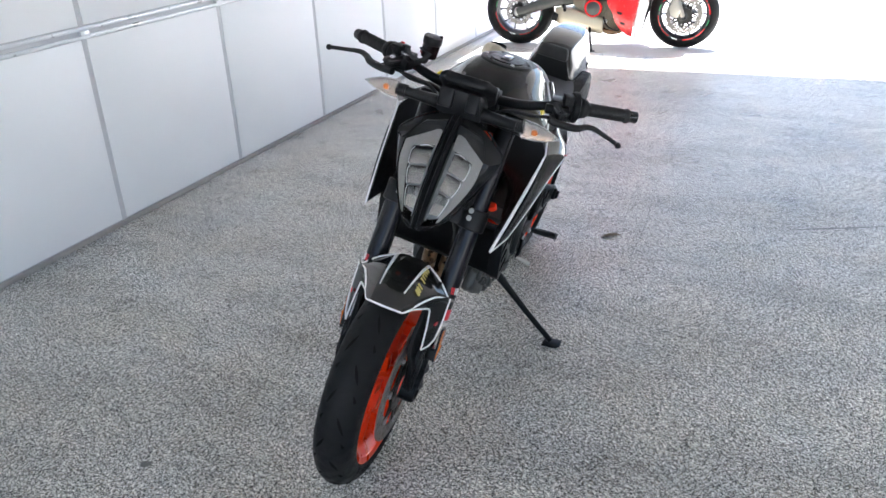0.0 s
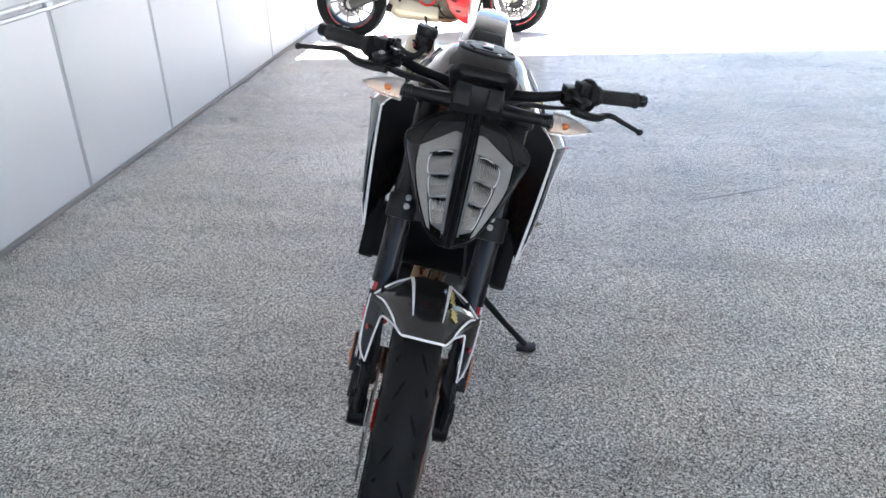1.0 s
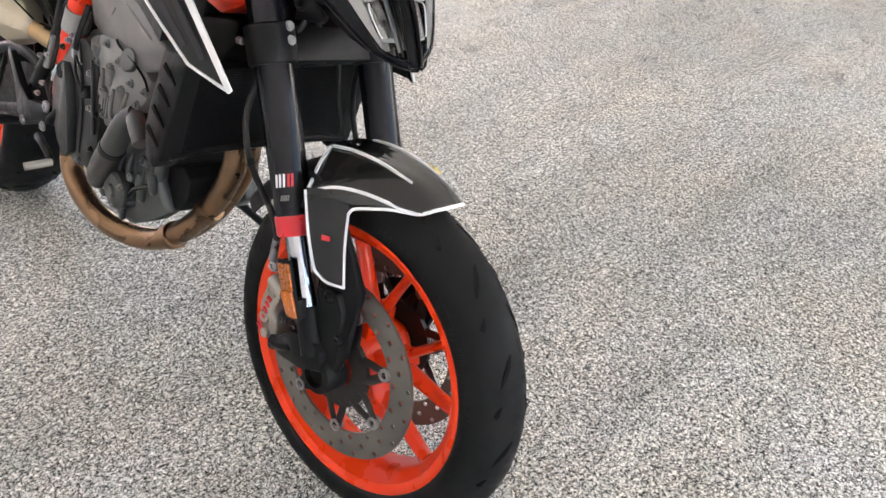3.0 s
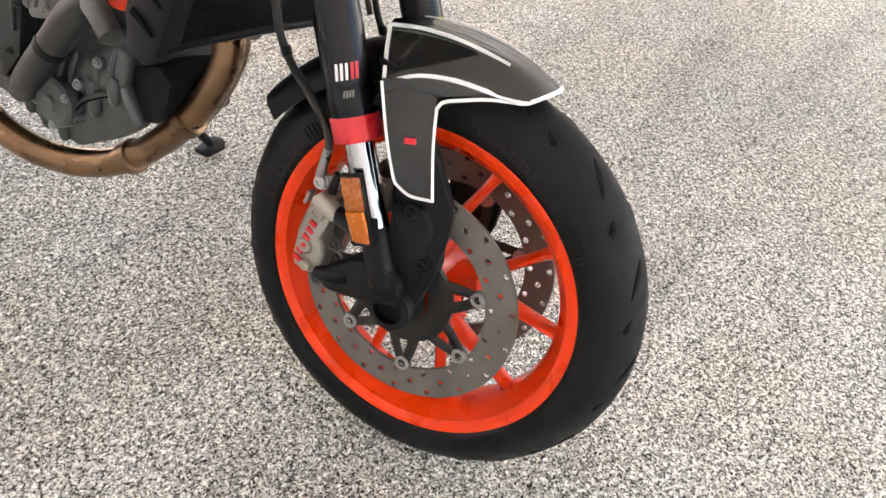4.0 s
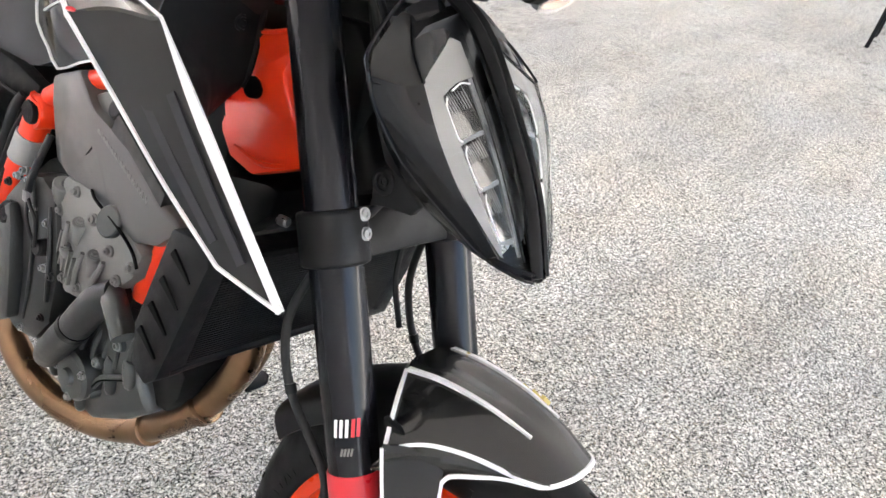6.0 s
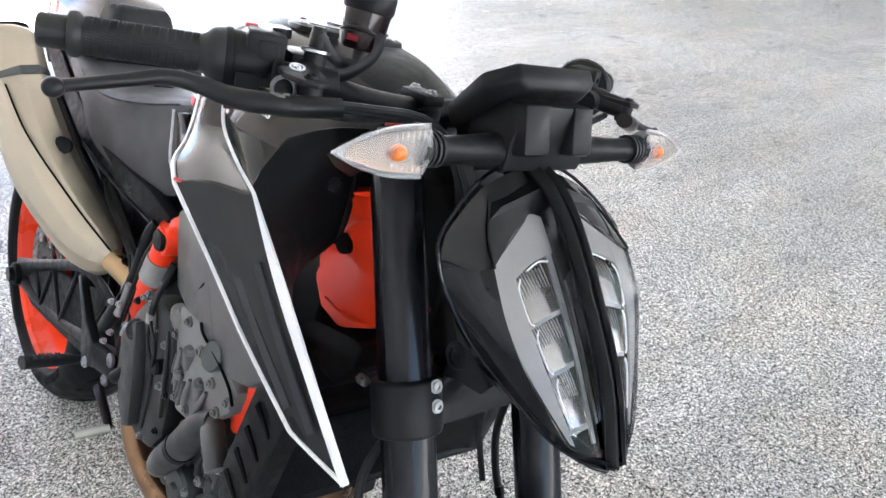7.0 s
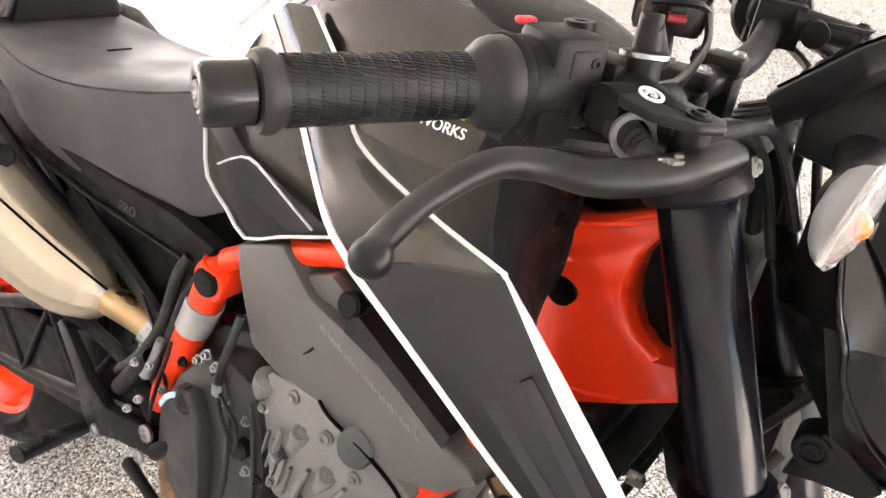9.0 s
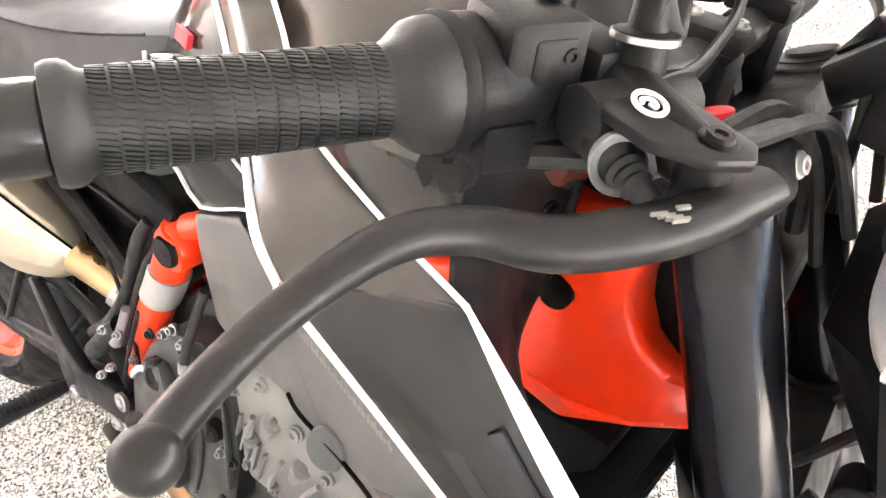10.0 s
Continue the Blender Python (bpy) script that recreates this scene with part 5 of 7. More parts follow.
        top_part("piston_boot", M().lathe([(-0.012, 0.0086), (0.000, 0.0086), (0.003, 0.0066), (0.005, 0.0078), (0.007, 0.0060), (0.009, 0.0070), (0.011, 0.0054), (0.013, 0.0064), (0.015, 0.0050), (0.024, 0.0048), (0.024, 0)], (-0.2455, 2.190, 1.0590), (-0.45, -0.86, -0.15), 20), M_GRIP, "ribbed black piston boot", mc)
        top_part("filler_stub", M().lathe([(0, 0.0105), (0.010, 0.0105), (0.011, 0.013), (0.014, 0.013), (0.015, 0.008), (0.034, 0.0065), (0.035, 0)], (-0.208, 2.206, 1.080), (0.1, 0.1, 1), 18), M_SATIN, "black hose stub with a pale collar", mc)
        top_part("stub_collar", M().lathe([(0.011, 0.009), (0.011, 0.0138), (0.0135, 0.0138), (0.0135, 0.009)], (-0.208, 2.206, 1.080), (0.1, 0.1, 1), 20, True), M_BOLT, parent=mc)
        top_part("bleed_screw", M().lathe([(0, 0.006), (0.016, 0.006), (0.018, 0.009), (0.026, 0.009), (0.026, 0.004), (0.022, 0)], (-0.224, 2.238, 1.078), (0, 0.1, 1), 16), M_SATIN, parent=mc)
    # bar risers
    m = M().box((s * 0.045, 2.232, 1.018), (0.032, 0.040, 0.046)).box((s * 0.045, 2.232, 1.050), (0.030, 0.044, 0.014))
    rise = top_part("bar_riser", m, M_SATIN, "black handlebar riser clamp", bevel=0.004)
    for dy in (-0.014, 0.014):
        top_part("bolt", bolt(M(), (s * 0.045, 2.232 + dy, 1.057), (0, 0, 1), 0.005), M_BOLT, parent=rise)

# brake fluid reservoir
R0 = (-0.150, 2.219, 1.096)
res = top_part("fluid_reservoir", M().lathe([(0, 0.006), (0, 0.0195), (0.004, 0.0215), (0.038, 0.0232)], R0, (0.10, 0.03, 1), 32), M_SMOKE, "smoked round brake-fluid reservoir with a black lid")
top_part("reservoir_fluid", M().lathe([(0.002, 0.0), (0.002, 0.0185), (0.014, 0.0190), (0.014, 0)], R0, (0.10, 0.03, 1), 24), M_FLUID, "dark red fluid", res)
top_part("lid", M().lathe([(0.036, 0.0235), (0.039, 0.0252), (0.052, 0.0252), (0.056, 0.0240), (0.057, 0.0200), (0.057, 0)], R0, (0.10, 0.03, 1), 32), M_SATIN, "black lid", res)
for k in range(3):
    g = 2 * math.pi * k / 3 + 0.6
    top_part("lid_lug", M().lathe([(0, 0.0045), (0.006, 0.0045), (0.007, 0.003), (0.007, 0)], (R0[0] + 0.0055 + 0.0205 * math.cos(g), R0[1] + 0.0017 + 0.0205 * math.sin(g), R0[2] + 0.052), (0.10, 0.03, 1), 10), M_SATIN, parent=res)
top_part("window_frame", M().tube([(R0[0] - 0.022, R0[1] + 0.004, R0[2] + 0.018), (R0[0] - 0.0215, R0[1] - 0.008, R0[2] + 0.021), (R0[0] - 0.012, R0[1] - 0.019, R0[2] + 0.021), (R0[0] + 0.002, R0[1] - 0.0215, R0[2] + 0.017)], [0.002, 0.0036, 0.0036, 0.002], 8, 4, squash=0.7, side=(0, 0, 1)), M_SATIN, "raised black bar on the reservoir", res)
top_part("level_window", M().tube([(R0[0] - 0.0205, R0[1] - 0.006, R0[2] + 0.012), (R0[0] - 0.0145, R0[1] - 0.0150, R0[2] + 0.012)], 0.0030, 8, 2), M_FLUID, "small dark red level window", res)
top_part("reservoir_hose", M().tube([(-0.150, 2.219, 1.098), (-0.158, 2.214, 1.082), (-0.190, 2.205, 1.090), (-0.206, 2.207, 1.108)], 0.0058, 10, 6), M_GRIP, "short black hose", res)
top_part("reservoir_arm", M().tube([(-0.142, 2.200, 1.115), (-0.152, 2.192, 1.095), (-0.180, 2.193, 1.076), (-0.21, 2.198, 1.072)], [0.008, 0.007, 0.007, 0.008], 8, 4, squash=0.35, side=(0, 1, 0.2)), M_SATIN, "black bracket arm", res)

# cables and wiring round the steering head
for i, pts in enumerate([[(-0.225, 2.185, 1.050), (-0.17, 2.165, 1.052), (-0.11, 2.150, 1.048), (-0.07, 2.140, 1.02), (-0.05, 2.12, 0.97)],
                         [(-0.235, 2.200, 1.048), (-0.17, 2.175, 1.046), (-0.11, 2.162, 1.040), (-0.06, 2.150, 1.005), (-0.04, 2.13, 0.94)],
                         [(-0.25, 2.235, 1.045), (-0.18, 2.190, 1.038), (-0.10, 2.175, 1.040), (-0.05, 2.16, 1.01), (-0.03, 2.15, 0.95)],
                         [(0.235, 2.190, 1.050), (0.17, 2.160, 1.050), (0.10, 2.145, 1.045), (0.06, 2.14, 1.01), (0.05, 2.12, 0.95)],
                         [(0.25, 2.235, 1.048), (0.17, 2.185, 1.040), (0.09, 2.165, 1.035), (0.05, 2.15, 1.0), (0.03, 2.14, 0.94)],
                         [(-0.06, 2.06, 0.87), (-0.05, 2.09, 0.80), (0.03, 2.10, 0.74), (0.055, 2.11, 0.66), (0.06, 2.09, 0.60)]]):
    top_part("control_cable", M().tube(pts, 0.0042 if i != 2 else 0.006, 8, 6), M_GRIP, "black control cable")

# fuel tank
def section(y, zt, a, b, zs, c, zm, d, zb):
    half = [(0, zt + 0.004), (a * 0.6, zt + 0.002), (a, zt - 0.004), ((a + b) / 2, (zt + zs) / 2 + 0.004), (b, zs), ((b + c) / 2 + 0.003, (zs + zm) / 2), (c, zm), ((c + d) / 2 + 0.004, (zm + zb) / 2), (d, zb)]
    pts = half + [(-x, z) for x, z in half[:0:-1]]
    return [(x, y, z) for x, z in pts]


TANK = [(2.245, 0.99, 0.045, 0.0595, 0.98, 0.076, 0.972, 0.06, 0.962), (2.262, 1.012, 0.06, 0.0799, 0.992, 0.108, 0.97, 0.08, 0.955), (2.3, 1.042, 0.07, 0.1003, 1.01, 0.15, 0.958, 0.11, 0.9), (2.38, 1.064, 0.076, 0.1105, 1.034, 0.176, 0.962, 0.115, 0.845),
        (2.465, 1.072, 0.08, 0.1139, 1.042, 0.152, 0.96, 0.106, 0.850), (2.55, 1.062, 0.075, 0.1054, 1.03, 0.124, 0.945, 0.108, 0.825), (2.62, 1.036, 0.06, 0.0884, 1.0, 0.117, 0.925, 0.108, 0.800), (2.685, 0.975, 0.042, 0.0663, 0.945, 0.098, 0.885, 0.09, 0.79), (2.72, 0.91, 0.03, 0.0476, 0.89, 0.072, 0.85, 0.07, 0.79)]
dense = []
for col in zip(*[section(*q) for q in TANK]):
    dense.append(spline(col, 3))
tank = body("fuel_tank", M().rings([list(r) for r in zip(*dense)]), M_TANK, "smoked brown-black fuel tank with white pinstripes", angle=30)
cover = [[(x * w, y, z - 0.020 * abs(x) ** 3) for x in (-1, -0.6, 0, 0.6, 1)] for y, w, z in ((2.245, 0.060, 1.008), (2.268, 0.072, 1.030), (2.31, 0.082, 1.054), (2.375, 0.088, 1.074), (2.465, 0.092, 1.0805), (2.545, 0.084, 1.074), (2.600, 0.045, 1.052))]
body("tank_top_cover", M().patch(cover, 0.008, 4), M_SATIN, "satin black tank top cover", tank)
cap = body("fuel_cap", M().lathe([(0.0, 0.076), (0.006, 0.075), (0.009, 0.068), (0.009, 0.060), (0.006, 0.058), (0.006, 0.050), (0.010, 0.048), (0.011, 0.030), (0.011, 0)], (0, 2.460, 1.0700), (0, 0.06, 1), 44), M_SATIN, "round black fuel cap with a bolt ring")
for k in range(6):
    a = 2 * math.pi * k / 6
    body("bolt", bolt(M(), (0.064 * math.cos(a), 2.460 + 0.064 * math.sin(a), 1.0790 - 0.0038 * math.sin(a)), (0, 0, 1), 0.0045, 0.003), M_BOLT if k % 2 else M_SATIN, parent=cap)
body("cap_flap", M().prism([(2.430, 1.081), (2.490, 1.077), (2.490, 1.083), (2.430, 1.087)], -0.014, 0.014), M_GLOSS, "black key flap", cap, bevel=0.003)
for s in (-1, 1):
    inner = [(0.116, 2.537, 1.028), (0.157, 2.458, 0.992), (0.172, 2.423, 0.953), (0.197, 2.335, 0.937), (0.219, 2.248, 0.930)]
    outer = [(0.128, 2.577, 1.012), (0.172, 2.493, 0.966), (0.207, 2.435, 0.934), (0.246, 2.379, 0.921), (0.258, 2.345, 0.908)]
    mid = [tuple((np.array(p) + q) / 2 + (0.006, 0, 0.008)) for p, q in zip(inner, outer)]
    wing = body("tank_wing", M().patch([sided(inner, s), sided(mid, s), sided(outer, s)], 0.004, 4, s < 0), M_TANK, "glossy tank shoulder panel between two white lines", angle=50)
    lower = [[(0.219, 2.249, 0.931), (0.240, 2.300, 0.926), (0.258, 2.347, 0.907)],
             [(0.210, 2.186, 0.858), (0.230, 2.232, 0.852), (0.240, 2.280, 0.846)],
             [(0.198, 2.120, 0.782), (0.214, 2.160, 0.778), (0.224, 2.205, 0.782)],
             [(0.184, 2.053, 0.703), (0.195, 2.090, 0.712), (0.205, 2.128, 0.721)]]
    shroud = body("radiator_shroud", M().patch([sided(r, s) for r in lower], 0.004, 4, s > 0), M_CARBON, "long dark radiator shroud edged with white stripes", angle=50)
    lines = [(wing, inner, 0.0036, (s * 0.6, -0.2, 1)), (wing, outer, 0.0050, (s, 0.0, 0.5)),
             (shroud, [r[0] for r in lower], [0.0015, 0.0105, 0.0095, 0.0085], (s, -0.42, 0.1)),
             (shroud, [r[2] for r in lower], 0.0044, (s, 0.2, 0.1)), (shroud, [lower[3][2], lower[3][1], lower[3][0]], 0.0042, (s, 0, 0)),
             (tank, [(0.104, 2.590, 1.012), (0.098, 2.54, 1.046), (0.082, 2.50, 1.058)], 0.004, (s * 0.5, 0, 1)),
             (tank, [(0.118, 2.632, 0.99), (0.104, 2.625, 1.003), (0.080, 2.600, 1.038), (0.05, 2.585, 1.055)], 0.0042, (s * 0.4, 0.4, 1))]
    for ob, pts, w, o in lines:
        body("white_stripe", M().ribbon(sided(pts, s), w, o, 0.0022), M_WHITE, parent=ob)
    body("red_mark", M().ribbon(sided([(0.2595, 2.341, 0.9115), (0.2575, 2.334, 0.9130)], s), 0.003, (s, -0.2, 0.5), 0.003, 1), M_RED, parent=shroud)
    # pale ghost lines in the shroud's decal
    for a, b in (((0.2225, 2.215, 0.868), (0.2005, 2.10, 0.735)), ((0.2345, 2.262, 0.872), (0.209, 2.135, 0.745)), ((0.242, 2.300, 0.895), (0.226, 2.235, 0.835))):
        body("decal_line", M().ribbon(sided([a, tuple((np.array(a) + b) / 2 + (0.0022, 0, 0)), b], s), 0.010, (s, -0.25, 0.1), 0.0009), M_DECAL, parent=shroud)
    # matte inner panels that close the shroud towards the frame
    m = M().patch([sided([(0.080, 2.265, 1.000), (0.125, 2.275, 0.995), (0.160, 2.30, 0.975)], s), sided([(0.080, 2.270, 0.940), (0.130, 2.272, 0.936), (0.214, 2.262, 0.932)], s),
                   sided([(0.084, 2.270, 0.885), (0.14, 2.265, 0.885), (0.212, 2.225, 0.892)], s), sided([(0.092, 2.272, 0.858), (0.15, 2.246, 0.848), (0.204, 2.182, 0.845)], s), sided([(0.135, 2.295, 0.79), (0.16, 2.248, 0.785), (0.194, 2.130, 0.785)], s), sided([(0.150, 2.245, 0.715), (0.165, 2.19, 0.712), (0.182, 2.062, 0.706)], s)], 0.004, 3, s > 0)
    inner_panel = body("inner_panel", m, M_MATTE, "matte black inner shroud panel")
    body("bolt", bolt(M(), (s * 0.106, 2.270, 0.931), (s * 0.3, -1, 0.1), 0.007, 0.004), M_SATIN, parent=inner_panel)
    m = M().tube(sided([(0.080, 2.270, 0.990), (0.080, 2.270, 0.94), (0.084, 2.270, 0.885), (0.092, 2.272, 0.860)], s), 0.004, 8, 4)
    body("panel_lip", m, M_MATTE, parent=inner_panel)
    # knee panel
    knee = body("knee_panel", M().prism([(2.597, 0.779), (2.660, 0.825), (2.668, 0.900), (2.640, 0.905), (2.606, 0.872), (2.585, 0.868), (2.500, 0.840), (2.460, 0.850), (2.462, 0.838)], s * 0.085, s * 0.124), M_GLOSS, "small glossy knee panel outlined in white", bevel=0.003)
    body("white_stripe", M().ribbon(sided([(0.125, 2.668, 0.902), (0.125, 2.665, 0.865), (0.125, 2.660, 0.826), (0.125, 2.628, 0.801), (0.125, 2.598, 0.780), (0.125, 2.548, 0.803), (0.125, 2.502, 0.822), (0.125, 2.465, 0.838)], s), 0.0028, (s, 0, 0), 0.001, 2), M_WHITE, parent=knee)
    body("white_stripe", M().ribbon(sided([(0.125, 2.644, 0.846), (0.125, 2.610, 0.866), (0.125, 2.586, 0.866), (0.125, 2.548, 0.848), (0.125, 2.506, 0.828)], s), 0.0022, (s, 0, 0), 0.001, 2), M_WHITE, parent=knee)
    # Painted stroke for the red reflection in the glossy tank side.
    body("red_mark", M().ribbon(sided([(0.114, 2.632, 0.930), (0.122, 2.606, 0.930)], s), 0.012, (s, 0.3, 0.2), 0.003, 1), M_RED, parent=tank)

# writing on the tank
def lettering(text, size, m, material, parent, label):
    curve = bpy.data.curves.new("lettering", "FONT")
    curve.body, curve.size, curve.extrude, curve.align_x = text, size, 0.0006, "CENTER"
    holder = bpy.data.objects.new("lettering", curve)
    data = bpy.data.meshes.new_from_object(holder)
    bpy.data.objects.remove(holder)
    data.transform(SHIFT @ m)
    data.materials.append(material)
    ob = new("lettering", data)
    ob.parent = parent
    return tagged(ob, label)


for s in (-1, 1):
    face = Matrix.Translation((s * 0.168, 2.352, 0.986)) @ Matrix(((0.0, -0.42 * s, 0.907 * s, 0), (s * 1.0, 0, 0, 0), (0, 0.907, 0.42, 0), (0, 0, 0, 1)))
    lettering("WORKS", 0.0118, face, M_WHITE, tank, "pale word on the tank flank")
    m = M()
    for k in range(4):
        m.ribbon([(s * 0.1635, 2.374 - 0.0115 * k, 0.9985), (s * 0.1560, 2.371 - 0.0115 * k, 1.0145)], 0.0058, (s, 0, 0.45), 0.0022, 1)
    body("yellow_lettering", m, M_LEMON, "yellow brand mark as plain bars", tank)

# frame
for s in (-1, 1):
    outline = [(2.320, 0.900), (2.300, 0.928), (2.266, 0.924), (2.238, 0.938), (2.205, 0.956), (2.190, 0.948), (2.203, 0.931), (2.211, 0.912), (2.212, 0.892), (2.208, 0.872), (2.196, 0.850), (2.177, 0.837), (2.156, 0.838), (2.136, 0.838), (2.140, 0.812), (2.180, 0.793), (2.232, 0.768), (2.270, 0.778), (2.300, 0.802), (2.320, 0.850)]
    m = M().prism(outline, s * 0.040, [s * w for w in (0.070, 0.078, 0.080, 0.076, 0.068, 0.064, 0.066, 0.074, 0.080, 0.078, 0.074, 0.068, 0.062, 0.062, 0.074, 0.086, 0.092, 0.096, 0.090, 0.076)])
    side_frame = body("frame", m, M_FRAME, "orange frame casting at the steering head", bevel=0.007)
    # Dark disc set on the casting, painting the shade inside its hole.
    body("frame_hole", M().lathe([(-0.012, 0.0125), (0.0015, 0.0125), (0.0018, 0.0115), (0.0005, 0)], (s * 0.084, 2.262, 0.863), (s, -0.1, 0.1), 20), M_GROOVE, "dark disc for the shaded hole in the casting", side_frame)
    for pts in ([(0.084, 2.262, 0.925), (0.079, 2.235, 0.934), (0.070, 2.205, 0.948)], [(0.095, 2.262, 0.794), (0.090, 2.215, 0.788), (0.078, 2.165, 0.806)]):
        body("casting_rib", M().tube(sided(pts, s), [0.002] + [0.0030] * (len(pts) - 2) + [0.002], 8, 4), M_FRAME, parent=side_frame)
    body("frame_tube", M().tube(sided([(0.104, 2.288, 0.712), (0.112, 2.294, 0.684), (0.118, 2.312, 0.648), (0.116, 2.345, 0.600), (0.110, 2.365, 0.55)], s), 0.0165, 14, 5), M_FRAME, "orange frame down tube")
    body("frame_tube", M().tube(sided([(0.085, 2.30, 0.850), (0.100, 2.45, 0.815), (0.105, 2.527, 0.788), (0.105, 2.579, 0.767), (0.107, 2.642, 0.728)], s), 0.0138, 14, 5), M_FRAME, "orange upper frame tube")
    low = body("frame_tube", M().tube(sided([(0.110, 2.650, 0.722), (0.114, 2.672, 0.655), (0.116, 2.704, 0.580), (0.112, 2.735, 0.505), (0.105, 2.76, 0.44)], s), 0.0205, 14, 5), M_FRAME, "orange rear frame tube")
    body("tube_band", M().tube(sided([(0.1135, 2.6690, 0.664), (0.1145, 2.679, 0.640), (0.1152, 2.687, 0.621)], s), 0.0228, 20, 3), M_BAND, "silver band round the tube", low)
    node = body("frame_node", M().lathe([(0.09, 0.025), (0.122, 0.025), (0.126, 0.023)], (0, 2.652, 0.702), (s, 0, 0), 24), M_FRAME, "orange frame node with a black plug")
    body("frame_plug", M().lathe([(0.120, 0.0175), (0.130, 0.0175), (0.133, 0.0155), (0.133, 0)], (0, 2.652, 0.702), (s, 0, 0), 24), M_MATTE, "round black plug", node)
body("airbox", M().prism([(2.275, 0.815), (2.290, 0.745), (2.350, 0.690), (2.580, 0.670), (2.600, 0.780), (2.480, 0.835), (2.330, 0.850)], -0.086, 0.086), M_MATTE, "matte black airbox between the covers", bevel=0.010)
# Added block that keeps the gap under the frame dark.
body("dark_filler", M().prism([(2.196, 0.730), (2.190, 0.765), (2.212, 0.766), (2.300, 0.748), (2.345, 0.700), (2.235, 0.690)], -0.084, 0.084), M_MATTE, "matte black filler added between radiator and frame", bevel=0.008)
body("head_tube", M().lathe([(-0.11, 0.030), (-0.105, 0.034), (0.105, 0.034), (0.11, 0.030)], tuple(AXLE + UP * 0.645 - FORE * 0.034), UP, 28), M_SATIN, "black steering head tube")
body("head_cover", M().prism([(2.14, 0.93), (2.17, 0.965), (2.30, 0.965), (2.32, 0.80), (2.22, 0.79), (2.14, 0.80)], -0.039, 0.039), M_MATTE, "black inner cover behind the steering head", bevel=0.006)

# seat and tail
def hull(stations, sub=3):
    rings = []
    for y, zt, a, b, zs, zb in stations:
        half = [(0, zt), (b * 0.5, zt - 0.001), (b - 0.016, zt - 0.006), (b - 0.004, zt - 0.013), (b, zt - 0.024), (b + 0.001, (zt + zb) / 2), (b - 0.008, zb)]
        pts = half + [(-x, z) for x, z in half[:0:-1]]
        rings.append([(x, y, z) for x, z in pts])
    cols = [spline(c, sub) for c in zip(*rings)]
    return M().rings([list(r) for r in zip(*cols)])


seat = body("seat", hull([(2.640, 0.930, 0.050, 0.080, 0.885, 0.80), (2.70, 0.914, 0.070, 0.106, 0.860, 0.755), (2.80, 0.886, 0.088, 0.120, 0.832, 0.742), (2.92, 0.862, 0.095, 0.127, 0.822, 0.738),
                          (3.02, 0.857, 0.094, 0.127, 0.832, 0.755), (3.10, 0.866, 0.088, 0.118, 0.848, 0.79), (3.20, 0.876, 0.078, 0.104, 0.860, 0.82)]), M_SEAT, "dark grey vinyl rider's seat", angle=40)
body("seat_slot", M().prism([(3.000, 0.8545), (3.004, 0.8545), (3.004, 0.8582), (3.000, 0.8580)], -0.018, 0.018), M_GROOVE, "small slit in the seat", seat)
body("seat_seam", M().tube([(-0.103, 2.70, 0.902), (-0.117, 2.80, 0.874), (-0.124, 2.92, 0.850), (-0.124, 3.02, 0.845), (-0.115, 3.10, 0.854)], 0.0016, 6, 4), M_GRIP, parent=seat)
def cowl_ring(y, b, zb, w, zw, t, zt):
    half = [(0.012, zt + 0.003), (t, zt), (w, zw), (b, zb)]
    return [(x, y, z) for x, z in half] + [(-x, y, z) for x, z in half[::-1]]


hump = body("seat_cowl", M().rings([cowl_ring(3.128, 0.092, 0.872, 0.074, 0.905, 0.058, 0.935), cowl_ring(3.148, 0.096, 0.868, 0.078, 0.915, 0.056, 0.972), cowl_ring(3.190, 0.102, 0.862, 0.086, 0.925, 0.056, 0.984), cowl_ring(3.30, 0.108, 0.852, 0.094, 0.935, 0.060, 0.998),
                                    cowl_ring(3.42, 0.096, 0.852, 0.084, 0.935, 0.050, 0.996), cowl_ring(3.50, 0.070, 0.865, 0.062, 0.935, 0.036, 0.985), cowl_ring(3.535, 0.045, 0.89, 0.042, 0.935, 0.025, 0.970)]), M_TANK, "glossy smoked single-seat cowl with a padded front", bevel=0.005, angle=14)
body("cowl_pad", M().rings([[(-0.060, 3.150, 0.934), (0.060, 3.150, 0.934), (0.050, 3.150, 0.978), (-0.050, 3.150, 0.978)], [(-0.060, 3.107, 0.934), (0.060, 3.107, 0.934), (0.050, 3.123, 0.976), (-0.050, 3.123, 0.976)]]), M_GRIP, "dark padded back rest", hump, bevel=0.010)
body("cowl_front", M().rings([[(-0.082, 3.135, 0.868), (0.082, 3.135, 0.868), (0.060, 3.139, 0.936), (-0.060, 3.139, 0.936)], [(-0.080, 3.121, 0.868), (0.080, 3.121, 0.868), (0.058, 3.125, 0.935), (-0.058, 3.125, 0.935)]]), M_MATTE, "matte black front of the cowl", hump, bevel=0.003)
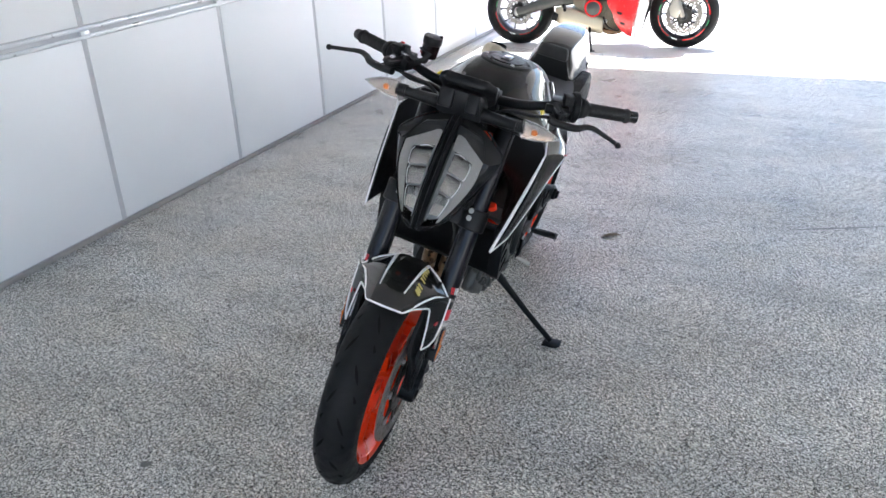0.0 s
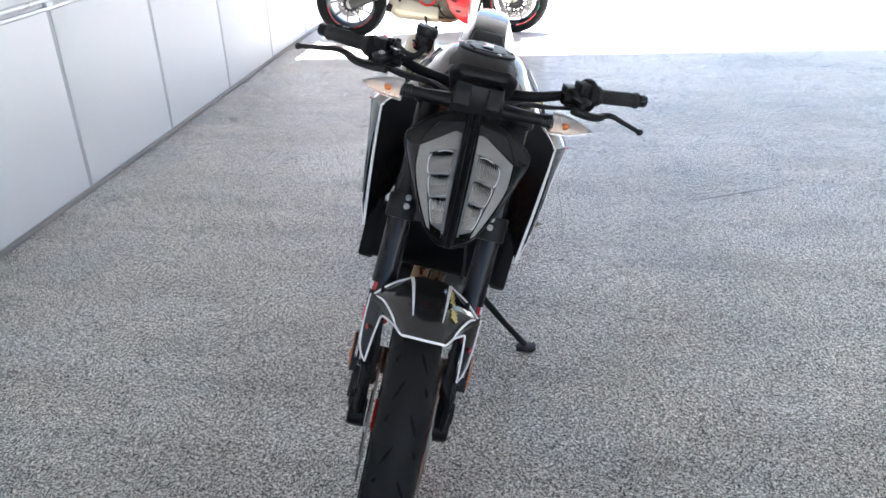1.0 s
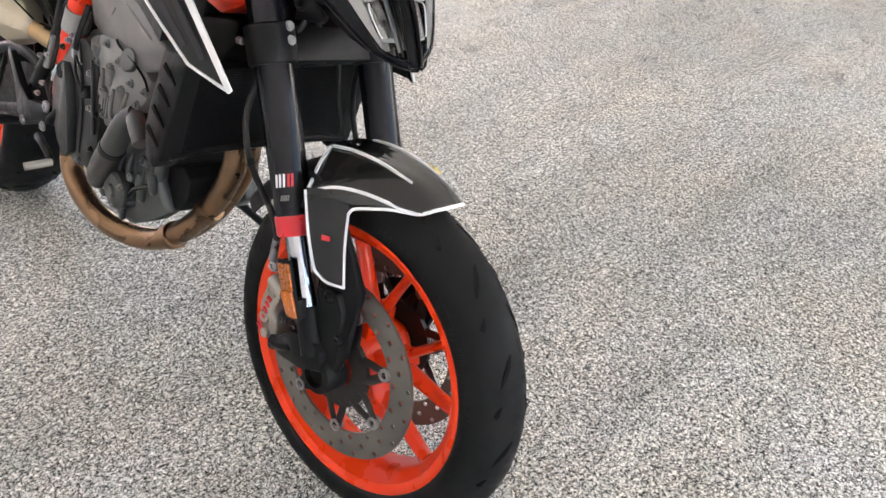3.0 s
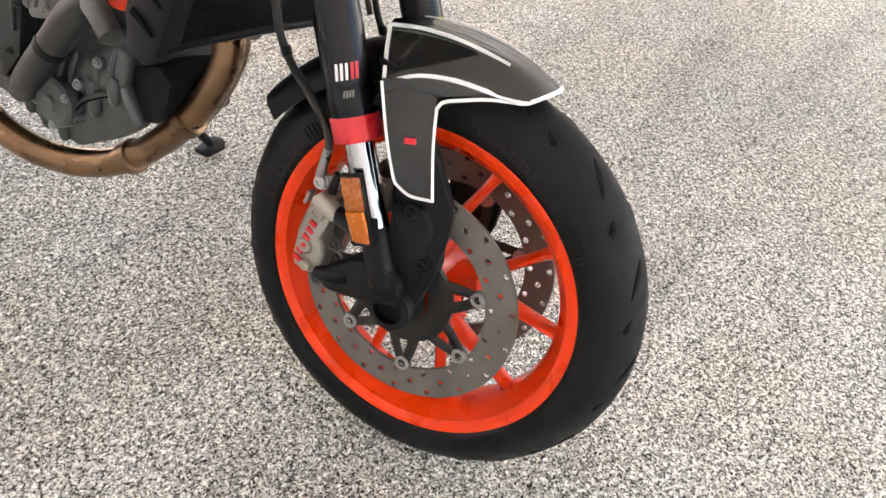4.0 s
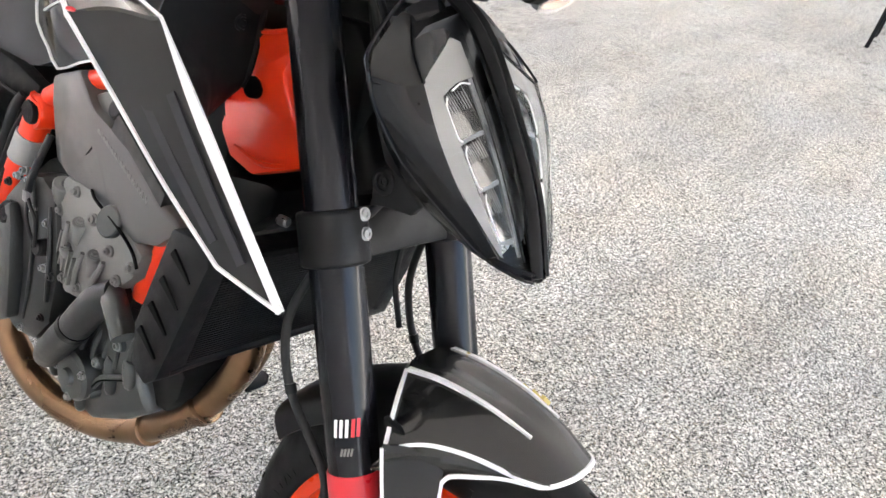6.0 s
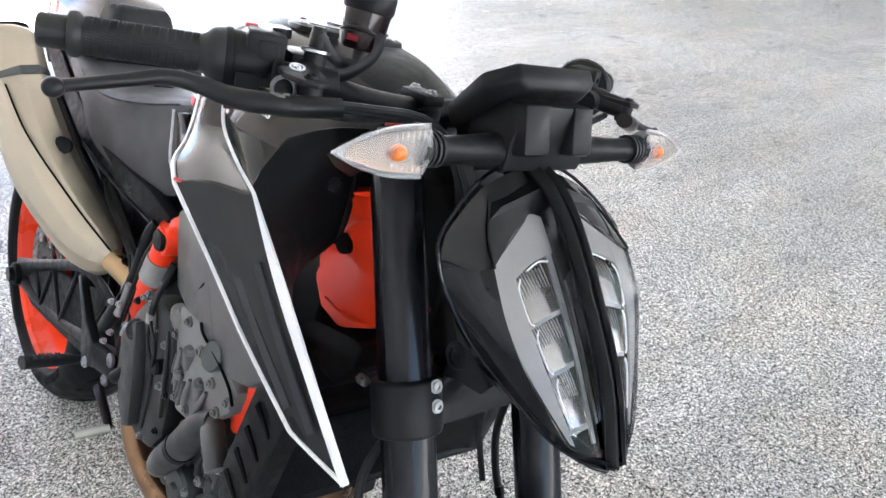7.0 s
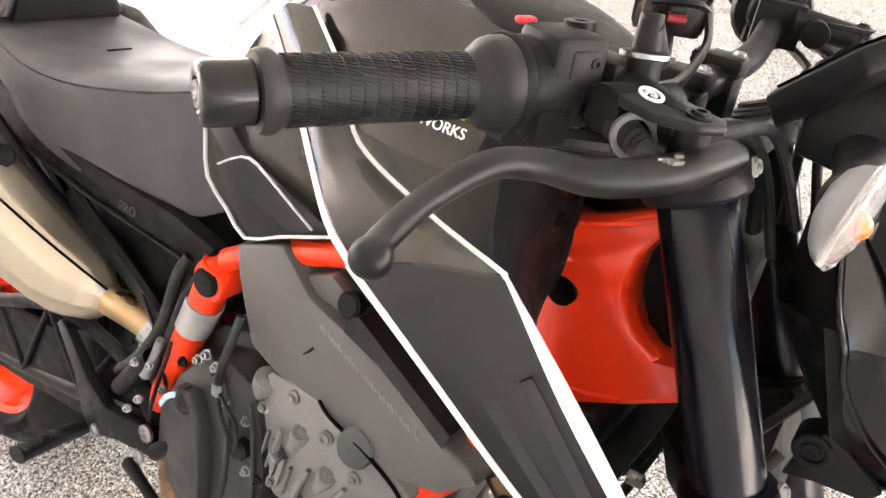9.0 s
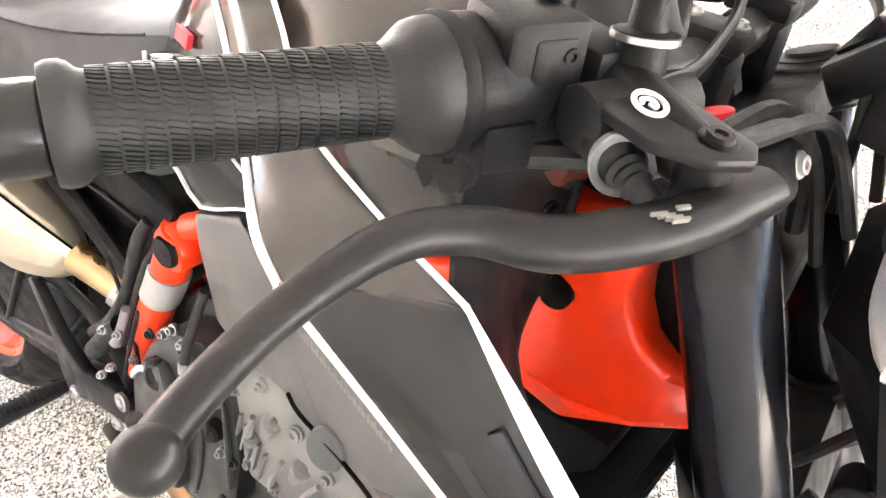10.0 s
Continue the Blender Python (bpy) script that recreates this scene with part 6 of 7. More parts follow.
for s in (-1, 1):
    beam = [(2.655, 0.738), (2.672, 0.704), (2.720, 0.702), (2.780, 0.708), (2.897, 0.714), (3.080, 0.730), (3.200, 0.765), (3.330, 0.815), (3.44, 0.855), (3.40, 0.880), (3.17, 0.815), (2.97, 0.768), (2.835, 0.758), (2.727, 0.754)]
    panel = body("tail_panel", M().prism(beam, s * 0.096, [s * w for w in (0.116, 0.118, 0.121, 0.123, 0.124, 0.122, 0.116, 0.104, 0.085, 0.085, 0.112, 0.122, 0.123, 0.120)]), M_MATTE, "matte black tail side panel with faint embossed letters", bevel=0.005)
    if s > 0:
        side = M().prism([(3.00, 0.745), (3.22, 0.700), (3.38, 0.715), (3.41, 0.80), (3.32, 0.872), (3.16, 0.870), (3.05, 0.825)], 0.095, [0.122, 0.146, 0.140, 0.132, 0.134, 0.146, 0.138])
        body("side_cover", side, M_MATTE, "matte black cover under the seat cowl", bevel=0.018)
    body("beam_edge", M().tube(sided([(0.122, 2.70, 0.708), (0.1245, 2.79, 0.713), (0.1255, 2.90, 0.719), (0.123, 3.08, 0.736)], s), 0.003, 8, 3), M_SATIN, parent=panel)
    face = Matrix.Translation((s * 0.1262, 2.800, 0.726)) @ Matrix(((0, -0.10 * s, s, 0), (s, 0, 0, 0), (0, 1, 0.1, 0), (0, 0, 0, 1)))
    lettering("PRO", 0.017, face, M_CASE, panel, "faint embossed grey word")
    stay = M().tube(sided([(0.098, 2.960, 0.690), (0.098, 2.936, 0.665), (0.098, 2.873, 0.635), (0.098, 2.771, 0.580), (0.10, 2.735, 0.540)], s), [0.016, 0.018, 0.017, 0.015, 0.012], 8, 4, squash=0.6, side=(1, 0, 0))
    stay.tube(sided([(0.085, 3.12, 0.74), (0.080, 3.02, 0.66), (0.078, 2.95, 0.56), (0.085, 2.92, 0.46)], s), 0.010, 8, 4)
    body("sub_frame", stay, M_SATIN, "black sub-frame strut")
body("under_seat_box", M().prism([(2.66, 0.78), (2.70, 0.62), (2.80, 0.50), (2.95, 0.56), (3.06, 0.66), (3.30, 0.79), (3.42, 0.86), (3.10, 0.86), (2.80, 0.79)], -0.075, 0.075), M_MATTE, "black under-seat tray", bevel=0.008)
body("shock_absorber", M().tube([(0.02, 2.86, 0.36), (0.02, 2.80, 0.48), (0.02, 2.72, 0.60)], 0.028, 14, 3), M_SATIN)
coil = M().tube([(0.02 + 0.036 * math.cos(k * 0.8), 2.865 - 0.0028 * k + 0.0, 0.37 + 0.0045 * k + 0.036 * math.sin(k * 0.8) * 0.5) for k in range(48)], 0.006, 8, 2)
body("shock_spring", coil, M_FRAME, "orange coil spring")

# airbox covers and engine
for s in (-1, 1):
    cover = [(2.612, 0.766), (2.602, 0.772), (2.544, 0.796), (2.522, 0.780), (2.496, 0.758), (2.444, 0.750), (2.396, 0.741), (2.345, 0.722), (2.305, 0.706), (2.275, 0.700), (2.262, 0.690), (2.300, 0.655), (2.345, 0.640), (2.406, 0.650), (2.461, 0.656), (2.530, 0.652), (2.575, 0.660), (2.604, 0.731)]
    air = body("airbox_cover", M().prism(cover, s * 0.090, [s * w for w in (0.124, 0.125, 0.126, 0.128, 0.130, 0.135, 0.140, 0.146, 0.150, 0.151, 0.152, 0.152, 0.152, 0.148, 0.144, 0.136, 0.129, 0.126)]), M_COVER, "matte grey airbox side cover with an embossed line of script", bevel=0.006)
    script = M()
    for k in range(52):
        u = k / 51
        y, z, x = 2.474 - 0.144 * u, 0.735 - 0.038 * u, 0.1328 + 0.0172 * u
        h = 0.0042 + 0.0016 * ((k * 7) % 3)
        if k % 9 != 4:
            script.ribbon([(s * (x + 0.0004), y + 0.0012 * (k % 2), z), (s * x, y + h * 0.35, z + h)], 0.0019, (s, 0.05, 0.35), 0.0003, 1)
    tagged(body("embossed_script", script, M_SCRIPT, "illegible raised script", air), kind="stuff")
    body("cover_slot", M().ribbon(sided([(0.1365, 2.494, 0.691), (0.1370, 2.476, 0.714)], s), 0.0032, (s, 0, 0), 0.001, 1), M_GROOVE, parent=air)
    body("round_knob", M().lathe([(0, 0.014), (0.010, 0.014), (0.013, 0.011), (0.013, 0)], (s * 0.120, 2.446, 0.772), (s, 0, 0.3), 20), M_SATIN, "ribbed black knob", air)
    body("inner_cover", M().prism([(2.515, 0.772), (2.482, 0.788), (2.458, 0.775), (2.456, 0.744), (2.491, 0.735)], s * 0.090, s * 0.118), M_COVER, "grey inner airbox wall", air, bevel=0.004)
    strip = M().prism([(2.446, 0.762), (2.425, 0.775), (2.30, 0.722), (2.305, 0.704), (2.345, 0.720), (2.396, 0.739), (2.444, 0.748)], s * 0.10, [s * w for w in (0.130, 0.138, 0.150, 0.150, 0.145, 0.139, 0.134)])
    body("mesh_strip", strip, M_MESH, "black intake mesh strip", air)

core = body("engine", M().prism([(2.310, 0.62), (2.33, 0.69), (2.55, 0.66), (2.66, 0.63), (2.73, 0.56), (2.745, 0.42), (2.68, 0.32), (2.58, 0.312), (2.46, 0.322), (2.385, 0.385), (2.350, 0.50)], -0.095, 0.095), M_CASE, "grey and black twin-cylinder engine with cast covers and bolts", bevel=0.012)
for s in (-1, 1):
    head = body("cylinder_head_cover", M().prism([(2.552, 0.632), (2.530, 0.655), (2.464, 0.664), (2.401, 0.657), (2.345, 0.640), (2.326, 0.630), (2.342, 0.59), (2.404, 0.532), (2.45, 0.50), (2.522, 0.482), (2.540, 0.55)], s * 0.09, [s * w for w in (0.134, 0.140, 0.146, 0.150, 0.152, 0.150, 0.150, 0.146, 0.140, 0.134, 0.132)]), M_ENGINE, "grey cast cylinder head side with bosses", parent=core, bevel=0.008)
    for y, z, r, x, size in ((2.538, 0.640, 0.0150, 0.134, 0.050), (2.474, 0.612, 0.0105, 0.144, 0.044), (2.431, 0.584, 0.0105, 0.145, 0.044), (2.508, 0.560, 0.0085, 0.140, 0.030)):
        along = np.array((s * 0.22, -0.42, 0.88)) / np.linalg.norm((0.22, 0.42, 0.88))
        base = np.array((s * x, y, z)) - along * size
        boss = body("casting_boss", M().lathe([(0, r * 0.72), (size * 0.45, r * 0.80), (size * 0.62, r * 0.98), (size - 0.0015, r), (size, r - 0.0015), (size, 0)], base, along, 20), M_ENGINE, parent=core)
        body("bolt", bolt(M(), tuple(base + along * size), tuple(along), 0.0050, 0.004), M_ENGINE, parent=core)
    for y, z, x in ((2.540, 0.600, 0.134), (2.520, 0.505, 0.133), (2.470, 0.515, 0.139), (2.425, 0.540, 0.144), (2.372, 0.575, 0.149), (2.345, 0.606, 0.150), (2.490, 0.648, 0.144), (2.395, 0.606, 0.149)):
        body("bolt", M().lathe([(-0.004, 0.0080), (0.002, 0.0080), (0.003, 0.0068), (0.003, 0.0050), (0.007, 0.0046), (0.007, 0.0024), (0.004, 0)], (s * x, y, z), (s, -0.1, 0.1), 14), M_ENGINE, parent=core)
    for k in range(5):
        y, z = 2.528 - 0.010 * k, 0.575 - 0.006 * k
        body("casting_rib", M().ribbon(sided([(0.1352 + 0.0010 * k, y, z), (0.1345 + 0.0010 * k, y + 0.010, z - 0.045)], s), 0.0030, (s, 0, 0.1), 0.0035, 1), M_ENGINE, parent=core)
    body("bolt", bolt(M(), (s * 0.151, 2.436, 0.632), (s, -0.1, 0.2), 0.0065, 0.004), M_ENGINE, parent=core)
    body("gasket_line", M().tube(sided([(0.1445, 2.455, 0.664), (0.151, 2.433, 0.660), (0.1525, 2.385, 0.649), (0.153, 2.345, 0.632), (0.152, 2.330, 0.612)], s), 0.0022, 8, 4), M_GROOVE, parent=core)
    for pts in ([(0.146, 2.500, 0.600), (0.142, 2.512, 0.560), (0.136, 2.520, 0.520)], [(0.148, 2.455, 0.575), (0.146, 2.470, 0.540), (0.140, 2.480, 0.505)], [(0.149, 2.405, 0.585), (0.147, 2.425, 0.548), (0.142, 2.440, 0.515)]):
        body("casting_rib", M().tube(sided(pts, s), [0.003, 0.0045, 0.003], 8, 3), M_ENGINE, parent=core)
    body("round_plug", M().lathe([(-0.004, 0.021), (0.003, 0.021), (0.005, 0.019), (0.005, 0.0), ], (s * 0.151, 2.397, 0.646), (s, -0.1, 0.3), 24), M_CASE, "round dark plug", core)
    clutch = body("clutch_cover", M().prism([(2.715, 0.47), (2.706, 0.52), (2.685, 0.565), (2.640, 0.615), (2.590, 0.632), (2.552, 0.622), (2.535, 0.57), (2.525, 0.50), (2.535, 0.42), (2.570, 0.375), (2.63, 0.360), (2.685, 0.385), (2.71, 0.42)], s * 0.09, s * 0.142), M_CLUTCH, "dark cast clutch cover", parent=core, bevel=0.014)
    bulge = [(2.712, 0.450), (2.704, 0.512), (2.676, 0.556), (2.640, 0.572), (2.622, 0.545), (2.612, 0.470), (2.616, 0.395), (2.650, 0.372), (2.690, 0.395)]
    body("cover_boss", M().prism(bulge, s * 0.13, [s * w for w in (0.148, 0.150, 0.152, 0.156, 0.162, 0.164, 0.160, 0.154, 0.149)]), M_CLUTCH, "raised step of the clutch cover", core, bevel=0.006)
    for pts in ([(0.143, 2.600, 0.620), (0.1445, 2.585, 0.560), (0.1445, 2.588, 0.470), (0.143, 2.600, 0.400)], [(0.143, 2.552, 0.600), (0.1445, 2.542, 0.540), (0.1445, 2.538, 0.460)]):
        body("casting_rib", M().tube(sided(pts, s), [0.002, 0.0035, 0.0035, 0.002][:len(pts)], 8, 4), M_CLUTCH, parent=core)
    for k in range(9):
        a = 2 * math.pi * k / 9 + 0.3
        body("bolt", bolt(M(), (s * 0.143, 2.622 + 0.088 * math.cos(a), 0.495 + 0.115 * math.sin(a)), (s, 0, 0), 0.0048, 0.005), M_CLUTCH if k % 3 else M_BOLT, parent=core)
    sump = body("sump", M().prism([(2.62, 0.335), (2.596, 0.345), (2.527, 0.320), (2.481, 0.314), (2.442, 0.307), (2.426, 0.316), (2.372, 0.345), (2.335, 0.375), (2.345, 0.395), (2.368, 0.43), (2.375, 0.50), (2.43, 0.50), (2.52, 0.46), (2.61, 0.40)], s * 0.07, [s * w for w in (0.112, 0.116, 0.118, 0.118, 0.116, 0.116, 0.108, 0.098, 0.098, 0.104, 0.106, 0.112, 0.118, 0.116)]), M_CASE, "dark ribbed sump casting", parent=core, bevel=0.008)
    for y, z, x in ((2.432, 0.412, 0.124), (2.523, 0.358, 0.126), (2.442, 0.357, 0.126), (2.486, 0.350, 0.127), (2.565, 0.368, 0.124), (2.600, 0.385, 0.122), (2.400, 0.455, 0.116)):
        body("casting_boss", M().tube([(s * 0.095, y, z), (s * (x - 0.004), y, z), (s * x, y, z)], [0.0125, 0.0110, 0.0095], 14, 1), M_CASE, parent=core)
        body("bolt", bolt(M(), (s * x, y, z), (s, 0, 0), 0.0062, 0.005), M_BOLT, parent=core)
    for y0, z0, y1, z1, x in ((2.415, 0.424, 2.410, 0.372, 0.112), (2.376, 0.441, 2.372, 0.402, 0.110), (2.510, 0.350, 2.506, 0.318, 0.118), (2.470, 0.345, 2.466, 0.312, 0.119), (2.545, 0.362, 2.541, 0.330, 0.119)):
        body("casting_lug", M().tube([(s * x, y0, z0), (s * (x + 0.001), y0, z0 - 0.006), (s * x, y1, z1 + 0.006), (s * (x - 0.002), y1, z1)], [0.0065, 0.0092, 0.0085, 0.006], 12, 2), M_CASE, parent=core)
    flange = [(0.119, 2.612, 0.382), (0.122, 2.565, 0.374), (0.123, 2.523, 0.366), (0.124, 2.486, 0.358), (0.123, 2.442, 0.366), (0.121, 2.420, 0.392), (0.116, 2.392, 0.408), (0.112, 2.372, 0.418)]
    body("case_flange", M().tube(sided(flange, s), 0.0052, 8, 4), M_CASE, parent=core)
    body("gasket_line", M().tube(sided([(x + 0.0040, y, z - 0.003) for x, y, z in flange], s), 0.0016, 6, 4), M_GROOVE, parent=core)
    for k in range(6):
        y = 2.372 + 0.024 * k
        body("casting_rib", M().tube([(s * 0.094, y, 0.500 - 0.006 * k), (s * (0.108 + 0.003 * k), y + 0.006, 0.465 - 0.010 * k), (s * (0.110 + 0.002 * k), y + 0.010, 0.425 - 0.010 * k)], 0.0045, 8, 3), M_CASE, parent=core)
    filt = body("oil_filter_cover", M().lathe([(0.10, 0.040), (0.134, 0.038), (0.139, 0.033), (0.140, 0.014), (0.146, 0.012), (0.146, 0)], (0, 2.470, 0.372), (s, 0, 0), 28), M_CASE, "dark round oil filter cover", core)
    for k in range(3):
        a = 2 * math.pi * k / 3 + 0.5
        body("bolt", bolt(M(), (s * 0.138, 2.470 + 0.034 * math.cos(a), 0.372 + 0.034 * math.sin(a)), (s, 0, 0), 0.005, 0.005), M_BOLT, parent=filt)
    body("pump_housing", M().prism([(2.440, 0.400), (2.425, 0.392), (2.382, 0.405), (2.360, 0.435), (2.358, 0.478), (2.385, 0.490), (2.425, 0.462)], s * 0.085, [s * w for w in (0.118, 0.118, 0.110, 0.104, 0.104, 0.108, 0.116)]), M_CASE, "dark cast pump housing", parent=core, bevel=0.006)
    body("pump_pipe", M().tube(sided([(0.098, 2.420, 0.488), (0.106, 2.380, 0.500), (0.104, 2.335, 0.506), (0.090, 2.300, 0.510)], s), [0.014, 0.016, 0.016, 0.015], 14, 4), M_CASE, "dark pump pipe", core)
    hose = body("coolant_hose", M().tube(sided([(0.130, 2.545, 0.365), (0.146, 2.500, 0.41), (0.150, 2.449, 0.470), (0.150, 2.405, 0.528), (0.144, 2.372, 0.556)], s), [0.021, 0.0225, 0.023, 0.0225, 0.021], 18, 5), M_CLUTCH, "thick dark coolant hose")
    body("hose_clip", M().lathe([(-0.006, 0.0228), (-0.006, 0.0244), (0.006, 0.0244), (0.006, 0.0228)], (s * 0.150, 2.452, 0.466), (0, -0.6, 0.75), 24, True), M_SATIN, parent=hose)
    body("hose_neck", M().tube(sided([(0.148, 2.378, 0.552), (0.160, 2.345, 0.545), (0.165, 2.318, 0.525)], s), 0.016, 14, 4), M_CASE, "dark metal hose neck", hose)
    for pts in ([(0.135, 2.70, 0.60), (0.142, 2.715, 0.54), (0.138, 2.74, 0.47), (0.125, 2.76, 0.40)], [(0.12, 2.78, 0.62), (0.13, 2.73, 0.57), (0.14, 2.70, 0.50)]):
        body("engine_cable", M().tube(sided(pts, s), 0.0026, 8, 5), M_GRIP, "thin black cable")

for pts, r in (([(0.120, 2.690, 0.715), (0.128, 2.701, 0.688), (0.132, 2.725, 0.610), (0.130, 2.775, 0.535), (0.128, 2.821, 0.487)], 0.0075), ([(0.118, 2.675, 0.700), (0.130, 2.690, 0.660), (0.134, 2.715, 0.590), (0.138, 2.735, 0.530)], 0.0045),
               ([(0.120, 2.700, 0.690), (0.126, 2.720, 0.640), (0.122, 2.735, 0.580)], 0.004), ([(0.130, 2.590, 0.690), (0.142, 2.592, 0.655), (0.150, 2.595, 0.625), (0.152, 2.596, 0.606)], 0.0052),
               ([(0.153, 2.592, 0.596), (0.158, 2.574, 0.590), (0.160, 2.556, 0.578), (0.158, 2.557, 0.540)], 0.0026), ([(0.153, 2.594, 0.592), (0.160, 2.580, 0.575), (0.162, 2.566, 0.560), (0.158, 2.560, 0.545)], 0.0026)):
    body("wiring", M().tube(sided(pts, -1), r, 10, 5), M_GRIP, "black hose and wiring beside the frame")
fitting = body("brake_cylinder", M().tube(sided([(0.138, 2.735, 0.560), (0.140, 2.765, 0.520), (0.140, 2.80, 0.478)], -1), [0.012, 0.014, 0.012], 14, 3), M_SATIN, "black rear brake cylinder with bright fittings")
for y, z, x in ((2.767, 0.468, 0.152), (2.743, 0.497, 0.152), (2.748, 0.552, 0.153), (2.722, 0.560, 0.150)):
    body("fitting_bolt", bolt(M(), (-x, y, z), (-1, -0.3, 0.4), 0.0042, 0.006), M_BOLT, "bright fitting", fitting)
body("push_rod", M().tube(sided([(0.142, 2.742, 0.532), (0.143, 2.728, 0.560), (0.143, 2.712, 0.600)], -1), [0.0085, 0.0055, 0.0048], 12, 3), M_SHELL, "grey metal push rod", fitting)
body("pivot_bolt", M().lathe([(0, 0.012), (0.005, 0.012), (0.006, 0.010), (0.006, 0.006), (0.003, 0.005), (0.003, 0)], (-0.150, 2.727, 0.452), (-1, 0, 0.1), 20), M_BOLT, "bright pivot bolt", fitting)
plug = body("cable_connector", M().box((-0.154, 2.596, 0.600), (0.008, 0.010, 0.016), (0, 0, 0)), M_SHELL, "small grey cable connector", core, bevel=0.0015)
for y, z, x in ((2.640, 0.612, 0.143), (2.628, 0.624, 0.141), (2.609, 0.618, 0.143), (2.592, 0.581, 0.144), (2.549, 0.508, 0.145)):
    body("bolt", bolt(M(), (-x, y, z), (-1, -0.1, 0.2), 0.0048, 0.008), M_BOLT, parent=core)
body("speed_sensor", M().lathe([(0, 0.013), (0.012, 0.012), (0.015, 0.009), (0.015, 0)], (-0.143, 2.557, 0.537), (-1, -0.1, 0.1), 18), M_SATIN, "round black sensor", core)
body("sticker", M().ribbon([(-0.1535, 2.698, 0.518), (-0.1555, 2.680, 0.542), (-0.158, 2.662, 0.556)], 0.007, (-1, 0.2, 0.25), 0.0008, 3), M_STICKER, "pale blue sticker", core)
body("cap_well", M().lathe([(0.016, 0.013), (0.0215, 0.013), (0.0215, 0.009), (0.018, 0.0085), (0.018, 0)], (-0.138, 2.650, 0.548), (-1, -0.1, 0.35), 18), M_GRIP, parent=core)
body("filler_cap", M().lathe([(0, 0.021), (0.008, 0.021), (0.010, 0.0175), (0.018, 0.0170), (0.020, 0.014), (0.020, 0)], (-0.138, 2.650, 0.548), (-1, -0.1, 0.35), 18), M_SATIN, "ribbed black oil filler cap")

body("oil_cooler", M().prism([(2.385, 0.450), (2.318, 0.474), (2.292, 0.456), (2.298, 0.418), (2.320, 0.383), (2.380, 0.371)], -0.085, 0.030), M_MATTE, "matte black oil cooler block behind the header pipes", bevel=0.006)

# radiator with its mesh guard
RADT, RADB = (2.163, 0.698), (2.204, 0.553)
rad = body("radiator", M().prism([(RADT[0] + 0.012, RADT[1]), (RADB[0] + 0.012, RADB[1]), (RADB[0] + 0.055, RADB[1] + 0.01), (RADT[0] + 0.055, RADT[1])], -0.165, 0.165), M_MATTE, "black radiator behind a fine mesh guard", bevel=0.003)
wires = M()
for k in range(58):
    x = -0.168 + 0.336 * k / 57
    wires.ribbon([(x, RADT[0], RADT[1]), (x, *RADB)], 0.0016, (0, -1, -0.28), 0.001, 1)
for k in range(38):
    u = k / 37
    y, z = RADT[0] + (RADB[0] - RADT[0]) * u, RADT[1] + (RADB[1] - RADT[1]) * u
    wires.ribbon([(-0.168, y - 0.0012, z), (0.168, y - 0.0012, z)], 0.0016, (0, -1, -0.28), 0.001, 1)
tagged(body("mesh_guard", wires, M_SATIN, "fine black wire mesh", rad), kind="stuff")
lip = M().tube([(-0.180, RADB[0] + 0.004, RADB[1] - 0.008), (-0.10, RADB[0] - 0.002, RADB[1]), (0.10, RADB[0] - 0.002, RADB[1]), (0.180, RADB[0] + 0.004, RADB[1] - 0.008)], 0.006, 8, 3)
body("guard_lip", lip, M_SATIN, parent=rad)
for s in (-1, 1):
    plate = [(2.236, 0.712), (2.166, 0.722), (2.160, 0.700), (2.205, 0.540), (2.225, 0.522), (2.256, 0.530), (2.268, 0.580)]
    ear = body("radiator_side", M().prism(plate, s * 0.160, [s * w for w in (0.182, 0.186, 0.190, 0.198, 0.198, 0.194, 0.190)]), M_MATTE, "matte black radiator side plate with slanted slots", rad, bevel=0.004)
    for k in range(4):
        z = 0.575 + 0.036 * k
        y = 2.243 - 0.010 * k
        # Raised dark strip that paints the shade of a slot.
        body("side_slot", M().ribbon(sided([(0.196 - 0.0022 * k, y + 0.006, z + 0.010), (0.197 - 0.0022 * k, y - 0.030, z - 0.012)], s), [0.009, 0.003], (s, 0, 0.05), 0.001, 1), M_GROOVE, parent=ear)
    body("guard_clip", M().lathe([(-0.008, 0.006), (0.004, 0.006), (0.006, 0.004), (0.006, 0)], (s * 0.105, 2.150, 0.748), (0, -1, 0.1), 12), M_BOLT, "bright guard fastener", rad)

# exhaust
pipes = [[(-0.020, 2.300, 0.60), (-0.024, 2.258, 0.560), (-0.026, 2.246, 0.510), (-0.030, 2.262, 0.455), (-0.034, 2.300, 0.392), (-0.036, 2.350, 0.336), (-0.040, 2.410, 0.284), (-0.050, 2.480, 0.246), (-0.070, 2.550, 0.233), (-0.085, 2.620, 0.238), (-0.092, 2.690, 0.262), (-0.094, 2.740, 0.310), (-0.088, 2.750, 0.400), (-0.080, 2.745, 0.525)],
         [(0.030, 2.320, 0.585), (0.026, 2.285, 0.540), (0.022, 2.276, 0.490), (0.012, 2.296, 0.425), (0.000, 2.334, 0.362), (-0.016, 2.392, 0.300), (-0.040, 2.450, 0.262)]]
header = body("exhaust_header", M().tube(pipes[0], [0.020, 0.021, 0.022, 0.022, 0.022, 0.022, 0.0235, 0.0245, 0.0245, 0.0245, 0.024, 0.023, 0.022, 0.021], 20, 5), M_PIPE, "bronze heat-tinted exhaust header pipe")
body("header_pipe", M().tube(pipes[1], 0.0205, 18, 5), M_PIPE, parent=header)
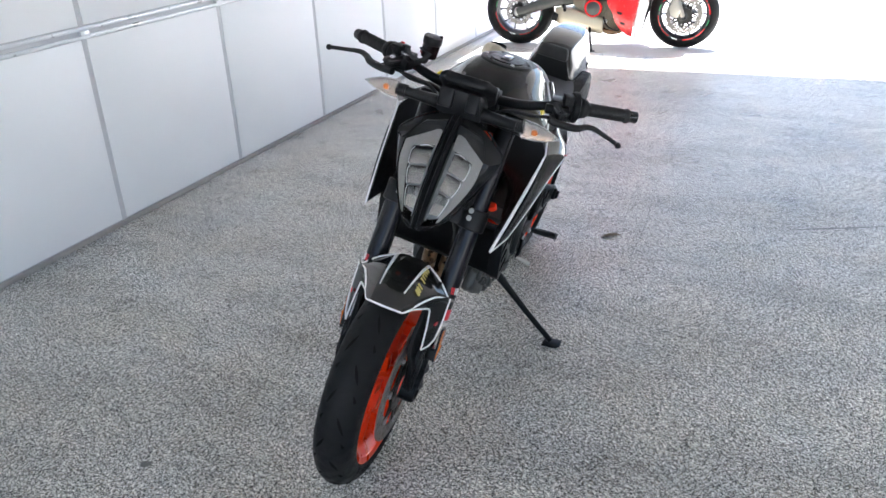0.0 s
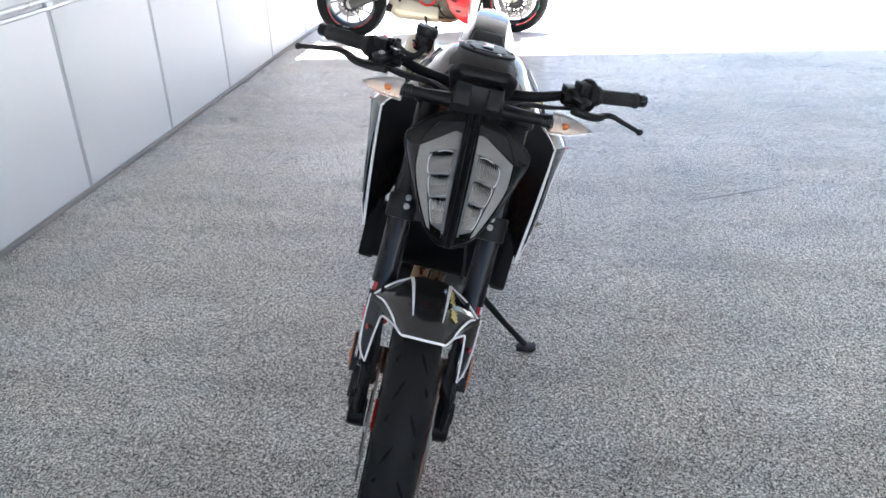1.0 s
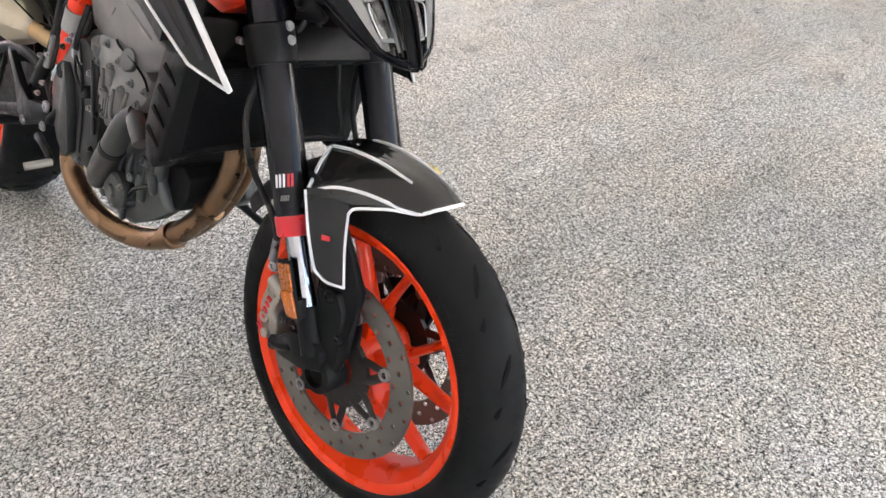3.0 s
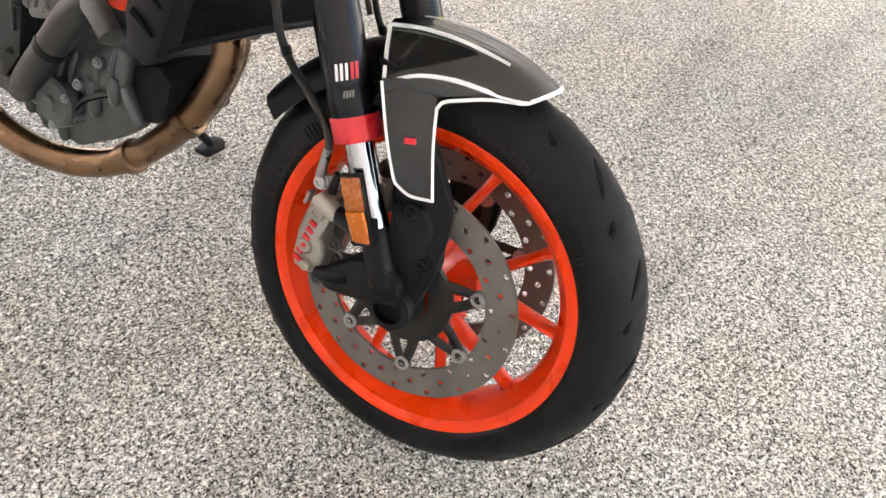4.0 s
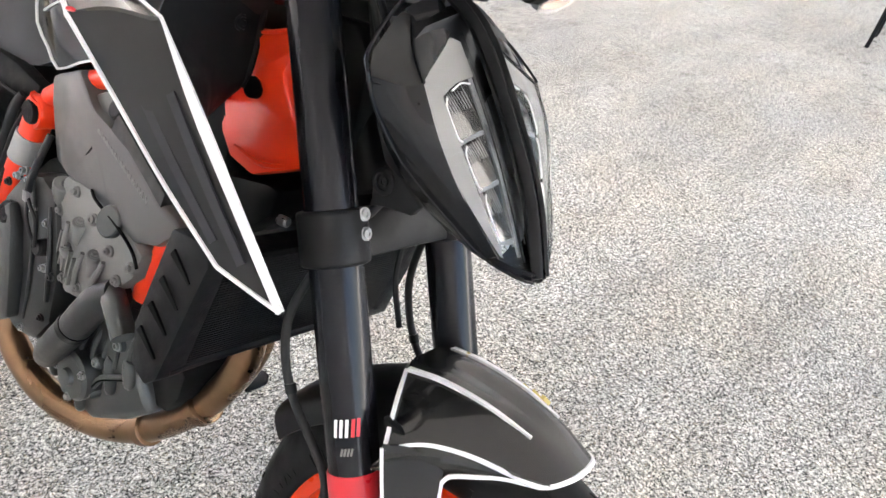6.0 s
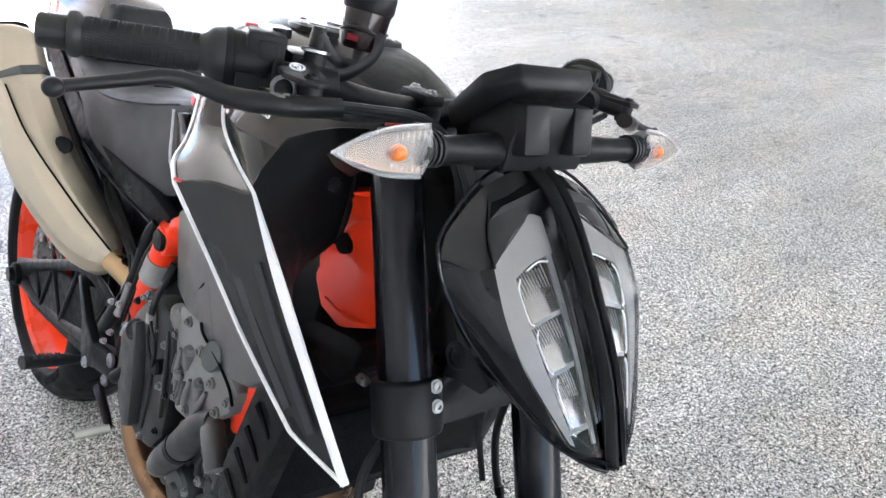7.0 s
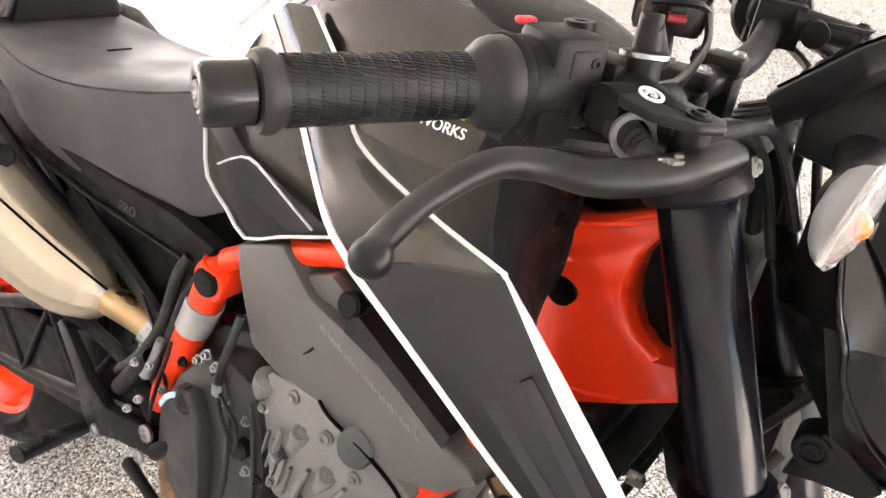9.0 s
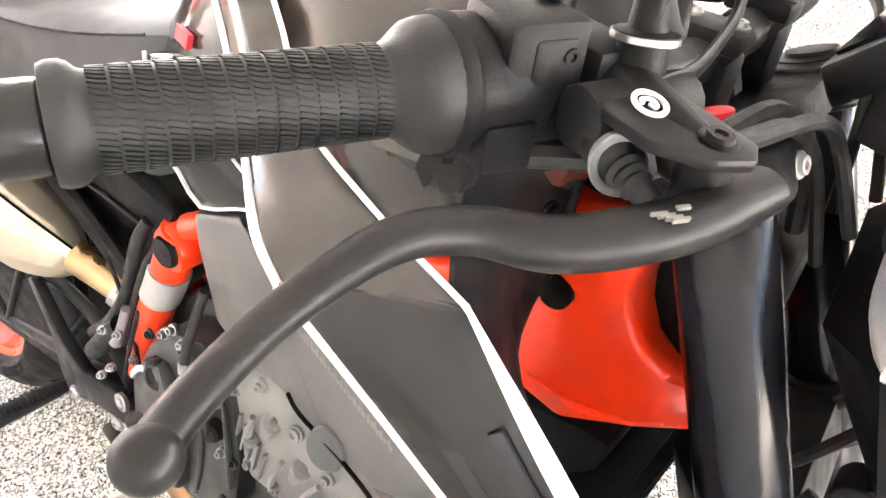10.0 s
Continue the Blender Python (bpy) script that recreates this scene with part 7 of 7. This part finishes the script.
for c, d in (((-0.040, 2.410, 0.284), (-0.1, 0.8, -0.55)), ((-0.034, 2.304, 0.387), (-0.03, 0.63, -0.77))):
    body("pipe_joint", M().lathe([(-0.010, 0.0255), (-0.008, 0.0285), (0.008, 0.0285), (0.010, 0.0255)], c, d, 22), M_PIPE, parent=header)
axis = [(-0.112, 2.858, 0.572), (-0.117, 2.872, 0.574), (-0.122, 2.892, 0.578), (-0.138, 2.940, 0.594), (-0.180, 3.028, 0.672), (-0.203, 3.085, 0.750), (-0.217, 3.128, 0.812)]
rads = [0.020, 0.037, 0.050, 0.0625, 0.0695, 0.0675, 0.0665]
muffler = body("silencer", M().tube(axis, rads, 10, 3, squash=0.82, side=(1, 0.25, 0.1)), M_MUFFLER, "champagne-coloured exhaust silencer with a dark seam", angle=24, bevel=0.003)
end_axis = [axis[-1], (-0.221, 3.150, 0.845), (-0.222, 3.168, 0.876), (-0.221, 3.176, 0.890)]
body("silencer_end", M().tube(end_axis, [0.068, 0.067, 0.062, 0.052], 10, 3, squash=0.82, side=(1, 0.25, 0.1)), M_MUFFLER, "champagne end cap", muffler, angle=24, bevel=0.003)
body("silencer_tip", M().lathe([(-0.020, 0.034), (0.004, 0.034), (0.004, 0.029), (-0.015, 0.027), (-0.015, 0)], (-0.221, 3.178, 0.896), (-0.1, 0.5, 0.85), 24), M_SATIN, "dark outlet", muffler)
body("silencer_band", M().tube(axis[-1:] + [(-0.2173, 3.1288, 0.8135), (-0.2177, 3.130, 0.815)], 0.0690, 10, 1, squash=0.82, side=(1, 0.25, 0.1)), M_CASE, parent=muffler)
body("silencer_bolt", bolt(M(), (-0.172, 2.950, 0.603), (-1, -0.75, 0.35), 0.0085, 0.006), M_SHELL, parent=muffler)
body("silencer_hanger", M().lathe([(0, 0.016), (0.012, 0.016), (0.016, 0.010), (0.016, 0)], (-0.165, 3.005, 0.735), (-0.6, -0.7, 0.3), 16), M_SATIN, parent=muffler)
body("link_pipe", M().tube([(-0.080, 2.735, 0.520), (-0.098, 2.775, 0.556), (-0.106, 2.815, 0.566), (-0.113, 2.862, 0.573)], [0.0195, 0.0205, 0.020, 0.022], 18, 4), M_LINK, "bronze link pipe", muffler)
body("pipe_clamp", M().lathe([(-0.008, 0.0215), (-0.008, 0.0245), (0.008, 0.0245), (0.008, 0.0215)], (-0.100, 2.784, 0.558), (-0.3, 1, 0.5), 24, True), M_BOLT, "bright pipe clamp", muffler)
body("heat_shield", M().tube([(-0.100, 2.848, 0.590), (-0.0835, 2.887, 0.6015), (-0.091, 2.9335, 0.6235), (-0.125, 3.021, 0.705), (-0.150, 3.078, 0.782), (-0.158, 3.105, 0.825)], [0.004, 0.0095, 0.0105, 0.0110, 0.0105, 0.005], 12, 4), M_ANOD, "glossy black heat shield along the silencer", muffler)
seam = [(-0.1255, 2.846, 0.598), (-0.1575, 2.904, 0.642), (-0.190, 2.956, 0.692), (-0.2085, 2.984, 0.722), (-0.230, 3.022, 0.764), (-0.248, 3.070, 0.822)]
body("silencer_seam", M().tube(seam, 0.0019, 6, 4), M_GROOVE, "dark seam along the silencer", muffler)

# swingarm, foot pegs, stand
for s in (-1, 1):
    m = M().tube(sided([(0.118, 2.745, 0.440), (0.122, 2.820, 0.505), (0.122, 2.970, 0.508), (0.120, 3.150, 0.432), (0.118, 3.300, 0.362), (0.118, 3.375, 0.318)], s), [0.026, 0.015, 0.012, 0.012, 0.016, 0.030], 12, 4, squash=0.5, side=(1, 0, 0))
    m.tube(sided([(0.118, 2.755, 0.420), (0.120, 2.880, 0.392), (0.118, 3.080, 0.334), (0.116, 3.250, 0.300), (0.118, 3.370, 0.306)], s), [0.024, 0.014, 0.011, 0.013, 0.028], 12, 4, squash=0.5, side=(1, 0, 0))
    swing = body("swingarm", m, M_SATIN, "black trussed swingarm")
    web = [(2.760, 0.510), (2.930, 0.485), (3.000, 0.458), (3.195, 0.414), (3.290, 0.370), (3.400, 0.326), (3.375, 0.285), (3.296, 0.268), (3.090, 0.304), (2.945, 0.332), (2.800, 0.388), (2.750, 0.420)]
    body("swingarm_web", M().prism(web, s * 0.108, s * 0.119), M_MATTE, "pressed black swingarm wall", swing, bevel=0.004)
    for a, b in (((2.840, 0.500), (2.930, 0.385)), ((3.000, 0.495), (2.930, 0.385)), ((3.000, 0.495), (3.090, 0.335)), ((3.150, 0.432), (3.090, 0.335)), ((3.150, 0.432), (3.220, 0.308)), ((3.270, 0.375), (3.220, 0.308))):
        body("swingarm_rib", M().tube(sided([(0.120, *a), (0.120, *b)], s), 0.0055, 10, 1), M_SATIN, parent=swing)
    body("axle_nut", M().lathe([(0.128, 0.026), (0.140, 0.026), (0.142, 0.018), (0.152, 0.017), (0.152, 0)], REAR, (s, 0, 0), 18), M_SATIN, parent=swing)
    blade = [(2.948, 0.502), (2.925, 0.520), (2.905, 0.516), (2.858, 0.462), (2.815, 0.437), (2.742, 0.450), (2.716, 0.440), (2.722, 0.415), (2.790, 0.400), (2.855, 0.372), (2.882, 0.392), (2.905, 0.440)]
    hang = M().prism(blade, s * 0.136, [s * w for w in (0.140, 0.146, 0.150, 0.152, 0.152, 0.148, 0.148, 0.152, 0.154, 0.154, 0.148, 0.143)])
    hang.tube(sided([(0.148, 2.715, 0.425), (0.140, 2.69, 0.455), (0.128, 2.675, 0.50)], s), 0.012, 10, 3)
    peg_stay = body("foot_peg", hang, M_SATIN, "black foot-peg hanger with a rubber peg", bevel=0.004)
    for y, z in ((2.742, 0.405), (2.84, 0.385)):
        body("bolt", bolt(M(), (s * 0.154, y, z), (s, 0, 0), 0.008, 0.004), M_BOLT, parent=peg_stay)
    body("peg_bar", M().tube(sided([(0.150, 2.872, 0.372), (0.180, 2.868, 0.378), (0.252, 2.858, 0.390)], s), [0.010, 0.0135, 0.0150], 14, 3, squash=0.75, side=(0, 0, 1)), M_GRIP, "ribbed rubber peg", peg_stay)
    for k in range(9):
        x, y, z = 0.186 + 0.0072 * k, 2.8665 - 0.0010 * k, 0.3885 + 0.0013 * k
        body("peg_rib", M().tube([(s * x, y - 0.010, z), (s * (x + 0.004 * (-1) ** k), y, z + 0.0020), (s * x, y + 0.010, z)], 0.0015, 6, 2), M_GRIP, parent=peg_stay)
    lever = M().tube(sided([(0.150, 2.770, 0.372), (0.158, 2.732, 0.372), (0.160, 2.700, 0.360), (0.162, 2.682, 0.350)], s), [0.010, 0.008, 0.0075, 0.007], 10, 4)
    pedal = body("pedal" if s < 0 else "shift_lever", lever, M_SATIN, "black foot lever with a grooved metal tip")
    body("pedal_tip", M().tube(sided([(0.160, 2.682, 0.350), (0.212, 2.690, 0.342)], s), 0.0080, 12, 1), M_CALIPER, parent=pedal)
body("chain", M().prism([(2.74, 0.38), (3.36, 0.255), (3.36, 0.265), (2.74, 0.40)], 0.090, 0.102), M_CASE, "dark drive chain", bevel=0.002)
stand = body("side_stand", M().tube([(0.110, 2.565, 0.345), (0.165, 2.575, 0.300), (0.270, 2.600, 0.205), (0.372, 2.625, 0.118)], [0.017, 0.013, 0.010, 0.010], 12, 3), M_SATIN, "black side stand, folded out, its foot on the floor")
body("stand_foot", M().rings([[(0.350 + dx, 2.628 + dy, (0.350 + dx) * 0.268 - 0.001 + h) for dx, dy in ((0.0, -0.018), (0.045, -0.026), (0.062, -0.012), (0.062, 0.022), (0.045, 0.030), (0.0, 0.020))] for h in (0.0, 0.008)]), M_SATIN, parent=stand, bevel=0.002)
body("stand_spring", M().tube([(0.125, 2.585, 0.335), (0.18, 2.595, 0.280), (0.24, 2.605, 0.225)], 0.0055, 8, 3), M_BOLT, "small bright spring", stand)


# ---- the red sports motorcycle outside ----
red = tagged(new("motorcycle"), "red sports motorcycle with red-striped wheels, parked in full sun", "motorcycle")
red.matrix_world = pose(-1.634, 7.556, 0.0) @ pose(0, 0, 0, 0, 0, 7.5) @ pose(0, 0, 0, 4.0, 0, 0)


def far(name, m, material, label="", parent=None, bevel=0.0, angle=38.0):
    return part(name, m, material, parent or red, label, bevel, angle)


def far_wheel(name, m, material, label="", parent=None, bevel=0.0, angle=38.0):
    return part(name, m.put(Matrix(((0, 1, 0, 0), (-1, 0, 0, 0), (0, 0, 1, 0), (0, 0, 0, 1)))), material, parent or red, label, bevel, angle)


RB, RF = np.array((0.0, 0.0, 0.318)), np.array((0.0, 1.47, 0.300))
M_DARKRIM = mat("dark grey rim", (0.05, 0.05, 0.055), 0.35, 0.5, tone=0.1)
for c, R, W, w in ((RB, 0.318, 0.195, 0.15), (RF, 0.300, 0.12, 0.10)):
    rim = wheel(far_wheel, c, R, W, 0.225, w, "dark forged rim with red edge stripes", M_DARKRIM, count=10)
    for s in (-1, 1):
        for k in range(12):
            tape = M_REDPAINT if k % 6 not in (2, 5) else (M_WHITE if k % 6 == 2 else M_GREEN)
            a0, a1 = (30 * k + 2, 30 * k + 28) if tape is M_REDPAINT else (30 * k + 6, 30 * k + 20)
            line = [(s * (w / 2 + 0.002), c[1] + 0.2175 * math.cos(radians(g)), c[2] + 0.2175 * math.sin(radians(g))) for g in np.linspace(a0, a1, 6)]
            far_wheel("rim_stripe", M().ribbon(line, 0.0075, (s, 0, 0), 0.001, 1), tape, "coloured rim tape", rim)
    disc_set(far_wheel, c, 1, 0.072, 0.155 if c is RF else 0.12, 0.118 if c is RF else 0.085)
    if c is RF:
        disc_set(far_wheel, c, -1, 0.072, 0.155, 0.118)


def flat(outline, w0, w1, cut=0.0):
    """An outline in (x, z) drawn out across y."""
    m = M()
    n = len(outline)
    m.rings([[(x, w0, z) for x, z in outline], [(x, w1, z) for x, z in outline]])
    return m


for s in (-1, 1):
    far("fork_leg", M().tube([(1.46, s * 0.105, 0.30), (1.33, s * 0.105, 0.62), (1.24, s * 0.105, 0.85)], [0.022, 0.028, 0.028], 12, 2), M_CALIPER, "bright fork leg")
    far("brake_caliper", M().prism([(1.36, 0.30), (1.42, 0.29), (1.44, 0.36), (1.42, 0.44), (1.37, 0.45), (1.34, 0.38)], 0.0, 0.05).put(Matrix(((0, 1, 0, 0), (s, 0, 0, s * 0.085), (0, 0, 1, 0), (0, 0, 0, 1)))), M_CALIPER, "bright front brake caliper", bevel=0.010)
    far("belly_fairing", flat([(0.80, 0.62), (0.81, 0.42), (0.86, 0.34), (0.88, 0.27), (0.94, 0.19), (1.00, 0.145), (1.04, 0.13), (1.05, 0.26), (1.075, 0.40), (1.10, 0.62)], s * 0.13, s * 0.20), M_REDPAINT, "red lower fairing", bevel=0.015)
    far("fairing_edge", flat([(1.047, 0.128), (1.10, 0.12), (1.125, 0.25), (1.165, 0.40), (1.16, 0.60), (1.107, 0.60), (1.083, 0.40), (1.058, 0.26)], s * 0.12, s * 0.202), M_WHITE, "pale fairing leading edge", bevel=0.012)
    far("fairing_lip", flat([(1.104, 0.125), (1.118, 0.14), (1.145, 0.25), (1.19, 0.40), (1.185, 0.58), (1.167, 0.58), (1.170, 0.40), (1.130, 0.25)], s * 0.12, s * 0.19), M_SATIN, "dark fairing lip", bevel=0.004)
    for k, (y0, z0) in enumerate(((0.90, 0.36), (0.93, 0.27))):
        far("fairing_vent", flat([(y0, z0), (y0 + 0.05, z0 - 0.012), (y0 + 0.04, z0 - 0.030), (y0 + 0.006, z0 - 0.02)], s * 0.199, s * 0.2025), M_SATIN, "dark fairing vent")
    far("upper_fairing", flat([(0.86, 0.66), (1.05, 0.72), (1.18, 0.66), (1.36, 0.78), (1.30, 0.92), (1.08, 1.00), (0.90, 0.86)], s * 0.08, s * 0.20), M_REDPAINT, "red upper fairing", bevel=0.03)
    far("foot_peg", M().tube([(0.42, s * 0.12, 0.38), (0.44, s * 0.18, 0.375), (0.45, s * 0.25, 0.375)], [0.02, 0.016, 0.014], 10, 2), M_SATIN, "black foot peg")
far("engine", flat([(0.50, 0.40), (0.60, 0.30), (0.72, 0.22), (0.86, 0.16), (0.98, 0.16), (1.03, 0.34), (1.02, 0.60), (0.60, 0.64), (0.48, 0.52)], -0.125, 0.125), M_OLIVE, "bronze-grey engine with cast covers", bevel=0.02)
for s in (-1, 1):
    far("clutch_cover", M().lathe([(0.12, 0.085), (0.165, 0.080), (0.175, 0.062), (0.18, 0)], (0.69, 0, 0.375), (0, s, 0), 28), M_CASE, "dark round engine cover")
    far("cover_ring", M().lathe([(0.166, 0.060), (0.166, 0.078), (0.179, 0.074), (0.179, 0.062)], (0.69, 0, 0.375), (0, s, 0), 28, True), M_REDPAINT, "red ring on the engine cover")
    far("cylinder_cover", M().box((0.84, s * 0.13, 0.33), (0.09, 0.04, 0.14), (0, 24, 0)), M_OLIVE, "cast cylinder cover", bevel=0.010)
    far("frame_tube", M().tube([(0.52, s * 0.15, 0.56), (0.62, s * 0.16, 0.47), (0.80, s * 0.16, 0.45), (0.98, s * 0.15, 0.52)], 0.014, 10, 3), M_SATIN, "dark frame tube")
    far("engine_bolt", bolt(M(), (0.80, s * 0.15, 0.26), (0, s, 0), 0.014, 0.012), M_BOLT)
    far("engine_bolt", bolt(M(), (0.87, s * 0.15, 0.36), (0, s, 0), 0.012, 0.012), M_BOLT)
    far("header_pipe", M().tube([(0.98, s * 0.08, 0.46), (1.02, s * 0.10, 0.32), (0.96, s * 0.13, 0.19), (0.84, s * 0.12, 0.155), (0.74, s * 0.10, 0.19)], 0.022, 12, 4), M_PIPE, "brown header pipe")
    far("hose", M().tube([(0.78, s * 0.15, 0.30), (0.82, s * 0.17, 0.22), (0.90, s * 0.165, 0.185), (0.97, s * 0.15, 0.20)], 0.008, 8, 4), M_SATIN, "dark hose")
far("silencer", M().rings([[(0.34, y, z) for y, z in ((-0.11, 0.24), (0.11, 0.24), (0.12, 0.30), (0.10, 0.36), (-0.10, 0.36), (-0.12, 0.30))], [(0.42, y, z) for y, z in ((-0.15, 0.19), (0.15, 0.19), (0.16, 0.28), (0.14, 0.38), (-0.14, 0.38), (-0.16, 0.28))], [(0.78, y, z) for y, z in ((-0.15, 0.14), (0.15, 0.14), (0.16, 0.20), (0.14, 0.28), (-0.14, 0.28), (-0.16, 0.20))]]), M_MUFFLER, "pale metal belly silencer", bevel=0.012)
far("silencer_outlet", M().box((0.345, -0.10, 0.285), (0.05, 0.09, 0.07), (0, 20, 0)), M_SATIN, "dark exhaust outlet", bevel=0.008)
far("swingarm", M().tube([(0.50, -0.10, 0.44), (0.30, -0.13, 0.42), (0.12, -0.14, 0.36), (0.0, -0.13, 0.318)], [0.05, 0.05, 0.045, 0.04], 12, 3, squash=0.5, side=(0, 1, 0)), M_CASE, "dark single-sided swingarm")
far("wheel_nut", M().lathe([(0.06, 0.045), (0.12, 0.040), (0.13, 0.028), (0.13, 0)], (0.0, 0, 0.318), (0, -1, 0), 24), M_BOLT, "bright rear wheel nut")
far("fuel_tank", M().tube([(0.48, 0, 0.80), (0.62, 0, 0.84), (0.80, 0, 0.88), (1.0, 0, 0.86)], [0.09, 0.14, 0.16, 0.12], 18, 4), M_REDPAINT, "red fuel tank")
far("seat", M().tube([(0.52, 0, 0.80), (0.36, 0, 0.80), (0.22, 0, 0.84)], [0.10, 0.12, 0.10], 14, 3, squash=0.35, side=(0, 0, 1)), M_SEAT, "black seat")
far("tail_cowl", M().tube([(0.30, 0, 0.84), (0.10, 0, 0.90), (-0.14, 0, 0.97), (-0.22, 0, 0.99)], [0.10, 0.11, 0.07, 0.02], 14, 4, squash=0.5, side=(0, 0, 1)), M_REDPAINT, "red tail cowl")
far("screen", M().tube([(1.10, 0, 0.98), (1.24, 0, 1.02), (1.34, 0, 0.94), (1.42, 0, 0.80)], [0.10, 0.12, 0.13, 0.08], 16, 4), M_REDPAINT, "red nose fairing")
far("side_stand", M().tube([(0.66, -0.14, 0.22), (0.68, -0.20, 0.11), (0.70, -0.265, 0.022)], [0.012, 0.010, 0.010], 10, 2), M_SATIN, "black side stand, folded out")
far("stand_foot", M().box((0.705, -0.275, 0.0215), (0.05, 0.04, 0.008), (4, 0, 0)), M_SATIN, "black stand foot", bevel=0.002)

# stool leg far across the floor
stool = tagged(new("stool"), "black metal stool with slim bent legs, far across the floor", "stool")
stool.matrix_world = pose(4.42, 2.52, 0)
part("seat", M().lathe([(0.60, 0), (0.60, 0.15), (0.615, 0.165), (0.645, 0.165), (0.655, 0.15), (0.655, 0)], (0, 0, 0), (0, 0, 1), 32), M_SEAT, stool, "round black padded seat")
for k in range(4):
    a = radians(45 + 90 * k + 8)
    part("leg", M().tube([(0.11 * math.cos(a), 0.11 * math.sin(a), 0.60), (0.15 * math.cos(a), 0.15 * math.sin(a), 0.35), (0.20 * math.cos(a), 0.20 * math.sin(a), 0.03), (0.215 * math.cos(a), 0.215 * math.sin(a), 0.0)], 0.012, 10, 3), M_SATIN, stool)
